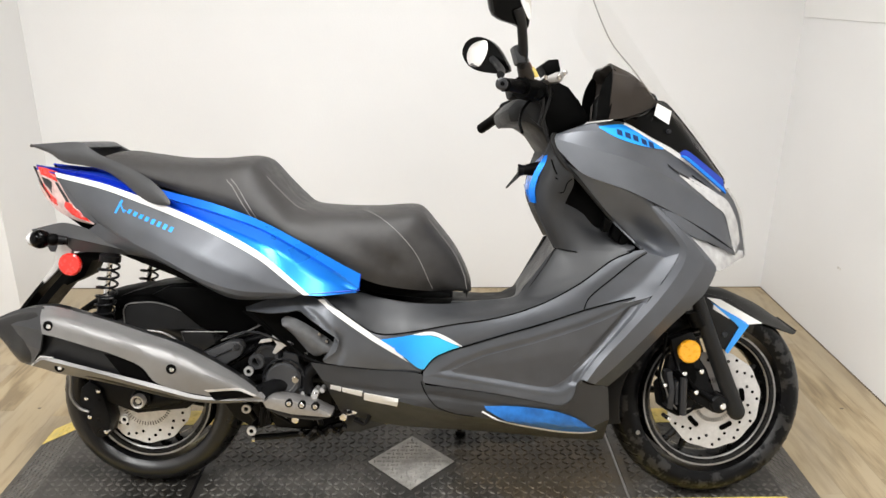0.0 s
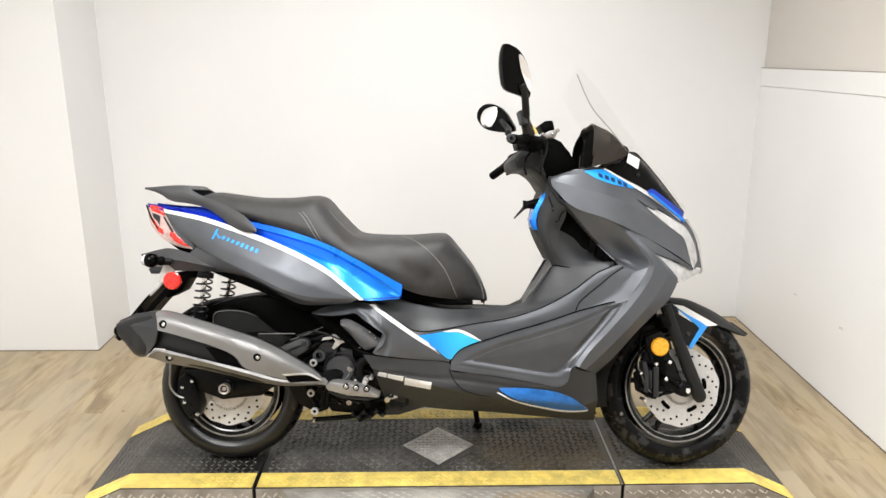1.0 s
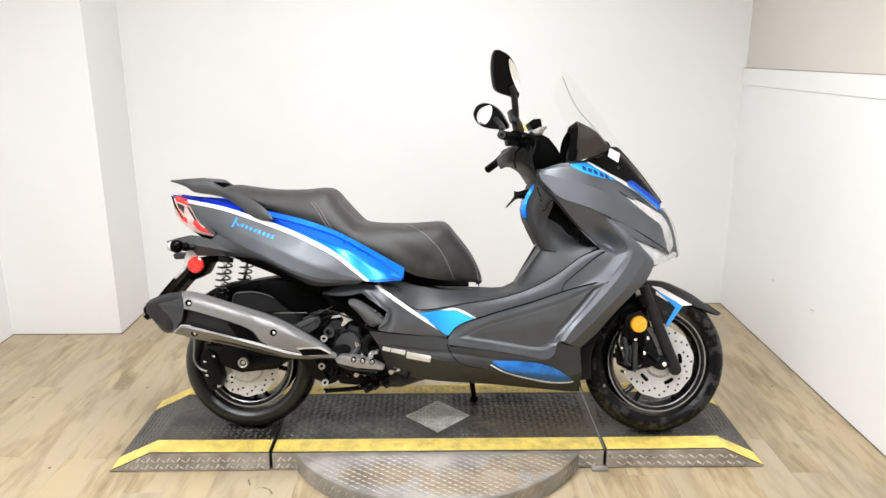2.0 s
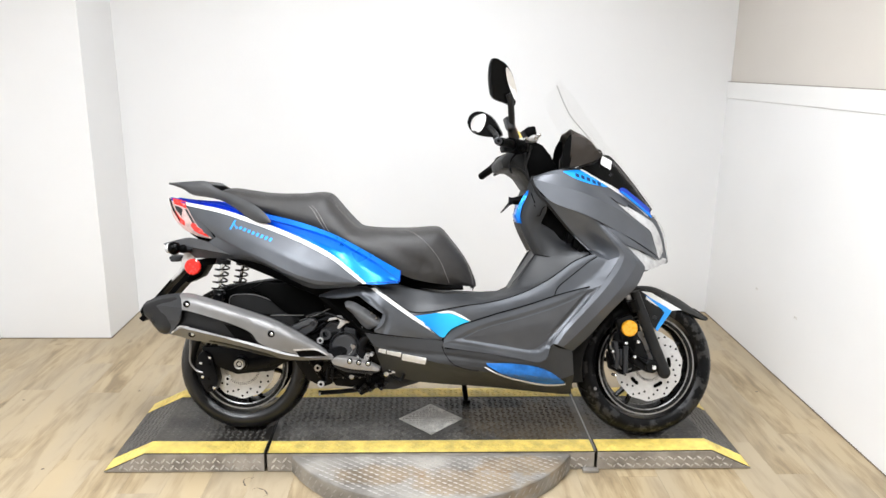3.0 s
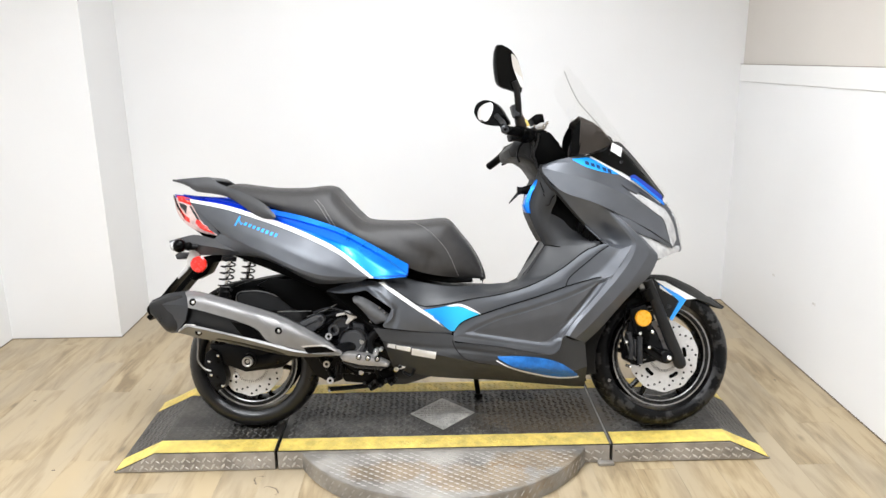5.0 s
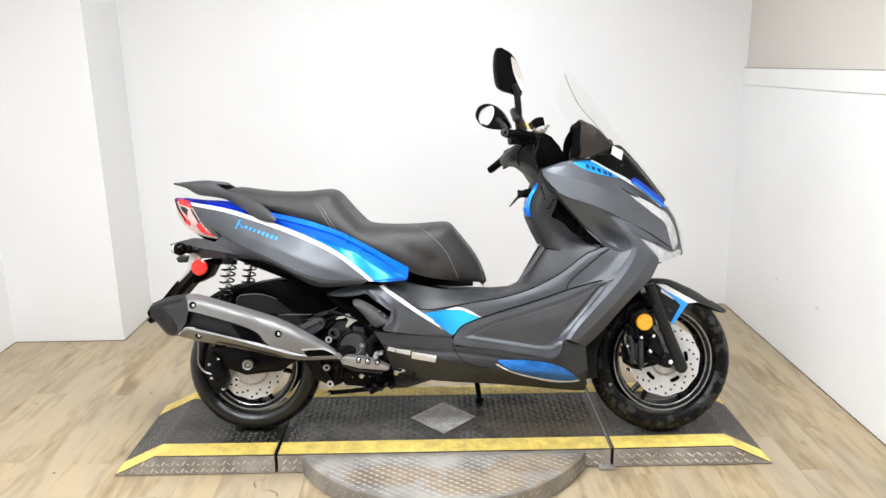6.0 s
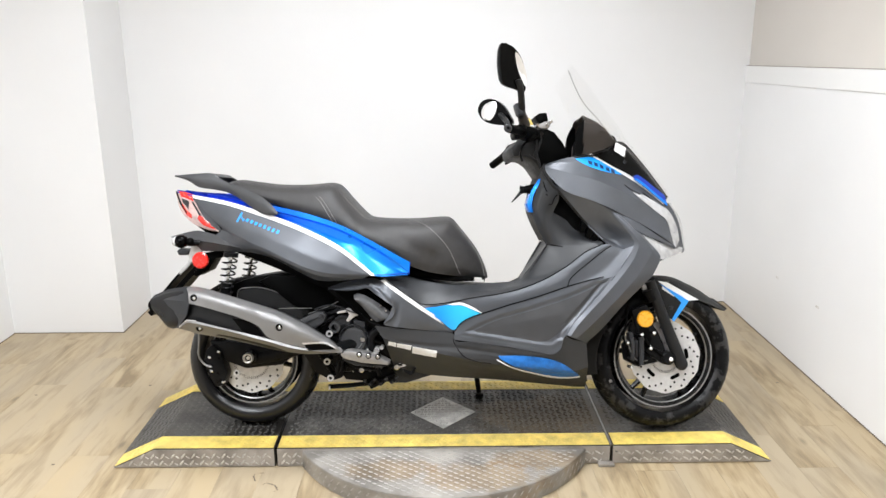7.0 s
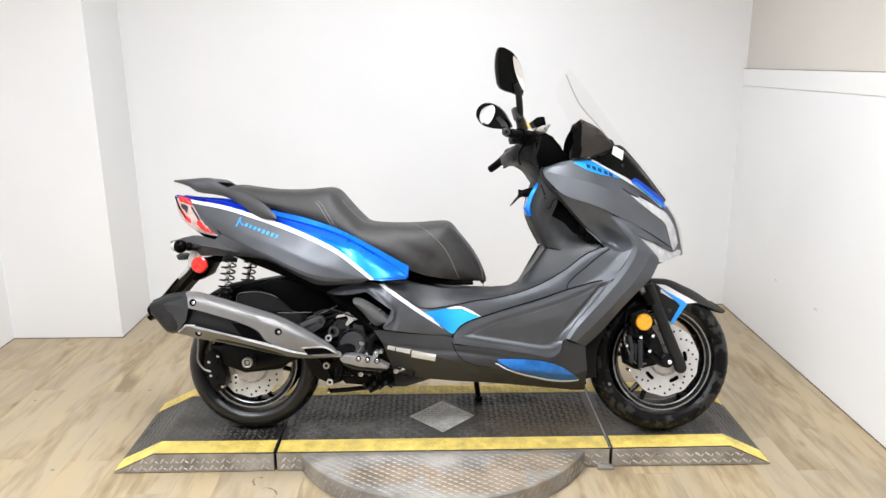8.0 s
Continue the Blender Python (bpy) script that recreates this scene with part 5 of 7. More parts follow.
part("bracket", slab([(-0.417, 0.477), (-0.402, 0.477), (-0.394, 0.466), (-0.369, 0.460), (-0.361, 0.454), (-0.384, 0.448), (-0.409, 0.427), (-0.417, 0.431), (-0.405, 0.454), (-0.415, 0.466)], -0.174, -0.166, 0.001), STEEL, engine, "small bright forked bracket")
part("coolant_hose", tube([(-0.257, -0.160, 0.362), (-0.303, -0.160, 0.383), (-0.330, -0.160, 0.362), (-0.337, -0.160, 0.309)], 0.012, 10, 14), BLACK, engine, "black rubber hose")
part("cable", tube([(-0.531, -0.150, 0.460), (-0.468, -0.150, 0.475), (-0.405, -0.150, 0.469), (-0.321, -0.150, 0.423), (-0.289, -0.150, 0.403)], 0.004, 8, 16), BLACK, engine, "black cable")
part("cable", tube([(-0.569, -0.120, 0.447), (-0.505, -0.120, 0.470), (-0.452, -0.120, 0.496)], 0.002, 6, 12), LIP, engine, "grey cable")
link = part("engine_link", slab([(-0.634, 0.409), (-0.608, 0.426), (-0.524, 0.464), (-0.499, 0.464), (-0.488, 0.447), (-0.499, 0.424), (-0.567, 0.382), (-0.613, 0.365)], -0.19, -0.155, 0.006), RAILM, scooter, "dark grey engine mounting arm")
for q in [(-0.505, -0.190, 0.450), (-0.583, -0.190, 0.402)]:
    part("arm_bolt", disc(q, 0.009, -0.196, -0.17, 14, 0.002), CAP, link, "dark arm bolt")
part("arm_rib", tube([(-0.604, -0.192, 0.398), (-0.551, -0.192, 0.430), (-0.520, -0.192, 0.444)], 0.003, 6), CAP, link, "raised rib of the arm")


def boss(q, r, y0, depth=0.03, parent=None):
    """A bright ring boss with a dark socket."""
    ring = part("ring_boss", spin([(r * 0.5, y0), (r * 0.95, y0), (r, y0 + 0.002), (r, y0 + depth), (r * 0.5, y0 + depth)], (q[0], 0, q[2]), 22), STEEL, parent or scooter, "bright ring boss")
    part("socket", disc(q, r * 0.48, y0 + 0.003, y0 + depth, 12), BLACK, ring, "dark socket")


for q in ((-0.476, -0.190, 0.385), (-0.473, -0.190, 0.221), (-0.485, -0.190, 0.282)):
    boss(q, 0.0125, -0.195, 0.008)
    part("boss_tube", disc(q, 0.0105, -0.186, -0.13, 14), ENGINE, engine, "black boss tube")
boss((-0.839, -0.130, 0.223), 0.012, -0.135, 0.008)
for b in ((-0.361, -0.170, 0.247),), ((-0.403, -0.190, 0.344), (-0.354, -0.190, 0.365), (-0.304, -0.190, 0.322), (-0.229, -0.190, 0.264)):
    for q in b:
        part("bolt", disc(q, 0.010, q[1] - 0.006, q[1] + 0.03, 16, 0.002), CHROME, engine, "bright bolt head")
peg = part("passenger_peg", slab(xz((-0.428, -0.230, 0.322), (-0.408, -0.230, 0.335), (-0.352, -0.230, 0.329), (-0.295, -0.230, 0.315), (-0.248, -0.230, 0.293), (-0.254, -0.230, 0.283), (-0.352, -0.230, 0.290), (-0.418, -0.230, 0.306)), -0.25, -0.19, 0.007), ALLOY, scooter, "folded alloy passenger footrest")
for q in ((-0.358, -0.250, 0.321), (-0.325, -0.250, 0.317), (-0.291, -0.250, 0.314)):
    part("bolt", disc(q, 0.0065, -0.256, -0.24, 12, 0.002), CHROME, peg, "bright bolt")
part("starter_motor", tube([((-0.371, -0.100, 0.253)), ((-0.361, -0.170, 0.268))], 0.022, 16), ENGINE, engine, "round black starter motor")
part("oil_filler", disc((-0.328, -0.180, 0.307), 0.012, -0.195, -0.15, 14, 0.003), CHROME, engine, "bright oil filler cap")
part("hose_clamp", disc((-0.302, -0.170, 0.328), 0.009, -0.19, -0.15, 14, 0.002), STEEL, engine, "bright hose clamp")
part("coolant_hose", tube([(-0.363, -0.150, 0.444), (-0.331, -0.150, 0.419), (-0.304, -0.150, 0.392), (-0.296, -0.150, 0.360)], 0.010, 10, 12), BLACK, engine, "black rubber hose")
part("throttle_body", tube([((-0.464, -0.050, 0.373)), ((-0.447, -0.150, 0.391))], 0.02, 14), ENGINE, engine, "black throttle body")
part("cooling_rib", slab(xz((-0.498, -0.160, 0.360), (-0.454, -0.160, 0.369), (-0.446, -0.160, 0.357), (-0.494, -0.160, 0.343)), -0.165, -0.10, 0.002), ENGINE, engine, "black casing rib")
part("cooling_rib", slab(xz((-0.492, -0.160, 0.327), (-0.442, -0.160, 0.335), (-0.438, -0.160, 0.323), (-0.490, -0.160, 0.310)), -0.165, -0.10, 0.002), ENGINE, engine, "black casing rib")
part("bracket", slab(xz((-0.237, -0.150, 0.265), (-0.199, -0.150, 0.276), (-0.199, -0.150, 0.259), (-0.233, -0.150, 0.250)), -0.15, -0.12, 0.001), STEEL, engine, "small bright bracket")
for q in ((-0.432, -0.170, 0.257), (-0.399, -0.170, 0.232), (-0.336, -0.170, 0.233), (-0.294, -0.170, 0.246), (-0.256, -0.170, 0.305)):
    part("bolt", disc(q, 0.0045, -0.125, -0.09, 12, 0.002), LIP, engine, "bright bolt head")
for q0, q1 in (((-0.443, -0.130, 0.295), (-0.430, -0.130, 0.237)), ((-0.315, -0.130, 0.271), (-0.299, -0.130, 0.219)), ((-0.260, -0.130, 0.271), (-0.205, -0.130, 0.255)), ((-0.526, -0.130, 0.301), (-0.469, -0.130, 0.216))):
    part("casing_tube", tube([q0, q1], 0.008, 10), ENGINE, engine, "black casing tube")
part("lower_case", slab(xz((-0.456, -0.080, 0.226), (-0.265, -0.080, 0.239), (-0.244, -0.080, 0.217), (-0.326, -0.080, 0.183), (-0.434, -0.080, 0.191)), -0.09, 0.09, 0.006), ENGINE, engine, "black lower engine casing")
part("drain_guard", slab(xz((-0.254, -0.060, 0.234), (-0.115, -0.060, 0.231), (-0.105, -0.060, 0.209), (-0.202, -0.060, 0.178), (-0.263, -0.060, 0.177)), -0.08, 0.08, 0.006), DARK, engine, "grey sump guard")
part("coolant_hose", tube([(-0.294, -0.170, 0.400), (-0.319, -0.170, 0.381), (-0.329, -0.170, 0.351), (-0.325, -0.170, 0.322)], 0.017, 12, 12), ENGINE, engine, "thick black rubber hose")
part("relay_box", slab(xz((-0.389, -0.170, 0.435), (-0.348, -0.170, 0.427), (-0.344, -0.170, 0.389), (-0.385, -0.170, 0.388)), -0.178, -0.12, 0.005), CAP, engine, "dark grey relay housing")
part("relay_box", slab(xz((-0.454, -0.170, 0.413), (-0.415, -0.170, 0.418), (-0.404, -0.170, 0.388), (-0.448, -0.170, 0.379)), -0.172, -0.12, 0.006), ENGINE, engine, "black ribbed housing")
PUMP = (-0.432, -0.165, 0.419)
part("pump_ring", spin([(0.022, -0.170), (0.030, -0.172), (0.033, -0.168), (0.033, -0.16), (0.022, -0.16)], (PUMP[0], 0, PUMP[2]), 28), CAP, engine, "grey pump rim")
COVER = (-0.386, -0.180, 0.361)
part("cover_rim", spin([(0.0535, -0.184), (0.056, -0.186), (0.0575, -0.183), (0.0575, -0.175), (0.0535, -0.175)], (COVER[0], 0, COVER[2]), 36), CAP, engine, "worn grey cover rim")
# Added black slabs fill the gaps beside the engine and keep them dark.
part("gap_cover", slab(xz((-0.276, -0.120, 0.359), (-0.227, -0.120, 0.338), (-0.210, -0.120, 0.270), (-0.240, -0.120, 0.235), (-0.274, -0.120, 0.247)), -0.12, -0.04, 0.004), BLACK, scooter, "black filler slab in the gap beside the engine")
part("gap_cover", slab(xz((-0.610, -0.100, 0.465), (-0.541, -0.100, 0.478), (-0.456, -0.100, 0.436), (-0.465, -0.100, 0.367), (-0.542, -0.100, 0.370), (-0.585, -0.100, 0.402)), -0.10, 0.06, 0.006), BLACK, scooter, "black filler slab in the gap beside the engine")
for k in range(7):
    a = 2 * math.pi * k / 7 + 0.3
    part("cover_bolt", disc((COVER[0] + 0.051 * math.cos(a), 0, COVER[2] + 0.051 * math.sin(a)), 0.0042, -0.184, -0.17, 8, 0.001), CAP, engine, "small dark bolt head")
for q0, q1, r in (((-0.448, -0.160, 0.280), (-0.457, -0.160, 0.225), 0.007), ((-0.432, -0.160, 0.276), (-0.438, -0.160, 0.234), 0.005), ((-0.386, -0.170, 0.258), (-0.311, -0.170, 0.250), 0.006), ((-0.258, -0.150, 0.250), (-0.212, -0.150, 0.265), 0.005),
                  ((-0.555, -0.160, 0.381), (-0.466, -0.160, 0.445), 0.006), ((-0.420, -0.170, 0.266), (-0.374, -0.170, 0.237), 0.0045)):
    part("casing_tube", tube([q0, q1], r, 8), ENGINE, engine, "black casing tube")
part("peg_underside", slab(xz((-0.424, -0.220, 0.306), (-0.385, -0.220, 0.294), (-0.313, -0.220, 0.282), (-0.249, -0.220, 0.281), (-0.288, -0.220, 0.270), (-0.374, -0.220, 0.277), (-0.416, -0.220, 0.294)), -0.235, -0.19, 0.004), CAP, peg, "dark underside of the footrest")
for q in ((-0.358, -0.250, 0.321), (-0.325, -0.250, 0.317), (-0.291, -0.250, 0.314)):
    part("bolt_seat", disc(q, 0.010, -0.2535, -0.24, 16, 0.001), BLACK, peg, "dark bolt recess")
LINK = [(-0.354, -0.130, 0.197), (-0.335, -0.130, 0.185), (-0.316, -0.130, 0.204), (-0.294, -0.130, 0.187), (-0.273, -0.130, 0.207), (-0.252, -0.130, 0.194), (-0.235, -0.130, 0.212)]
linkage = part("stand_link", tube(LINK, 0.007, 8, 24), ENGINE, scooter, "black stand linkage")
for q in LINK:
    part("link_pin", disc(q, 0.006, -0.142, -0.12, 10, 0.001), CAP, linkage, "small dark link pin")
part("hose_clamp", disc((-0.335, -0.175, 0.323), 0.008, -0.185, -0.15, 12, 0.002), STEEL, engine, "bright hose clamp")
part("hose_clamp", disc((-0.285, -0.175, 0.333), 0.007, -0.185, -0.15, 12, 0.002), STEEL, engine, "bright hose clamp")
part("clutch_cable", tube([(-0.533, -0.180, 0.473), (-0.483, -0.180, 0.488), (-0.442, -0.180, 0.484), (-0.396, -0.180, 0.465), (-0.359, -0.180, 0.457)], 0.003, 6, 16), CAP, engine, "grey cable")
part("wire_loom", tube([(-0.357, -0.165, 0.362), (-0.340, -0.165, 0.350), (-0.345, -0.165, 0.333), (-0.361, -0.165, 0.324)], 0.0025, 6, 12), LIP, engine, "thin grey wire")
part("wire_loom", tube([(-0.470, -0.165, 0.433), (-0.444, -0.165, 0.454), (-0.407, -0.165, 0.455), (-0.373, -0.165, 0.442)], 0.0035, 6, 12), BLACK, engine, "black wire loom")
stand = part("centre_stand", tube([(-0.496, -0.100, 0.165), (-0.414, -0.100, 0.172), (-0.311, -0.100, 0.184)], 0.0085, 10), ENGINE, scooter, "black folded centre stand")
part("stand_tip", tube([(-0.494, -0.110, 0.167), (-0.486, -0.110, 0.167)], 0.0105, 10), CHROME, stand, "worn bright stand tip")
part("stand_spring", tube([(-0.337, -0.110, 0.171), (-0.284, -0.110, 0.198), (-0.241, -0.110, 0.215)], 0.012, 8), ENGINE, stand, "black stand spring")
part("brake_pedal_link", tube([(-0.206, -0.150, 0.244), (-0.178, -0.150, 0.230), (-0.164, -0.150, 0.255)], 0.006, 8, 8), ENGINE, scooter, "black linkage")
A, B = ((0.065, 0.170, 0.174)), ((0.081, 0.245, 0.055))
side = part("side_stand", tube([A, B], 0.011, 10), ENGINE, scooter, "black side stand, down")
part("stand_foot", brick(B[0] - 0.016, B[0] + 0.018, B[1] - 0.02, B[1] + 0.03, B[2] - 0.006, B[2] + 0.006, 0.002), ENGINE, side)

# middle side panels
mid = both("side_panel", [
    [(-0.485, -0.172, 0.552), (-0.416, -0.186, 0.577), (-0.309, -0.208, 0.592), (-0.245, -0.238, 0.563), (-0.144, -0.240, 0.492), (-0.023, -0.215, 0.403)],
    [(-0.477, -0.195, 0.549), (-0.418, -0.222, 0.548), (-0.367, -0.236, 0.554), (-0.329, -0.244, 0.561), (-0.296, -0.254, 0.538), (-0.263, -0.260, 0.515), (-0.233, -0.262, 0.491), (-0.237, -0.258, 0.460), (-0.269, -0.248, 0.428), (-0.205, -0.240, 0.418), (-0.134, -0.231, 0.409), (-0.023, -0.214, 0.396)],
], PAINT, "matte grey side panel with an intake opening", soft=False, rows=12, n=90, bulge=0.003,
    press=[([(-0.509, 0.542), (-0.427, 0.569), (-0.336, 0.579), (-0.289, 0.555), (-0.217, 0.490), (-0.217, 0.449), (-0.246, 0.392), (-0.511, 0.390)], -0.008, 0.008)])
both("intake_frame", [
    [(-0.481, -0.215, 0.551), (-0.408, -0.215, 0.494), (-0.340, -0.215, 0.438), (-0.285, -0.215, 0.403)],
    [(-0.455, -0.225, 0.550), (-0.386, -0.225, 0.491), (-0.318, -0.225, 0.434), (-0.247, -0.225, 0.414)],
], BLACK, "black frame of the side intake")
both("intake_insert", [
    [(-0.385, -0.200, 0.529), (-0.368, -0.200, 0.537), (-0.327, -0.200, 0.521), (-0.259, -0.200, 0.476), (-0.253, -0.200, 0.465)],
    [(-0.379, -0.210, 0.516), (-0.355, -0.210, 0.504), (-0.314, -0.210, 0.477), (-0.273, -0.210, 0.452), (-0.257, -0.210, 0.452)],
    [(-0.377, -0.200, 0.508), (-0.352, -0.200, 0.484), (-0.319, -0.200, 0.446), (-0.299, -0.200, 0.432), (-0.282, -0.200, 0.434)],
], MESH, "grey mesh-textured intake cover", bulge=0.006)
# Black sheet behind the opening keeps it dark.
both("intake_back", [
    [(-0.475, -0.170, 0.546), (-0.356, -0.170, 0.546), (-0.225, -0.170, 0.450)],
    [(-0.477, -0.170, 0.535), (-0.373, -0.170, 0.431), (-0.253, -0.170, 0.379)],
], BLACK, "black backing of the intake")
for s in (1, -1):
    for q in [(-0.285, -0.212, 0.494), (-0.266, -0.212, 0.475), (-0.320, -0.212, 0.440)]:
        part("intake_screw", disc(q, 0.0045, -0.214 * s, -0.19 * s, 10, 0.001), CHROME, mid[0] if s > 0 else mid[1], "small bright screw")
on_both("side_stripe", mid, [[(-0.269, -0.240, 0.589), (-0.224, -0.240, 0.559), (-0.124, -0.240, 0.488), (-0.014, -0.240, 0.415)], [(-0.285, -0.240, 0.587), (-0.239, -0.240, 0.553), (-0.138, -0.240, 0.482), (-0.022, -0.240, 0.405)]], WHITE, "white diagonal stripe", lift=0.002, n=20)

J1 = [(-0.273, -0.238, 0.603), (-0.235, -0.238, 0.569), (-0.188, -0.238, 0.534), (-0.134, -0.233, 0.503), (-0.063, -0.228, 0.505), (0.058, -0.222, 0.527), (0.139, -0.219, 0.539), (0.221, -0.214, 0.559), (0.302, -0.208, 0.591), (0.383, -0.202, 0.638), (0.454, -0.195, 0.692), (0.506, -0.188, 0.714)]
foot = both("footwell_panel", [
    [(-0.287, -0.190, 0.596), (-0.204, -0.170, 0.599), (-0.128, -0.160, 0.579), (-0.045, -0.150, 0.565), (0.038, -0.140, 0.562), (0.126, -0.130, 0.570), (0.210, -0.125, 0.578), (0.239, -0.125, 0.601), (0.280, -0.130, 0.660), (0.319, -0.135, 0.715)],
    [(-0.279, -0.220, 0.599), (-0.211, -0.212, 0.576), (-0.122, -0.200, 0.540), (-0.040, -0.192, 0.537), (0.049, -0.183, 0.547), (0.141, -0.172, 0.556), (0.224, -0.162, 0.576), (0.270, -0.158, 0.613), (0.311, -0.154, 0.667), (0.344, -0.150, 0.712)],
    J1,
], DARK, "dark grey footwell panel", soft=True, rows=6, n=60)


def dip(ob):
    """Lowers the far side of the foot space to fit the camera's view."""
    for v in ob.data.vertices:
        x, y = v.co.x, v.co.y
        k = max(0.0, min(1.0, (x + 0.12) / 0.12)) * max(0.0, min(1.0, (0.34 - x) / 0.12))
        v.co.z -= 0.034 * k * max(0.0, min(1.0, (y + 0.10) / 0.2))


dip(foot[1])
J3 = [(0.386, -0.218, 0.570), (0.402, -0.212, 0.602), (0.464, -0.203, 0.654), (0.509, -0.195, 0.690), (0.545, -0.184, 0.712)]
trim = both("floorboard_trim", [
    J1 + [(0.541, -0.184, 0.720)],
    [(-0.257, -0.238, 0.579), (-0.200, -0.239, 0.537), (-0.144, -0.238, 0.496), (-0.084, -0.230, 0.452), (-0.019, -0.222, 0.404), (0.008, -0.224, 0.437), (0.048, -0.225, 0.460), (0.099, -0.225, 0.477), (0.180, -0.225, 0.503), (0.281, -0.222, 0.534)] + J3,
], PAINT, "satin grey floorboard edge panel", soft=False, rows=8, n=60, bulge=0.003)
dip(trim[1])
on_both("blue_accent", trim, [[(-0.130, -0.225, 0.488), (-0.080, -0.225, 0.494), (-0.027, -0.225, 0.501), (0.024, -0.225, 0.493), (0.075, -0.225, 0.470)], [(-0.120, -0.225, 0.480), (-0.070, -0.225, 0.445), (-0.021, -0.225, 0.408), (0.010, -0.225, 0.439), (0.075, -0.225, 0.468)]], ACCENT, "light blue graphic fading to cyan", n=24, rows=6)
# White sheet paints a highlight onto the accent's upper edge.
on_both("accent_glint", trim, [[(-0.045, -0.225, 0.501), (0.002, -0.225, 0.509), (0.044, -0.225, 0.495), (0.081, -0.225, 0.472)], [(-0.023, -0.225, 0.499), (0.010, -0.225, 0.499), (0.046, -0.225, 0.484), (0.081, -0.225, 0.470)]], WHITE, "white edge along the blue graphic", n=12, lift=0.0025)

CREST = [(0.544, -0.170, 0.834), (0.582, -0.185, 0.788), (0.619, -0.197, 0.739), (0.623, -0.199, 0.715), (0.604, -0.205, 0.675), (0.552, -0.217, 0.601), (0.480, -0.235, 0.522), (0.419, -0.245, 0.454), (0.381, -0.250, 0.400)]
knee = both("knee_panel", [
    list(reversed(J3)),
    [(0.588, -0.185, 0.700), (0.562, -0.193, 0.668), (0.508, -0.204, 0.620), (0.453, -0.213, 0.588), (0.390, -0.218, 0.568)],
    [(0.623, -0.198, 0.713), (0.608, -0.203, 0.683), (0.579, -0.210, 0.641), (0.551, -0.216, 0.605), (0.394, -0.218, 0.567)],
], PAINT, "matte grey knee panel", soft=False, n=30, rows=5)
RECESS = [(0.030, 0.405), (0.069, 0.430), (0.139, 0.459), (0.260, 0.494), (0.380, 0.533), (0.460, 0.568), (0.512, 0.596), (0.536, 0.598), (0.501, 0.552), (0.421, 0.462), (0.365, 0.413), (0.352, 0.382), (0.334, 0.366), (0.301, 0.364), (0.180, 0.382)]
leg = both("leg_panel", [
    [(-0.017, -0.222, 0.402), (0.008, -0.224, 0.435), (0.048, -0.226, 0.456), (0.099, -0.227, 0.473), (0.180, -0.227, 0.500), (0.281, -0.224, 0.530), (0.386, -0.219, 0.566), (0.472, -0.217, 0.591), (0.551, -0.216, 0.603)],
    [(-0.017, -0.225, 0.390), (0.018, -0.229, 0.399), (0.079, -0.233, 0.412), (0.159, -0.236, 0.427), (0.240, -0.238, 0.442), (0.330, -0.238, 0.465), (0.400, -0.236, 0.491), (0.471, -0.230, 0.535), (0.534, -0.222, 0.579)],
    [(-0.019, -0.225, 0.374), (0.038, -0.230, 0.367), (0.109, -0.233, 0.359), (0.180, -0.236, 0.350), (0.270, -0.239, 0.335), (0.329, -0.242, 0.327), (0.360, -0.244, 0.346), (0.389, -0.250, 0.402), (0.484, -0.236, 0.522)],
], PAINT, "matte grey leg panel with a recessed field", soft=False, rows=22, n=110,
    press=[(RECESS, 0.006, 0.009), ([(0.500, 0.578), (0.534, 0.590), (0.461, 0.501), (0.388, 0.415), (0.374, 0.382), (0.354, 0.382), (0.361, 0.417), (0.429, 0.497)], 0.006, 0.004)],
    ridges=[([(0.536, 0.592), (0.461, 0.503), (0.388, 0.417), (0.364, 0.368), (0.334, 0.348), (0.261, 0.355), (0.140, 0.373), (0.008, 0.391)], -0.001, 0.004),
            ([(0.544, 0.588), (0.477, 0.505), (0.402, 0.413), (0.374, 0.356)], 0.001, 0.004)])
on_both("leg_field_sheet", leg, [[(0.055, -0.220, 0.408), (0.140, -0.220, 0.447), (0.261, -0.220, 0.482), (0.382, -0.220, 0.522), (0.462, -0.220, 0.556), (0.502, -0.220, 0.579)], [(0.063, -0.220, 0.402), (0.181, -0.220, 0.388), (0.292, -0.220, 0.372), (0.337, -0.220, 0.389), (0.403, -0.220, 0.452), (0.502, -0.220, 0.573)]], RAILM, "darker grey sheet over the recess in the leg panel", n=40, rows=12, lift=0.001)
both("arm_top", [
    [(0.560, -0.172, 0.836), (0.630, -0.170, 0.803), (0.717, -0.150, 0.751), (0.799, -0.100, 0.703)],
    [(0.572, -0.172, 0.824), (0.643, -0.186, 0.763), (0.717, -0.150, 0.733), (0.797, -0.100, 0.695)],
], PAINT, "matte grey lower fairing", n=18, rows=4)
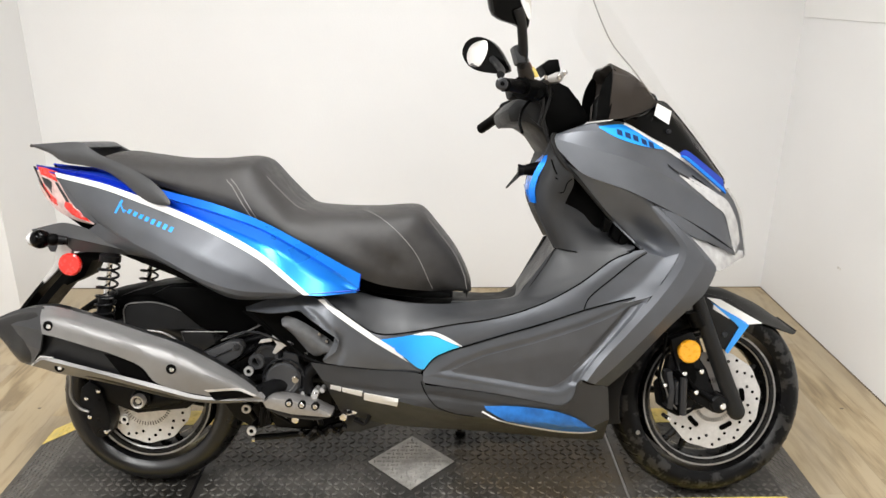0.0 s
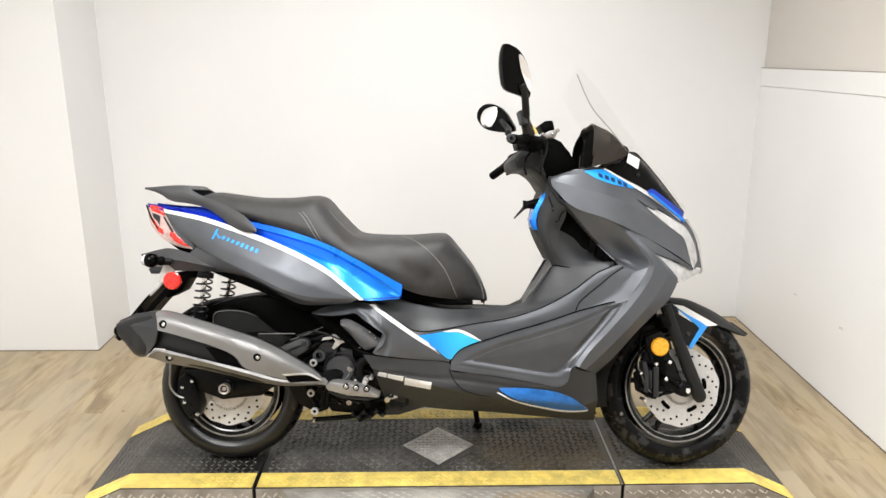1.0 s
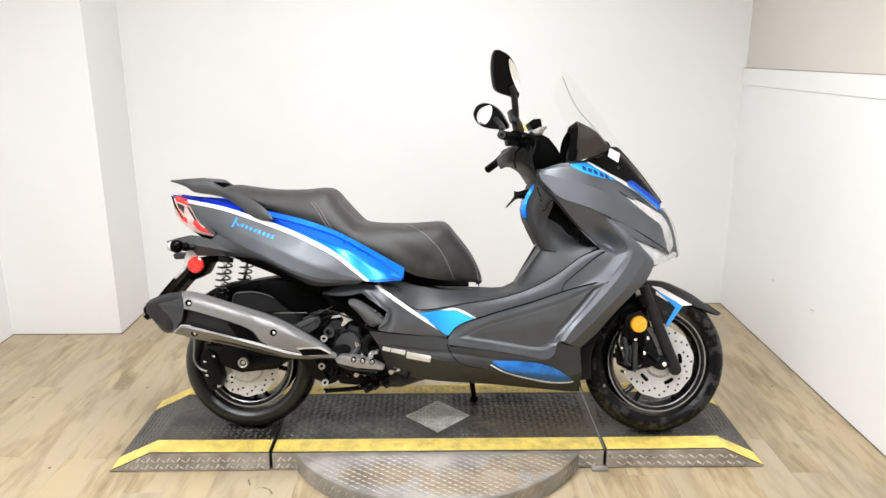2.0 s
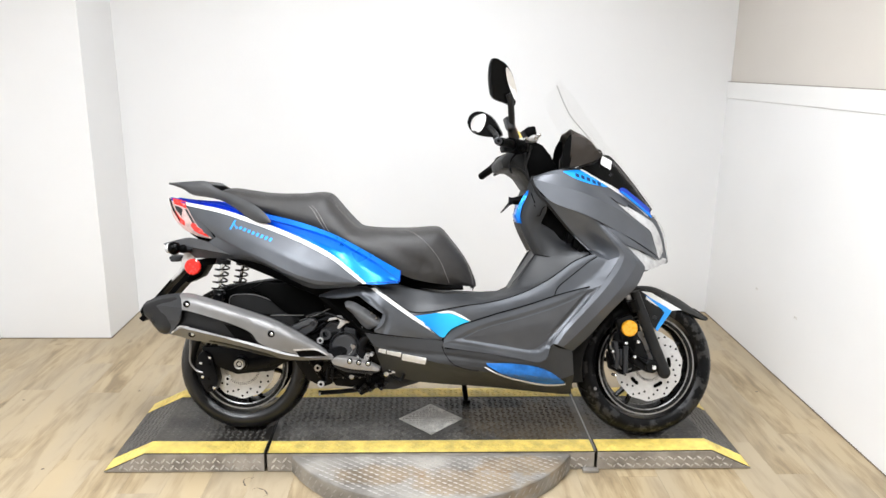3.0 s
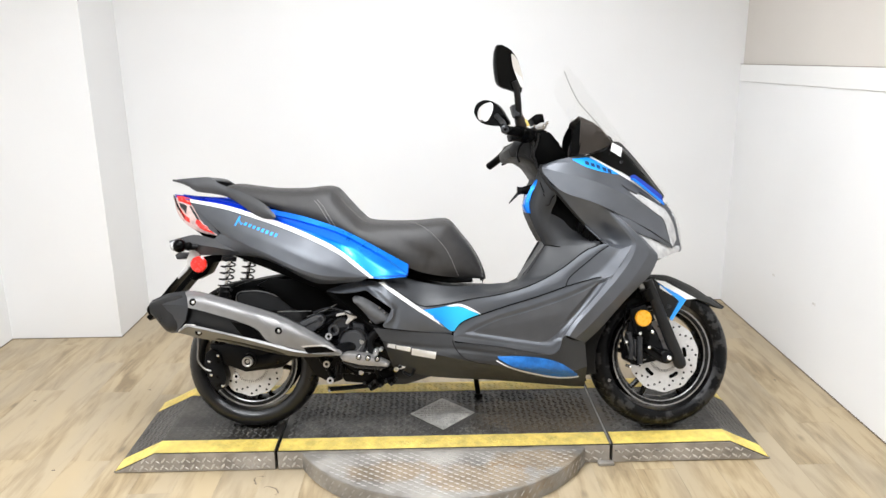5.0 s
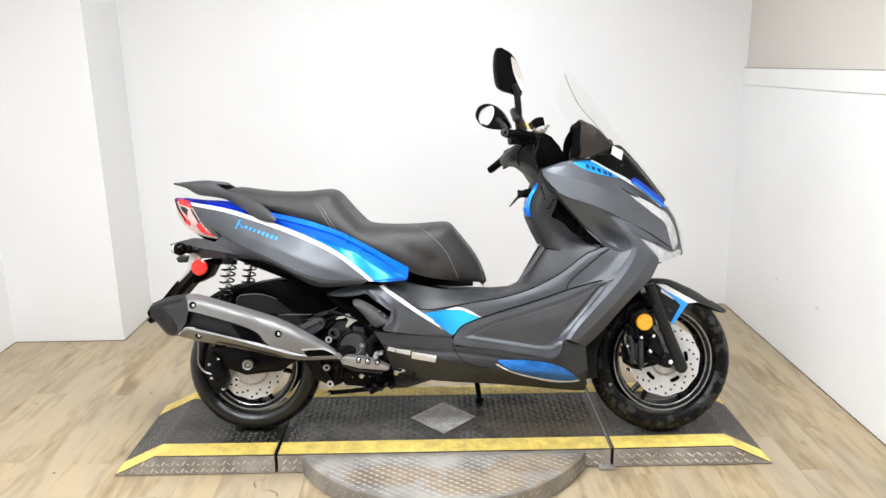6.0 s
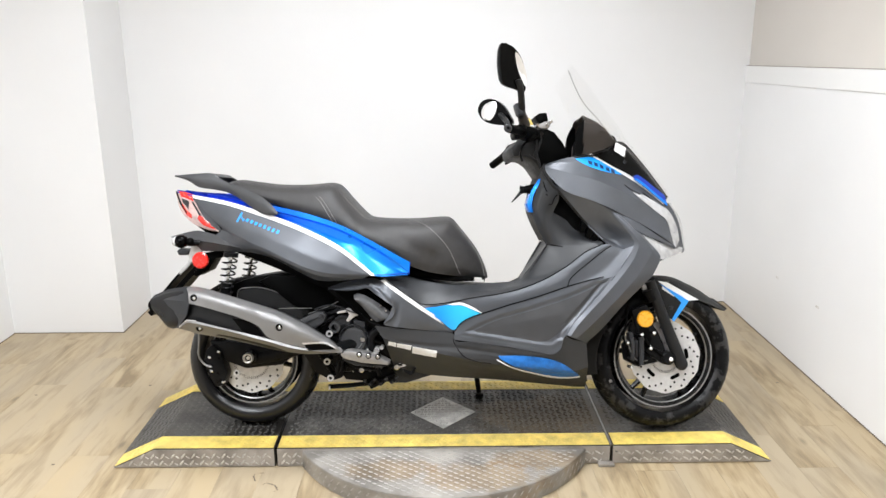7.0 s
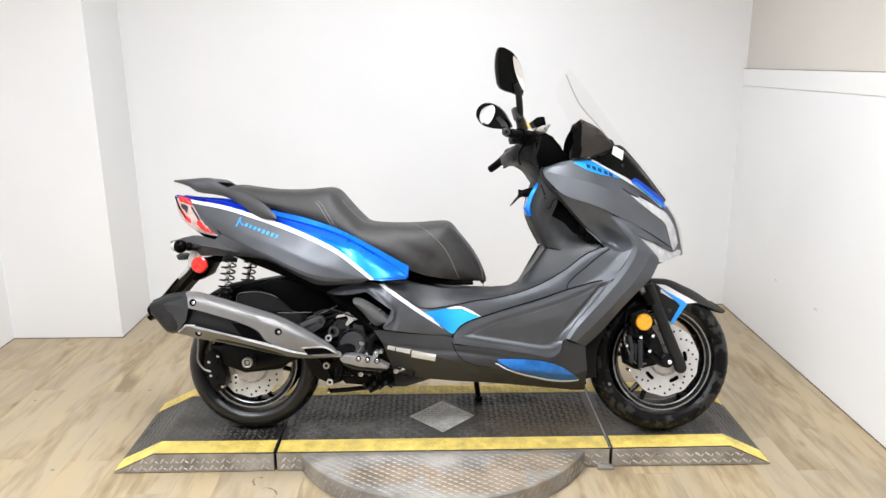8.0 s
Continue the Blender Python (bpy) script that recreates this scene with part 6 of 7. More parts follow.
arm = both("fairing_arm", [
    CREST,
    [(0.552, -0.172, 0.832), (0.594, -0.189, 0.788), (0.634, -0.203, 0.738), (0.639, -0.206, 0.712), (0.621, -0.211, 0.667), (0.569, -0.223, 0.596), (0.495, -0.241, 0.515), (0.430, -0.253, 0.446), (0.394, -0.259, 0.396)],
    [(0.564, -0.173, 0.830), (0.622, -0.191, 0.776), (0.677, -0.200, 0.715), (0.685, -0.203, 0.687), (0.660, -0.207, 0.643), (0.623, -0.214, 0.591), (0.546, -0.226, 0.507), (0.465, -0.238, 0.427), (0.416, -0.246, 0.384)],
    [(0.573, -0.170, 0.826), (0.644, -0.184, 0.763), (0.709, -0.186, 0.694), (0.721, -0.186, 0.668), (0.700, -0.186, 0.616), (0.682, -0.186, 0.592), (0.602, -0.180, 0.507), (0.522, -0.178, 0.413), (0.462, -0.180, 0.357)],
], PAINT, "matte grey lower fairing", soft=False, n=60, rows=6, angle=11)
belly = both("belly_panel", [
    [(-0.306, -0.228, 0.422), (-0.165, -0.234, 0.409), (-0.025, -0.222, 0.396), (-0.017, -0.227, 0.370), (0.038, -0.231, 0.365), (0.109, -0.234, 0.357), (0.180, -0.237, 0.348), (0.270, -0.240, 0.333), (0.330, -0.243, 0.326), (0.360, -0.245, 0.343), (0.381, -0.250, 0.396), (0.459, -0.200, 0.361)],
    [(-0.275, -0.232, 0.378), (-0.154, -0.240, 0.347), (-0.033, -0.240, 0.317), (0.089, -0.240, 0.293), (0.200, -0.240, 0.281), (0.281, -0.238, 0.277), (0.363, -0.230, 0.268), (0.415, -0.218, 0.261), (0.468, -0.190, 0.272)],
    [(-0.245, -0.130, 0.254), (-0.141, -0.130, 0.227), (-0.024, -0.130, 0.215), (0.102, -0.125, 0.208), (0.208, -0.120, 0.199), (0.304, -0.112, 0.189), (0.379, -0.104, 0.181), (0.433, -0.097, 0.175), (0.476, -0.080, 0.171)],
], BELLY, "dark grey lower bodywork", soft=False, rows=12, n=70,
    ridges=[([(-0.225, 0.367), (-0.104, 0.351), (0.002, 0.344), (0.119, 0.330), (0.240, 0.312), (0.341, 0.309)], -0.003, 0.006),
            ([(-0.022, 0.311), (0.059, 0.295), (0.139, 0.287), (0.210, 0.267), (0.301, 0.247), (0.402, 0.238)], -0.004, 0.008)])
on_both("belly_accent", belly, [[(0.140, -0.220, 0.320), (0.232, -0.220, 0.320), (0.323, -0.220, 0.309), (0.384, -0.220, 0.284), (0.433, -0.220, 0.243)], [(0.145, -0.200, 0.310), (0.203, -0.200, 0.279), (0.275, -0.200, 0.250), (0.357, -0.200, 0.232), (0.440, -0.200, 0.230)]], BELLYBLUE, "blue graphic", n=28, rows=6, lift=0.004)
on_both("belly_stripe", belly, [[(0.137, -0.200, 0.307), (0.199, -0.200, 0.274), (0.275, -0.200, 0.248), (0.357, -0.200, 0.231), (0.442, -0.200, 0.232)], [(0.133, -0.200, 0.305), (0.199, -0.200, 0.268), (0.275, -0.200, 0.242), (0.357, -0.200, 0.223), (0.442, -0.200, 0.226)]], WHITE, "white edge along the blue graphic", n=28, rows=2, lift=0.005)
for q in ([(-0.254, -0.235, 0.366), (-0.226, -0.235, 0.362)], [(-0.259, -0.235, 0.350), (-0.230, -0.235, 0.344)]), ([(-0.224, -0.235, 0.360), (-0.171, -0.235, 0.354)], [(-0.226, -0.235, 0.344), (-0.175, -0.235, 0.334)]), ([(-0.167, -0.235, 0.350), (-0.079, -0.235, 0.336)], [(-0.171, -0.235, 0.321), (-0.084, -0.235, 0.307)]):
    part("label_sticker", shell(drape(tree_of(belly[0]), q, 6, 3, 0.004), 0.0006), SIGN, belly[0], "small white information label")


def seam(target, curve, r=0.0016, n=20):
    """A dark joint line laid on a panel."""
    t = tree_of(target)
    pts = []
    for p in spline(curve, n):
        hit = t.ray_cast(Vector((p.x, -0.9, p.z)), Vector((0, 1, 0)))[0]
        if hit:
            pts.append(hit)
    if len(pts) > 2:
        part("panel_joint", tube(pts, r, 5), BLACK, target, "dark panel joint")


seam(belly[0], [(-0.023, -0.235, 0.377), (-0.010, -0.235, 0.347), (0.014, -0.235, 0.318), (0.030, -0.235, 0.308)])
seam(belly[0], [(0.030, -0.235, 0.308), (0.067, -0.235, 0.296), (0.115, -0.235, 0.290)])
seam(belly[0], [(0.383, -0.235, 0.394), (0.405, -0.235, 0.382), (0.425, -0.235, 0.376), (0.452, -0.235, 0.367)], 0.002)
both_lines = [(J1, 0.002), (J3, 0.0019), ([(-0.017, -0.222, 0.404), (0.008, -0.225, 0.437), (0.048, -0.227, 0.458), (0.099, -0.228, 0.475), (0.180, -0.228, 0.502), (0.281, -0.225, 0.532), (0.386, -0.220, 0.568), (0.472, -0.218, 0.593), (0.514, -0.217, 0.603)], 0.002),
              ([(0.321, -0.139, 0.713), (0.344, -0.152, 0.711), (0.398, -0.162, 0.703), (0.460, -0.172, 0.695), (0.498, -0.185, 0.712)], 0.0019), ([(0.320, -0.140, 0.715), (0.298, -0.142, 0.676), (0.267, -0.142, 0.628), (0.242, -0.142, 0.592)], 0.0012)]
for curve, r in both_lines:
    for s in (1, -1):
        dip(part("panel_joint", tube(curve if s > 0 else flip(curve), r, 6, 40), BLACK, scooter, "dark panel joint"))

# front fairing
EDGE = [(0.308, -0.135, 1.003), (0.303, -0.152, 0.982), (0.329, -0.161, 0.934), (0.366, -0.157, 0.898), (0.451, -0.142, 0.802), (0.508, -0.15, 0.745), (0.542, -0.178, 0.712)]
fair = both("upper_fairing", [
    [(0.313, -0.130, 1.007), (0.390, -0.125, 1.030), (0.486, -0.115, 1.039), (0.580, -0.105, 0.985), (0.671, -0.090, 0.933), (0.770, -0.065, 0.870), (0.819, -0.045, 0.800), (0.853, -0.020, 0.685)],
    [(0.312, -0.138, 1.005), (0.396, -0.142, 1.015), (0.490, -0.142, 1.000), (0.574, -0.134, 0.955), (0.657, -0.116, 0.904), (0.748, -0.086, 0.852), (0.804, -0.060, 0.788), (0.850, -0.024, 0.683)],
    [(0.307, -0.150, 0.996), (0.385, -0.166, 0.975), (0.486, -0.172, 0.948), (0.568, -0.168, 0.914), (0.650, -0.150, 0.873), (0.737, -0.114, 0.814), (0.791, -0.080, 0.761), (0.846, -0.030, 0.679)],
    [(0.311, -0.156, 0.975), (0.354, -0.174, 0.928), (0.394, -0.181, 0.901), (0.484, -0.186, 0.871), (0.567, -0.180, 0.834), (0.674, -0.158, 0.781), (0.766, -0.120, 0.727), (0.840, -0.035, 0.678)],
], PAINT, "matte grey front fairing", soft=False, rows=7, n=70, angle=11)
both("fairing_cheek", [
    [(0.329, -0.158, 0.939), (0.365, -0.168, 0.916), (0.405, -0.176, 0.897), (0.485, -0.181, 0.869), (0.556, -0.172, 0.838)],
    [(0.347, -0.158, 0.916), (0.396, -0.158, 0.877), (0.454, -0.154, 0.828), (0.52, -0.15, 0.803), (0.587, -0.178, 0.785)],
    [(0.396, -0.151, 0.865), (0.439, -0.145, 0.818), (0.495, -0.138, 0.768), (0.561, -0.132, 0.749), (0.623, -0.192, 0.735)],
    [(0.452, -0.142, 0.802), (0.484, -0.14, 0.77), (0.516, -0.138, 0.739), (0.573, -0.14, 0.717), (0.623, -0.196, 0.713)],
    [(0.529, -0.174, 0.726), (0.539, -0.176, 0.716), (0.553, -0.178, 0.708), (0.588, -0.182, 0.700), (0.621, -0.198, 0.711)],
], PAINT, "matte grey hollow under the front fairing", soft=True, n=30, rows=5)
for s in (1, -1):
    part("fairing_edge", tube(EDGE if s > 0 else flip(EDGE), (0.006, 0.004), 10, 40), INNER, scooter, "dark rounded fairing edge")
NOSE = [(0.771, -0.067, 0.866), (0.816, -0.047, 0.796), (0.849, -0.020, 0.685)]
bm = shell(sheet([NOSE, [(0.802, 0.000, 0.866), (0.842, 0.000, 0.797), (0.861, 0.000, 0.686)], flip(NOSE)], 12, 4), 0.006)
part("nose_panel", bm, NOSELENS, scooter, "clear nose lens")
# Black sheet puts the shade of the hollow into colour.
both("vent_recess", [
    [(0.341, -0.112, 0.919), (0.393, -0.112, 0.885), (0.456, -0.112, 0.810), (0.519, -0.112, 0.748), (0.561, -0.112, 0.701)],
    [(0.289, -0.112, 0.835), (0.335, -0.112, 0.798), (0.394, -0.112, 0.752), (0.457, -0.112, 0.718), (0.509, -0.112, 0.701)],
], BLACK, "black sheet closing the hollow beside the leg shield", rows=5)
both("shield_lower", [
    [(0.344, -0.150, 0.712), (0.399, -0.158, 0.704), (0.461, -0.168, 0.697), (0.512, -0.174, 0.720)],
    [(0.332, -0.149, 0.749), (0.390, -0.146, 0.730), (0.451, -0.150, 0.720), (0.518, -0.165, 0.725)],
    [(0.309, -0.147, 0.811), (0.360, -0.132, 0.786), (0.427, -0.118, 0.754), (0.508, -0.130, 0.730)],
    [(0.315, -0.143, 0.840), (0.368, -0.118, 0.817), (0.428, -0.108, 0.779), (0.499, -0.110, 0.739)],
], DARK, "dark grey lower leg shield", soft=True, rows=5)
for s in (1, -1):
    for q in ([(0.442, 0.797), (0.463, 0.782), (0.453, 0.758), (0.438, 0.758)], [(0.467, 0.778), (0.488, 0.760), (0.476, 0.731), (0.459, 0.745)], [(0.488, 0.758), (0.508, 0.739), (0.492, 0.720), (0.480, 0.729)], [(0.508, 0.737), (0.529, 0.722), (0.513, 0.716), (0.500, 0.718)]):
        part("vent_fin", slab(q, -0.150 * s, -0.11 * s, 0.002), BLACK, scooter, "black vent fin")
LS = [[(0.307, -0.125, 1.008), (0.293, -0.130, 0.968), (0.272, -0.130, 0.908), (0.263, -0.130, 0.844), (0.283, -0.132, 0.784), (0.319, -0.135, 0.715)],
      [(0.309, -0.146, 0.994), (0.309, -0.154, 0.949), (0.297, -0.154, 0.894), (0.290, -0.150, 0.836), (0.307, -0.149, 0.778), (0.330, -0.145, 0.714)],
      [(0.313, -0.154, 0.975), (0.333, -0.162, 0.928), (0.333, -0.160, 0.883), (0.314, -0.150, 0.828), (0.323, -0.150, 0.774), (0.344, -0.150, 0.712)],
      [(0.321, -0.156, 0.955), (0.353, -0.164, 0.908), (0.359, -0.150, 0.877), (0.340, -0.140, 0.827), (0.338, -0.146, 0.774), (0.350, -0.151, 0.712)]]
both("leg_shield", LS, DARK, "dark grey inner leg shield", soft=True, n=36, rows=5)
for s in (1, -1):
    for curve, r in (([(0.300, -0.158, 0.943), (0.306, -0.161, 0.924), (0.314, -0.163, 0.906)], 0.002), ([(0.310, -0.164, 0.898), (0.317, -0.164, 0.893)], 0.002),
                     ([(0.321, -0.159, 0.859), (0.334, -0.160, 0.861), (0.341, -0.163, 0.883), (0.353, -0.166, 0.895)], 0.0016)):
        part("shield_slot", tube(curve if s > 0 else flip(curve), r, 6, 8), BLACK, scooter, "black slot in the leg shield")
both("shield_inner", [
    LS[0],
    [(x + 0.035, 0.0, z + 0.004) for x, y, z in LS[0]],
], DARK, "dark grey inner leg shield", soft=False)
TRIM_LINE = [(0.298, -0.138, 0.958), (0.286, -0.138, 0.931), (0.270, -0.138, 0.898), (0.262, -0.138, 0.865), (0.264, -0.138, 0.830)]
TRIM_MID = [(0.285, -0.122, 0.950), (0.267, -0.122, 0.923), (0.253, -0.122, 0.892), (0.246, -0.122, 0.863), (0.255, -0.122, 0.831)]
part("blue_cockpit_trim", shell(sheet([TRIM_LINE, TRIM_MID, [(x + 0.016, 0, z) for x, y, z in TRIM_MID], [(x + 0.014, -y, z) for x, y, z in TRIM_MID], [(x + 0.02, -y, z) for x, y, z in TRIM_LINE]], 16, 4), 0.005), BLUE, scooter, "blue cockpit trim")
dip(part("tunnel", shell(sheet([[(0.329, -0.130, 0.715), (0.284, -0.125, 0.656), (0.243, -0.120, 0.609), (0.219, -0.120, 0.579), (0.139, -0.125, 0.567), (0.051, -0.135, 0.565)], [(0.334, 0.000, 0.716), (0.285, 0.000, 0.650), (0.242, 0.000, 0.602), (0.218, 0.000, 0.571), (0.144, 0.000, 0.559), (0.052, 0.000, 0.557)],
                            flip([(0.329, -0.130, 0.715), (0.284, -0.125, 0.656), (0.243, -0.120, 0.609), (0.219, -0.120, 0.579), (0.139, -0.125, 0.567), (0.051, -0.135, 0.565)])], 20, 5), 0.006), DARK, scooter, "dark grey centre tunnel"))
key = part("ignition_lock", tube([(0.278, -0.110, 0.917), (0.251, -0.110, 0.915), (0.235, -0.110, 0.913)], (0.02, 0.013), 12), BLACK, scooter, "black ignition lock with key")
part("lock_bezel", tube([(0.241, -0.110, 0.915), (0.230, -0.110, 0.913), (0.220, -0.110, 0.913)], (0.012, 0.017), 12), ENGINE, key, "black key head")
part("key", slab([(0.236, 0.906), (0.222, 0.894), (0.191, 0.865), (0.189, 0.869), (0.213, 0.900), (0.224, 0.915)], -0.117, -0.112, 0.0008), CAP, key, "steel key blade")

on_both("badge", fair, [[(0.421, -0.120, 1.028), (0.486, -0.120, 1.032), (0.544, -0.120, 1.007), (0.592, -0.120, 0.974)], [(0.421, -0.120, 1.024), (0.466, -0.120, 0.999), (0.528, -0.120, 0.980), (0.592, -0.120, 0.970)]], SKYBLUE, "light blue badge panel", n=16)
on_both("fairing_stripe", fair, [[(0.490, -0.100, 1.039), (0.594, -0.100, 0.985), (0.678, -0.100, 0.934), (0.758, -0.100, 0.872)], [(0.486, -0.100, 1.033), (0.590, -0.100, 0.975), (0.674, -0.100, 0.923), (0.756, -0.100, 0.861)]], WHITE, "white edge stripe", lift=0.002)
LET = [(0.472, -0.120, 1.013), (0.493, -0.120, 1.006), (0.514, -0.120, 0.999), (0.537, -0.120, 0.990), (0.557, -0.120, 0.983)]
ft = tree_of(fair[0])
for q in LET:
    g = [[(q[0] - 0.007, 0, q[2] + 0.0085), (q[0] + 0.007, 0, q[2] + 0.0035)], [(q[0] - 0.006, 0, q[2] - 0.005), (q[0] + 0.008, 0, q[2] - 0.010)]]
    part("badge_mark", shell(drape(ft, g, 3, 2, 0.003), 0.0006), NAVY, fair[0], "plain dark badge bar")
tt = tree_of(tail[0])
def mark(x, z, wide, high, lean):
    """A slanted plain bar laid on the tail panel."""
    g = [[(x + lean, 0, z + high / 2), (x + lean + wide, 0, z + high / 2 - wide * 0.35)], [(x - lean, 0, z - high / 2), (x - lean + wide, 0, z - high / 2 - wide * 0.35)]]
    part("tail_mark", shell(drape(tt, g, 3, 2, 0.0015), 0.0006), SKYBLUE, tail[0], "plain light blue graphic bar")


MA, MB = ((-0.814, -0.170, 0.811), (-0.650, -0.170, 0.756))
mark(MA[0], MA[2], 0.006, 0.034, 0.009)
mark(MA[0] + 0.010, MA[2] - 0.002, 0.005, 0.026, -0.007)
mark(MA[0] + 0.016, MA[2] - 0.008, 0.010, 0.0035, 0.0)


for k in range(8):
    u = 0.19 + 0.105 * k
    mark(MA[0] + (MB[0] - MA[0]) * u, MA[2] + (MB[2] - MA[2]) * u, 0.009, 0.010 if k < 4 else 0.012, 0.003)

# lamps in the fairing
on_both("headlight", fair, [
    [(0.627, -0.120, 0.912), (0.664, -0.120, 0.898), (0.702, -0.120, 0.881), (0.745, -0.120, 0.856), (0.777, -0.120, 0.837), (0.812, -0.120, 0.781), (0.826, -0.120, 0.727)],
    [(0.631, -0.120, 0.904), (0.661, -0.120, 0.879), (0.694, -0.120, 0.854), (0.731, -0.120, 0.827), (0.765, -0.120, 0.802), (0.784, -0.120, 0.742), (0.798, -0.120, 0.696)],
], LENS, "clear headlight lens", n=34, rows=5, lift=0.003)
# Dark strip puts the crease's shade into colour.
on_both("headlight_crease", fair, [
    [(0.598, -0.140, 0.934), (0.625, -0.140, 0.916), (0.660, -0.140, 0.899)],
    [(0.602, -0.140, 0.928), (0.627, -0.140, 0.910), (0.658, -0.140, 0.895)],
], INNER, "dark strip drawn along the headlight crease", n=8, rows=2, lift=0.0042)
for curve in ([(0.644, -0.120, 0.904), (0.706, -0.120, 0.864), (0.765, -0.120, 0.817), (0.794, -0.120, 0.756)], [(0.670, -0.120, 0.904), (0.733, -0.120, 0.860), (0.779, -0.120, 0.806)]):
    seam(fair[0], curve, 0.0022)
both("lower_lamp", [
    [(0.646, -0.175, 0.762), (0.689, -0.155, 0.745), (0.737, -0.130, 0.721), (0.839, -0.040, 0.699)],
    [(0.649, -0.178, 0.756), (0.686, -0.172, 0.711), (0.727, -0.165, 0.663), (0.838, -0.045, 0.682)],
], LENS, "clear lower lamp lens", bulge=0.004)
both("lamp_back", [
    [(0.591, -0.130, 0.813), (0.700, -0.110, 0.757), (0.830, -0.020, 0.693)],
    [(0.660, -0.150, 0.722), (0.718, -0.130, 0.654), (0.806, -0.030, 0.668)],
], BLACK, "black lamp housing")

# cockpit hood and screen
HR = [(0.447, -0.150, 1.172), (0.500, -0.150, 1.148), (0.538, -0.145, 1.118), (0.566, -0.130, 1.089)]
HL = [(0.442, -0.140, 1.043), (0.483, -0.140, 1.049), (0.524, -0.135, 1.062), (0.571, -0.125, 1.083)]
hood = part("cockpit_hood", shell(sheet([HL, HR, [(x, 0.0, z + 0.012) for x, y, z in HR], flip(HR), flip(HL)], 14, 5), 0.006), HOOD, scooter, "brownish grey instrument hood")
both("hood_cheek", [
    [(0.447, -0.148, 1.170), (0.432, -0.140, 1.147), (0.419, -0.135, 1.111), (0.413, -0.130, 1.041)],
    [(0.455, -0.150, 1.164), (0.454, -0.150, 1.119), (0.448, -0.148, 1.079), (0.442, -0.142, 1.043)],
], BLACK, "black hood edge", soft=False)
part("instrument_panel", slab(xz((0.445, 0.000, 1.101), (0.483, 0.000, 1.139), (0.565, 0.000, 1.109), (0.581, 0.000, 1.071), (0.442, 0.000, 1.045)), -0.12, 0.12, 0.01), BLACK, scooter, "black instrument panel")
both("screen_base", [
    [(0.486, -0.118, 1.040), (0.568, -0.110, 0.997), (0.639, -0.100, 0.962), (0.710, -0.082, 0.923), (0.772, -0.062, 0.883)],
    [(0.498, -0.117, 1.047), (0.569, -0.110, 1.068), (0.628, -0.086, 1.040), (0.707, -0.060, 0.961), (0.777, -0.045, 0.885)],
    [(0.575, 0.000, 1.090), (0.612, 0.000, 1.095), (0.642, 0.000, 1.070), (0.716, 0.000, 0.983), (0.789, 0.000, 0.887)],
], TINT, "smoked black panel under the screen", rows=5, n=24)
for s in (1, -1):
    for q in [(0.555, -0.112, 1.047), (0.603, -0.112, 1.016)]:
        part("screen_bolt", disc(q, 0.0055, -0.118 * s, -0.09 * s, 10, 0.001), CAP, scooter, "small dark screen bolt")
part("hood_lip", tube([(0.485, -0.120, 1.044), (0.506, -0.120, 1.053), (0.535, -0.120, 1.059), (0.563, -0.120, 1.087)], 0.0035, 8, 12), CAP, hood, "grey lip under the hood")
both("nose_blue", [
    [(0.636, -0.112, 0.964), (0.654, -0.108, 0.968), (0.698, -0.096, 0.939), (0.761, -0.074, 0.894)],
    [(0.640, -0.114, 0.954), (0.658, -0.110, 0.952), (0.704, -0.098, 0.916), (0.767, -0.076, 0.870)],
], DEEPBLUE, "deep blue strip below the screen")
both("nose_line", [
    [(0.638, -0.115, 0.956), (0.657, -0.112, 0.951), (0.704, -0.100, 0.916), (0.766, -0.078, 0.870)],
    [(0.638, -0.116, 0.953), (0.657, -0.113, 0.941), (0.704, -0.101, 0.906), (0.771, -0.079, 0.856)],
], BLUE, "blue edge below the strip")
WE = [(0.382, -0.190, 1.334), (0.407, -0.190, 1.275), (0.439, -0.185, 1.220), (0.496, -0.170, 1.160), (0.555, -0.140, 1.096), (0.616, -0.110, 1.047), (0.705, -0.070, 0.960), (0.771, -0.030, 0.893)]
WC = [(0.407, 0.000, 1.383), (0.470, 0.000, 1.324), (0.529, 0.000, 1.245), (0.590, 0.000, 1.160), (0.645, 0.000, 1.086), (0.700, 0.000, 1.013), (0.744, 0.000, 0.951), (0.788, 0.000, 0.889)]
ws = part("windscreen", shell(sheet([WE, [(0.5 * a[0] + 0.5 * b[0] + 0.012, 0.55 * a[1], 0.5 * a[2] + 0.5 * b[2] + 0.012) for a, b in zip(WE, WC)], WC,
                                     flip([(0.5 * a[0] + 0.5 * b[0] + 0.012, 0.55 * a[1], 0.5 * a[2] + 0.5 * b[2] + 0.012) for a, b in zip(WE, WC)]), flip(WE)], 24, 4), 0.003), GLASS, scooter, "clear curved windscreen")
ws.visible_shadow = False
part("screen_edge", tube(WE[:5], 0.0015, 6, 30), ALLOY, ws, "polished screen edge")
Q = [(0.564, -0.135, 1.086), (0.601, -0.135, 1.066), (0.596, -0.135, 1.033), (0.558, -0.135, 1.056)]
part("screen_sticker", slab(xz(*Q), -0.136, -0.134, 0), WHITE, ws, "white warning sticker")

# front mudguard, fork and brake (turn with the bars)
GUARD_EDGE = [(0.709, -0.072, 0.577), (0.744, -0.078, 0.566), (0.822, -0.078, 0.528), (0.909, -0.068, 0.492), (0.957, -0.052, 0.476), (1.034, -0.012, 0.448)]
GUARD_MID = [(0.724, -0.045, 0.585), (0.785, -0.048, 0.580), (0.853, -0.048, 0.552), (0.914, -0.042, 0.519), (0.960, -0.032, 0.496), (1.041, -0.007, 0.450)]
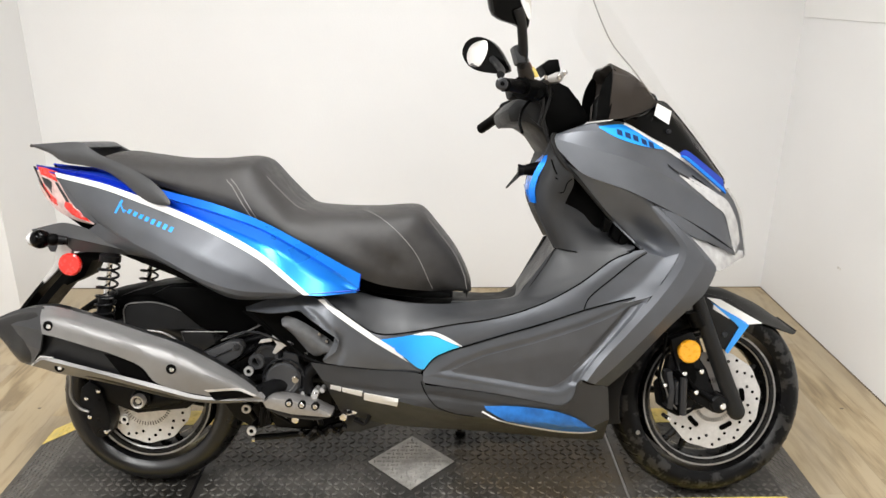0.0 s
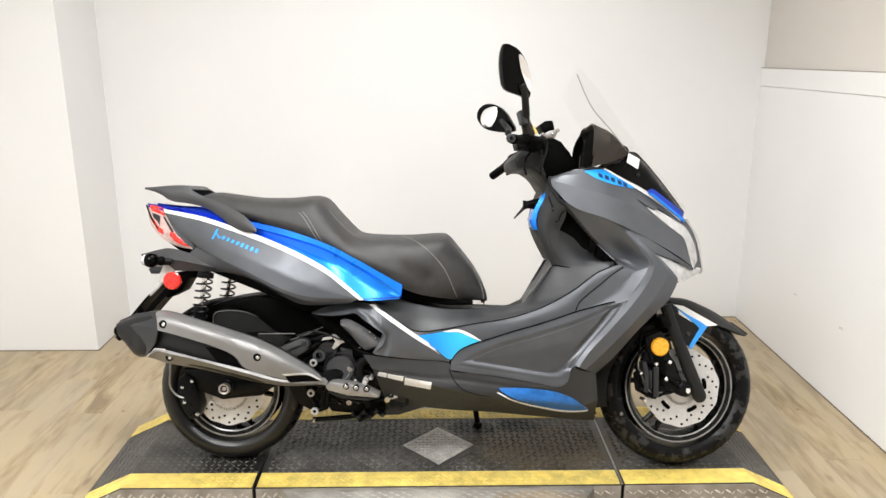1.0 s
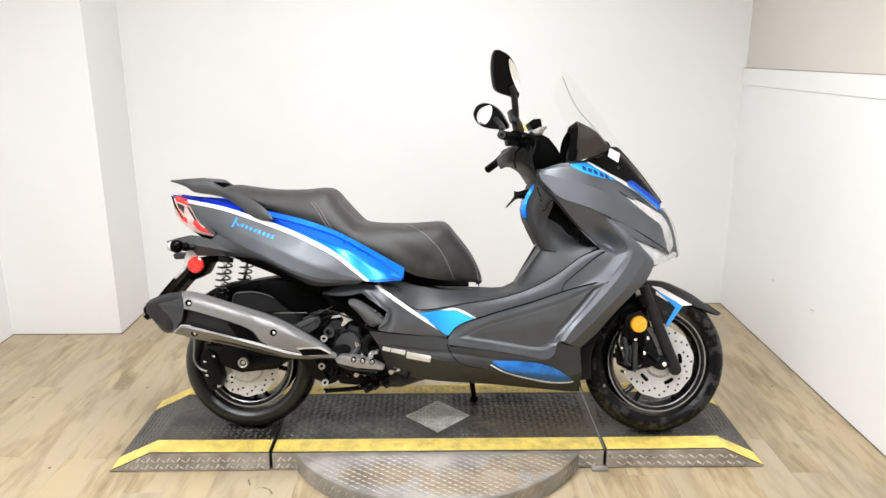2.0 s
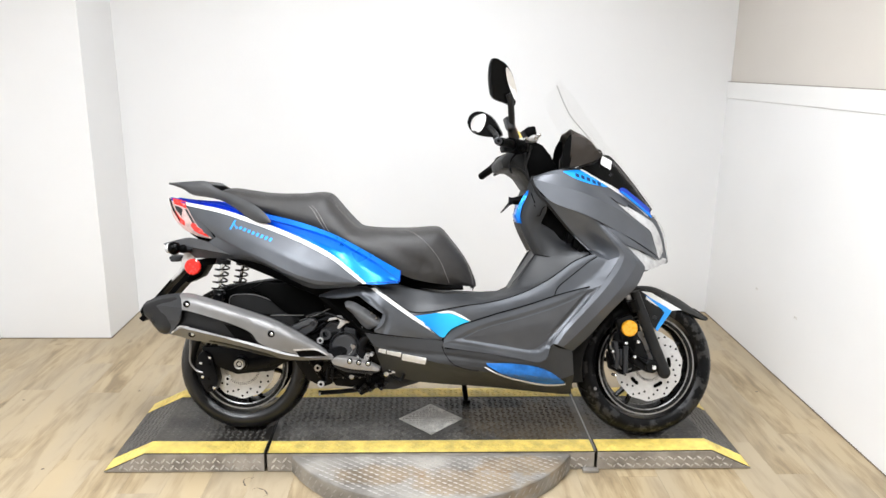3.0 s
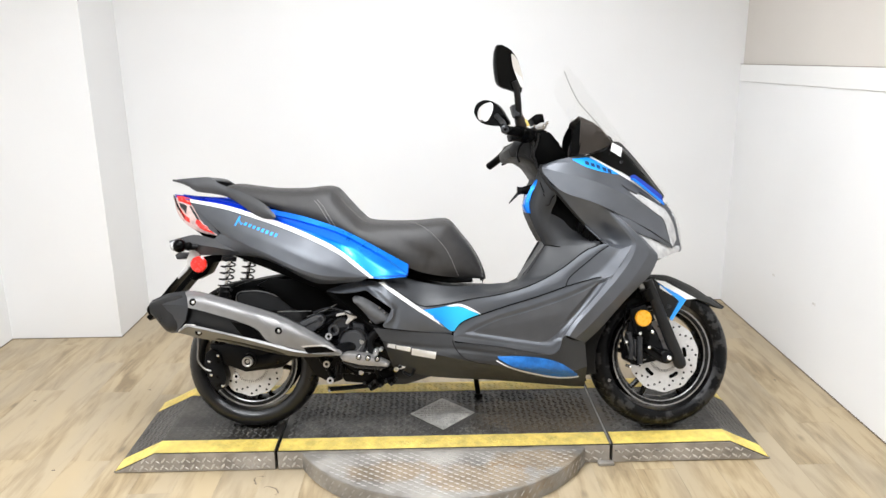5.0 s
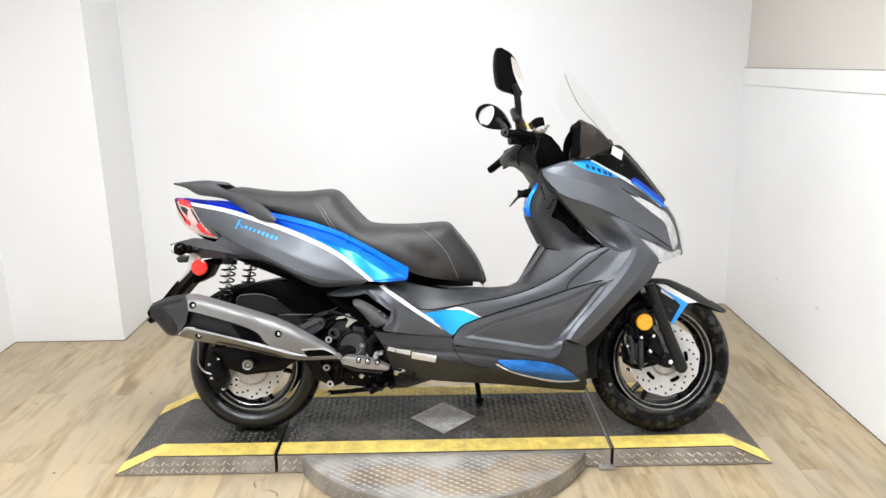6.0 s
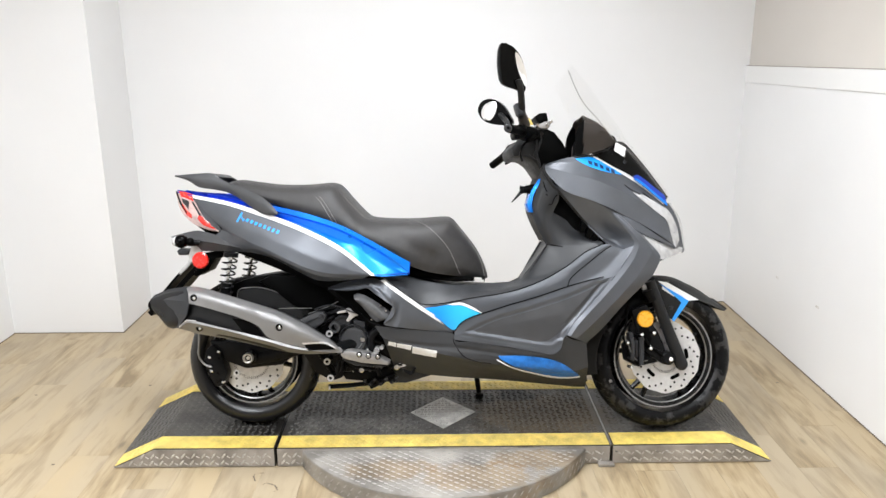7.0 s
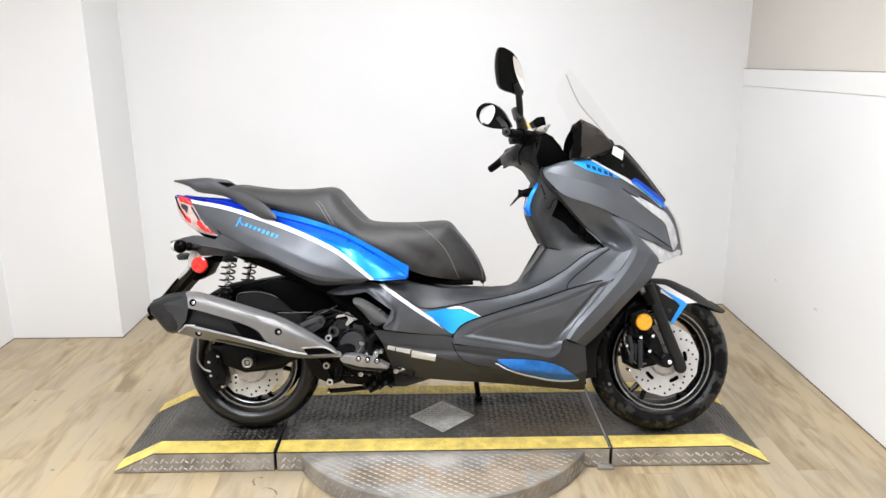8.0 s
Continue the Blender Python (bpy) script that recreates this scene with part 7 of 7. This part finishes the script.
GUARD_TOP = [(0.737, 0.000, 0.585), (0.810, 0.000, 0.583), (0.879, 0.000, 0.556), (0.925, 0.000, 0.534), (0.966, 0.000, 0.507), (1.047, 0.000, 0.452)]
fend = steered("front_mudguard", shell(sheet([GUARD_EDGE, GUARD_MID, GUARD_TOP, flip(GUARD_MID), flip(GUARD_EDGE)], 24, 4), 0.005), FENDER, "black front mudguard with white and blue graphics")
for s in (1, -1):
    steered("mudguard_side", slab(xz((0.717, -0.085, 0.582), (0.792, -0.085, 0.564), (0.894, -0.085, 0.495), (0.847, -0.085, 0.487), (0.796, -0.085, 0.417), (0.769, -0.085, 0.435), (0.725, -0.085, 0.509)), -0.09 * s, -0.083 * s, 0.002), INNER, "dark grey mudguard side plate", fend)
    steered("white_graphic", slab(xz((0.730, -0.090, 0.569), (0.768, -0.090, 0.563), (0.892, -0.090, 0.496), (0.838, -0.090, 0.492)), -0.0925 * s, -0.0905 * s, 0), WHITE, "white graphic", fend)
    steered("blue_graphic", slab(xz((0.741, -0.090, 0.556), (0.827, -0.090, 0.509), (0.852, -0.090, 0.492), (0.794, -0.090, 0.414), (0.785, -0.090, 0.422), (0.823, -0.090, 0.486), (0.812, -0.090, 0.498)), -0.0945 * s, -0.0928 * s, 0), SKYBLUE, "light blue graphic", fend)
    leg_line = [(0.695, -0.105, 0.568), (0.749, -0.105, 0.426)] + [(0.818, -0.105, 0.256)]
    fork = steered("fork_leg", tube(leg_line if s > 0 else flip(leg_line), (0.0185, 0.0235), 18), INNER, "black fork leg", angle=50)
    steered("fork_end", blob(tuple(leg_line[-1]) if s > 0 else flip(leg_line)[-1], (0.0232, 0.0232, 0.0235), 16), INNER, "", fork)
steered("mudguard_bolt", disc((0.783, -0.090, 0.467), 0.008, -0.096, -0.085, 14, 0.002), CAP, "small grey bolt", fend)
steered("mudguard_label", slab(xz((0.750, -0.090, 0.550), (0.798, -0.090, 0.524), (0.796, -0.090, 0.509), (0.748, -0.090, 0.537)), -0.0935, -0.0905, 0), SIGN, "small pale label bar", fend)
steered("tyre_mark", disc((0.560, -0.058, 0.190), 0.006, -0.0595, -0.04, 14, 0.001), LIP, "small pale paint dot on the tyre")
steered("axle_bolt", disc((0.766, -0.130, 0.279), 0.009, -0.135, -0.10, 16, 0.002), CHROME, "bright axle bolt")
steered("axle_boss", disc((0.761, -0.120, 0.282), 0.026, -0.125, -0.05, 20, 0.005), ENGINE, "black axle boss")
steered("caliper_bracket", slab(xz((0.671, -0.110, 0.316), (0.693, -0.110, 0.328), (0.759, -0.110, 0.298), (0.772, -0.110, 0.268), (0.750, -0.110, 0.256), (0.693, -0.110, 0.290)), -0.115, -0.085, 0.004), ENGINE, "black caliper bracket")
steered("caliper_carrier", slab(xz((0.627, -0.090, 0.411), (0.701, -0.090, 0.423), (0.736, -0.090, 0.372), (0.758, -0.090, 0.316), (0.767, -0.090, 0.278), (0.723, -0.090, 0.262), (0.679, -0.090, 0.254), (0.640, -0.090, 0.250), (0.609, -0.090, 0.293), (0.613, -0.090, 0.352)), -0.095, -0.070, 0.006), ENGINE, "black caliper carrier")
steered("carrier_web", slab(xz((0.649, -0.100, 0.395), (0.688, -0.100, 0.399), (0.701, -0.100, 0.352), (0.688, -0.100, 0.327), (0.658, -0.100, 0.340)), -0.112, -0.09, 0.004), BLACK, "black carrier web")
caliper = steered("front_caliper", slab(xz((0.602, -0.110, 0.329), (0.632, -0.110, 0.358), (0.663, -0.110, 0.354), (0.671, -0.110, 0.269), (0.649, -0.110, 0.249), (0.610, -0.110, 0.270)), -0.12, -0.045, 0.007), ENGINE, "black front brake caliper")
steered("caliper_body", slab(xz((0.639, -0.120, 0.372), (0.665, -0.120, 0.363), (0.661, -0.120, 0.265), (0.637, -0.120, 0.259)), -0.14, -0.05, 0.005), BLACK, "black caliper body", caliper)
steered("wheel_sensor", tube([(0.768, -0.120, 0.269), (0.722, -0.120, 0.302), (0.689, -0.120, 0.329), (0.667, -0.120, 0.355)], 0.005, 8, 10), BLACK, "black wheel sensor lead")
steered("fork_bracket", slab(xz((0.624, -0.110, 0.459), (0.682, -0.110, 0.480), (0.715, -0.110, 0.437), (0.704, -0.110, 0.374), (0.650, -0.110, 0.362)), -0.11, -0.08, 0.004), ENGINE, "black reflector bracket")
for rib in (xz((0.603, -0.130, 0.377), (0.618, -0.130, 0.381), (0.629, -0.130, 0.331), (0.625, -0.130, 0.273), (0.607, -0.130, 0.282), (0.614, -0.130, 0.327)), xz((0.629, -0.130, 0.348), (0.640, -0.130, 0.352), (0.642, -0.130, 0.289), (0.631, -0.130, 0.285))):
    steered("caliper_rib", slab(rib, -0.135, -0.10, 0.003), CAP, "dark grey caliper rib", caliper)
steered("slide_pin", tube([(0.649, -0.140, 0.363), (0.649, -0.140, 0.262)], 0.0095, 12), CAP, "dark slide pin boot", caliper)
steered("fork_collar", tube([(0.692, -0.098, 0.538), (0.711, -0.098, 0.498)], 0.0255, 16), ENGINE, "black fork collar")
steered("hose_clip", slab(xz((0.662, -0.100, 0.553), (0.680, -0.100, 0.557), (0.689, -0.100, 0.538), (0.669, -0.100, 0.534)), -0.105, -0.09, 0.002), ALLOY, "bright hose clip")
steered("sensor_wire", tube([(0.595, -0.130, 0.427), (0.588, -0.130, 0.378), (0.603, -0.130, 0.336), (0.616, -0.130, 0.302), (0.642, -0.130, 0.273), (0.676, -0.130, 0.276)], 0.0022, 6, 20), LIP, "thin grey sensor wire")
for q in ((0.599, -0.140, 0.343), (0.651, -0.140, 0.372), (0.612, -0.140, 0.252)):
    steered("bolt", disc(q, 0.0055, -0.142, -0.1, 12, 0.0015), CHROME, "bright bolt", caliper)
for q in ((0.651, -0.130, 0.373), (0.698, -0.130, 0.378), (0.685, -0.130, 0.322)):
    steered("bolt", disc(q, 0.0065, -0.145, -0.1, 12, 0.002), CHROME, "bright bolt", caliper)
steered("brake_hose", tube([(0.603, -0.130, 0.482), (0.595, -0.130, 0.419), (0.586, -0.130, 0.357), (0.616, -0.130, 0.284), (0.663, -0.130, 0.262), (0.696, -0.130, 0.293)], 0.004, 8, 20), BLACK, "black brake hose")
steered("front_reflector", disc((0.672, -0.120, 0.428), 0.031, -0.128, -0.11, 28, 0.004), ORANGE, "round orange side reflector")
part("wheel_liner", spin([(0.285, -0.09), (0.305, -0.06), (0.31, 0), (0.305, 0.06), (0.285, 0.09), (0.28, 0.09), (0.30, 0), (0.28, -0.09)], (0.752, 0, 0.272), 24, 140, 196), INNER, scooter, "dark grey front wheel liner")
for s in (1, -1):
    part("liner_cheek", spin([(0.236, -0.088 * s), (0.24, -0.092 * s), (0.306, -0.075 * s), (0.30, -0.07 * s)], (0.752, 0, 0.272), 18, 146, 192), INNER, scooter, "dark grey front wheel liner")
steered("steering_stem", tube([(PIVOT[0] - 0.17, 0, 0.585), (PIVOT[0] - 0.37, 0, 0.985)], 0.03, 14), ENGINE, "black steering stem")
steered("fork_yoke", brick(0.52, 0.62, -0.12, 0.12, 0.56, 0.60, 0.01), ENGINE, "black fork yoke")

# handlebar
bar_cover = steered("handlebar_cover", slab([(0.258, 1.130), (0.275, 1.149), (0.310, 1.141), (0.344, 1.125), (0.372, 1.091), (0.392, 1.060), (0.404, 1.036), (0.359, 1.017), (0.315, 0.999), (0.298, 0.953), (0.283, 0.999), (0.266, 1.062)], -0.07, 0.07, 0.014), BLACK, "black handlebar cover")
G1 = [(0.300, -0.050, 1.114), (0.224, -0.150, 1.105), (0.173, -0.220, 1.101)]
G2 = [(0.190, -0.210, 1.101), (0.145, -0.300, 1.092), (0.113, -0.360, 1.085)]
steered("handlebar", tube(G1, 0.014, 12, 8), INNER, "dark handlebar", bar_cover)
steered("grip", tube(G2, 0.0155, 14, 8), BLACK, "black rubber grip", bar_cover)
steered("switch_housing", tube([(0.238, -0.150, 1.102), (0.181, -0.220, 1.100)], 0.026, 14), BLACK, "black switch housing", bar_cover)
steered("handlebar", tube([(0.325, 0.050, 1.082), (0.280, 0.150, 1.088), (0.225, 0.220, 1.090)], 0.014, 12, 8), DARK, "dark handlebar", bar_cover)
steered("grip", tube([(0.225, 0.200, 1.090), (0.208, 0.280, 1.069), (0.178, 0.340, 1.045)], (0.0165, 0.0155), 14, 8), BLACK, "black rubber grip", bar_cover)
steered("switch_housing", tube([(0.266, 0.140, 1.102), (0.228, 0.200, 1.087)], 0.026, 14), BLACK, "black switch housing", bar_cover)
steered("cowl", slab(xz((0.169, -0.100, 1.059), (0.199, -0.100, 1.092), (0.256, -0.100, 1.085), (0.279, -0.100, 1.012), (0.292, -0.100, 0.956), (0.258, -0.100, 1.006), (0.224, -0.100, 1.028), (0.178, -0.100, 1.025)), -0.11, 0.09, 0.012), INNER, "dark grey handlebar cowl", bar_cover)
steered("brake_lever", tube([(0.226, -0.150, 1.085), (0.186, -0.220, 1.046), (0.166, -0.280, 1.010), (0.165, -0.315, 0.985)], 0.0036, 8, 12), BLACK, "black brake lever", bar_cover)
steered("brake_lever", tube([(0.278, 0.140, 1.075), (0.240, 0.240, 1.053), (0.228, 0.300, 1.048)], 0.005, 8, 12), BLACK, "black brake lever", bar_cover)
steered("fluid_reservoir", slab(xz((0.245, -0.120, 1.164), (0.262, -0.120, 1.177), (0.289, -0.120, 1.180), (0.296, -0.120, 1.149), (0.262, -0.120, 1.136)), -0.16, -0.09, 0.005), BLACK, "black brake fluid reservoir", bar_cover)
steered("lever_clamp", slab(xz((0.253, -0.140, 1.132), (0.282, -0.140, 1.149), (0.307, -0.140, 1.146), (0.299, -0.140, 1.125), (0.268, -0.140, 1.120)), -0.16, -0.12, 0.004), ALLOY, "bright lever clamp", bar_cover)
steered("switch_cluster", slab([(0.158, 1.103), (0.197, 1.114), (0.230, 1.106), (0.246, 1.086), (0.230, 1.074), (0.197, 1.082), (0.164, 1.079)], -0.2, -0.13, 0.006), BLACK, "black switch cluster", bar_cover)
for q in [(0.172, -0.200, 1.090), (0.197, -0.200, 1.093)]:
    steered("switch_button", disc(q, 0.006, -0.206, -0.19, 10, 0.002), CAP, "dark grey switch button", bar_cover)
steered("yellow_tag", slab([(0.214, 1.152), (0.224, 1.157), (0.237, 1.134), (0.224, 1.130)], -0.172, -0.168, 0.0005), YELLOW, "small yellow tag", bar_cover)


BAR_END = (0.105, -0.370, 1.085)
steered("bar_end", disc(BAR_END, 0.014, -0.378, -0.365, 20, 0.004), CAP, "dark bar end weight", bar_cover)
steered("bar_end_bolt", disc(BAR_END, 0.005, -0.3805, -0.37, 12, 0.002), BLACK, "black bar end bolt", bar_cover)
for q in ((0.253, -0.165, 1.132), (0.289, -0.165, 1.133), (0.303, -0.165, 1.145)):
    steered("clamp_bolt", disc(q, 0.006, -0.172, -0.14, 10, 0.002), CHROME, "bright clamp bolt", bar_cover)
steered("brake_cable", tube([(0.270, -0.130, 1.138), (0.276, -0.130, 1.091), (0.259, -0.130, 1.029), (0.272, -0.130, 0.978)], 0.004, 8, 14), INNER, "black brake cable", bar_cover)
steered("brake_cable", tube([(0.251, -0.130, 1.117), (0.259, -0.130, 1.070), (0.247, -0.130, 1.019)], 0.004, 8, 14), INNER, "black brake cable", bar_cover)


def loop(pts, n=32):
    """A smooth closed outline of (x, z) through pts."""
    p = [(x, 0, z) for x, z in pts]
    ring = spline(p[-2:] + p + p[:3], 4 * n)
    i0 = min(range(len(ring)), key=lambda i: (ring[i] - Vector(p[0])).length if i < 2 * n else 9)
    i1 = min(range(len(ring)), key=lambda i: (ring[i] - Vector(p[0])).length if i > 2 * n else 9)
    return [(ring[i0 + round((i1 - i0) * k / n)].x, ring[i0 + round((i1 - i0) * k / n)].z) for k in range(n)]


def dome(outline, depth, flat=0.006, rings=7):
    """A rounded shell behind a closed outline, its mouth at y = 0."""
    bm = bmesh.new()
    cx, cz = sum(p[0] for p in outline) / len(outline), sum(p[1] for p in outline) / len(outline)
    rows_ = [[(1.0, -flat)]] + [[(math.cos(a) ** 0.55, depth * math.sin(a))] for a in (k * math.pi / 2 / rings for k in range(rings))]
    made = [[bm.verts.new((cx + (x - cx) * k, y, cz + (z - cz) * k)) for x, z in outline] for ((k, y),) in rows_]
    for a, b in zip(made, made[1:]):
        for i in range(len(a)):
            bm.faces.new((a[i], a[(i + 1) % len(a)], b[(i + 1) % len(b)], b[i]))
    bm.faces.new(made[0][::-1])
    bm.faces.new(made[-1])
    return bm


def mirror(stalk, outline, glass, w, depth, tilt, label):
    """A mirror head facing sideways at y = w, turned about its upright by tilt, with its stalk."""
    cx, cz = sum(p[0] for p in outline) / len(outline), sum(p[1] for p in outline) / len(outline)
    k = math.cos(radians(tilt))
    place = Matrix.Translation((cx, w, cz)) @ Matrix.Rotation(radians(10), 4, "X") @ Matrix.Rotation(radians(tilt), 4, "Z")
    shape = lambda pts: loop([((x - cx) / k, z - cz) for x, z in pts])
    head_bm = dome(shape(outline), depth)
    bmesh.ops.transform(head_bm, matrix=place, verts=head_bm.verts)
    head = steered("mirror", head_bm, GLOSS, label, angle=50)
    gbm = slab(shape(glass), -0.010, -0.0055, 0.001)
    bmesh.ops.transform(gbm, matrix=place, verts=gbm.verts)
    steered("mirror_glass", gbm, MIRROR, "mirror glass", head)
    steered("mirror_stalk", tube(stalk, (0.012, 0.011), 14, 10), INNER, "black mirror stalk", head)
    return head


right_mirror = mirror([(0.178, -0.240, 1.147), (0.174, -0.270, 1.169), (0.163, -0.312, 1.198), (0.150, -0.350, 1.232), (0.142, -0.356, 1.250)],
       [(0.079, 1.363), (0.104, 1.360), (0.129, 1.347), (0.155, 1.312), (0.170, 1.265), (0.172, 1.231), (0.164, 1.208), (0.139, 1.216), (0.092, 1.230), (0.079, 1.263), (0.073, 1.316)],
       [(0.125, 1.338), (0.146, 1.321), (0.161, 1.291), (0.170, 1.260), (0.169, 1.227), (0.151, 1.253), (0.132, 1.295)], -.36, 0.04, 24, "gloss black rear-view mirror")
steered("stalk_base", tube([(0.179, -0.245, 1.158), (0.187, -0.225, 1.142), (0.199, -0.200, 1.127)], (0.015, 0.02), 12, 8), HOOD, "brownish mirror mount", right_mirror)
steered("kill_switch", slab([(0.183, 1.158), (0.207, 1.163), (0.214, 1.147), (0.189, 1.140)], -0.205, -0.17, 0.003), REDPLASTIC, "dull red stop switch", bar_cover)
steered("stalk_knuckle", slab([(0.148, 1.186), (0.168, 1.191), (0.180, 1.148), (0.160, 1.145)], -0.28, -0.235, 0.005), DARK, "dark grey mirror knuckle", right_mirror)
mirror([(0.212, 0.200, 1.192), (0.224, 0.250, 1.213), (0.221, 0.310, 1.242), (0.212, 0.340, 1.262)],
       [(0.130, 1.276), (0.138, 1.313), (0.162, 1.330), (0.192, 1.328), (0.224, 1.305), (0.251, 1.261), (0.263, 1.227), (0.211, 1.222), (0.157, 1.236)],
       [(0.145, 1.269), (0.152, 1.299), (0.172, 1.316), (0.197, 1.321), (0.204, 1.299), (0.196, 1.265), (0.179, 1.241), (0.155, 1.243)], .36, 0.045, -38, "gloss black rear-view mirror")

# dried spill on the floor
for pts in ([(-0.68, 1.643), (-0.692, 1.669), (-0.692, 1.688), (-0.679, 1.695), (-0.659, 1.695)], [(-0.65, 1.618), (-0.64, 1.628), (-0.623, 1.624), (-0.602, 1.61), (-0.591, 1.585), (-0.604, 1.571)]):
    bm = bmesh.new()
    line = spline([(x, y, 0.0) for x, y in pts], 24)
    rows_ = [[bm.verts.new((p.x + 0.0035 * math.sin(i * 1.7) * 0.4 + o, p.y + o * 0.6, 0.0009)) for o in (-0.0022 - 0.001 * math.sin(i * 0.9), 0.0022)] for i, p in enumerate(line)]
    for a, b in zip(rows_, rows_[1:]):
        bm.faces.new((a[0], a[1], b[1], b[0]))
    part("spill_mark", bm, SPILL, floor, "dark dried spill line")

for x, y in [(-1.464, 1.769), (-1.344, 2.443), (-1.824, 2.353), (1.548, 2.413)]:
    speck = part("floor_speck", disc((0, 0, 0), 0.005, -0.0008, 0.0, 9), SPILL, floor, "small dark speck", smooth=False)
    speck.data.transform(Matrix.Translation((x, y, 0.0003)) @ Matrix.Rotation(radians(90), 4, "X") @ Matrix.Scale(1.4, 4, Vector((1, 0, 0))))

# ---- floor boards, last ----
PW, PL = 0.152, 0.914
board_bm = brick(0, PW - 0.0007, 0, PL - 0.0007, -0.006, 0.0, 0)
board = bpy.data.meshes.new("plank")
board_bm.to_mesh(board)
board_bm.free()
board.materials.append(PLANK)
x = LEFT - 0.02
while x < RIGHT:
    y = FRONT - rng.random() * PL
    while y < BACK:
        y0, y1 = max(y, FRONT), min(y + PL, BACK)
        if y1 - y0 > 0.01:
            ob = new("plank", board)
            ob.parent = floor
            ob.location = (x, y0, 0)
            ob.scale = (min(1.0, (RIGHT + 0.02 - x) / PW), (y1 - y0) / PL, 1)
        y += PL
    x += PW
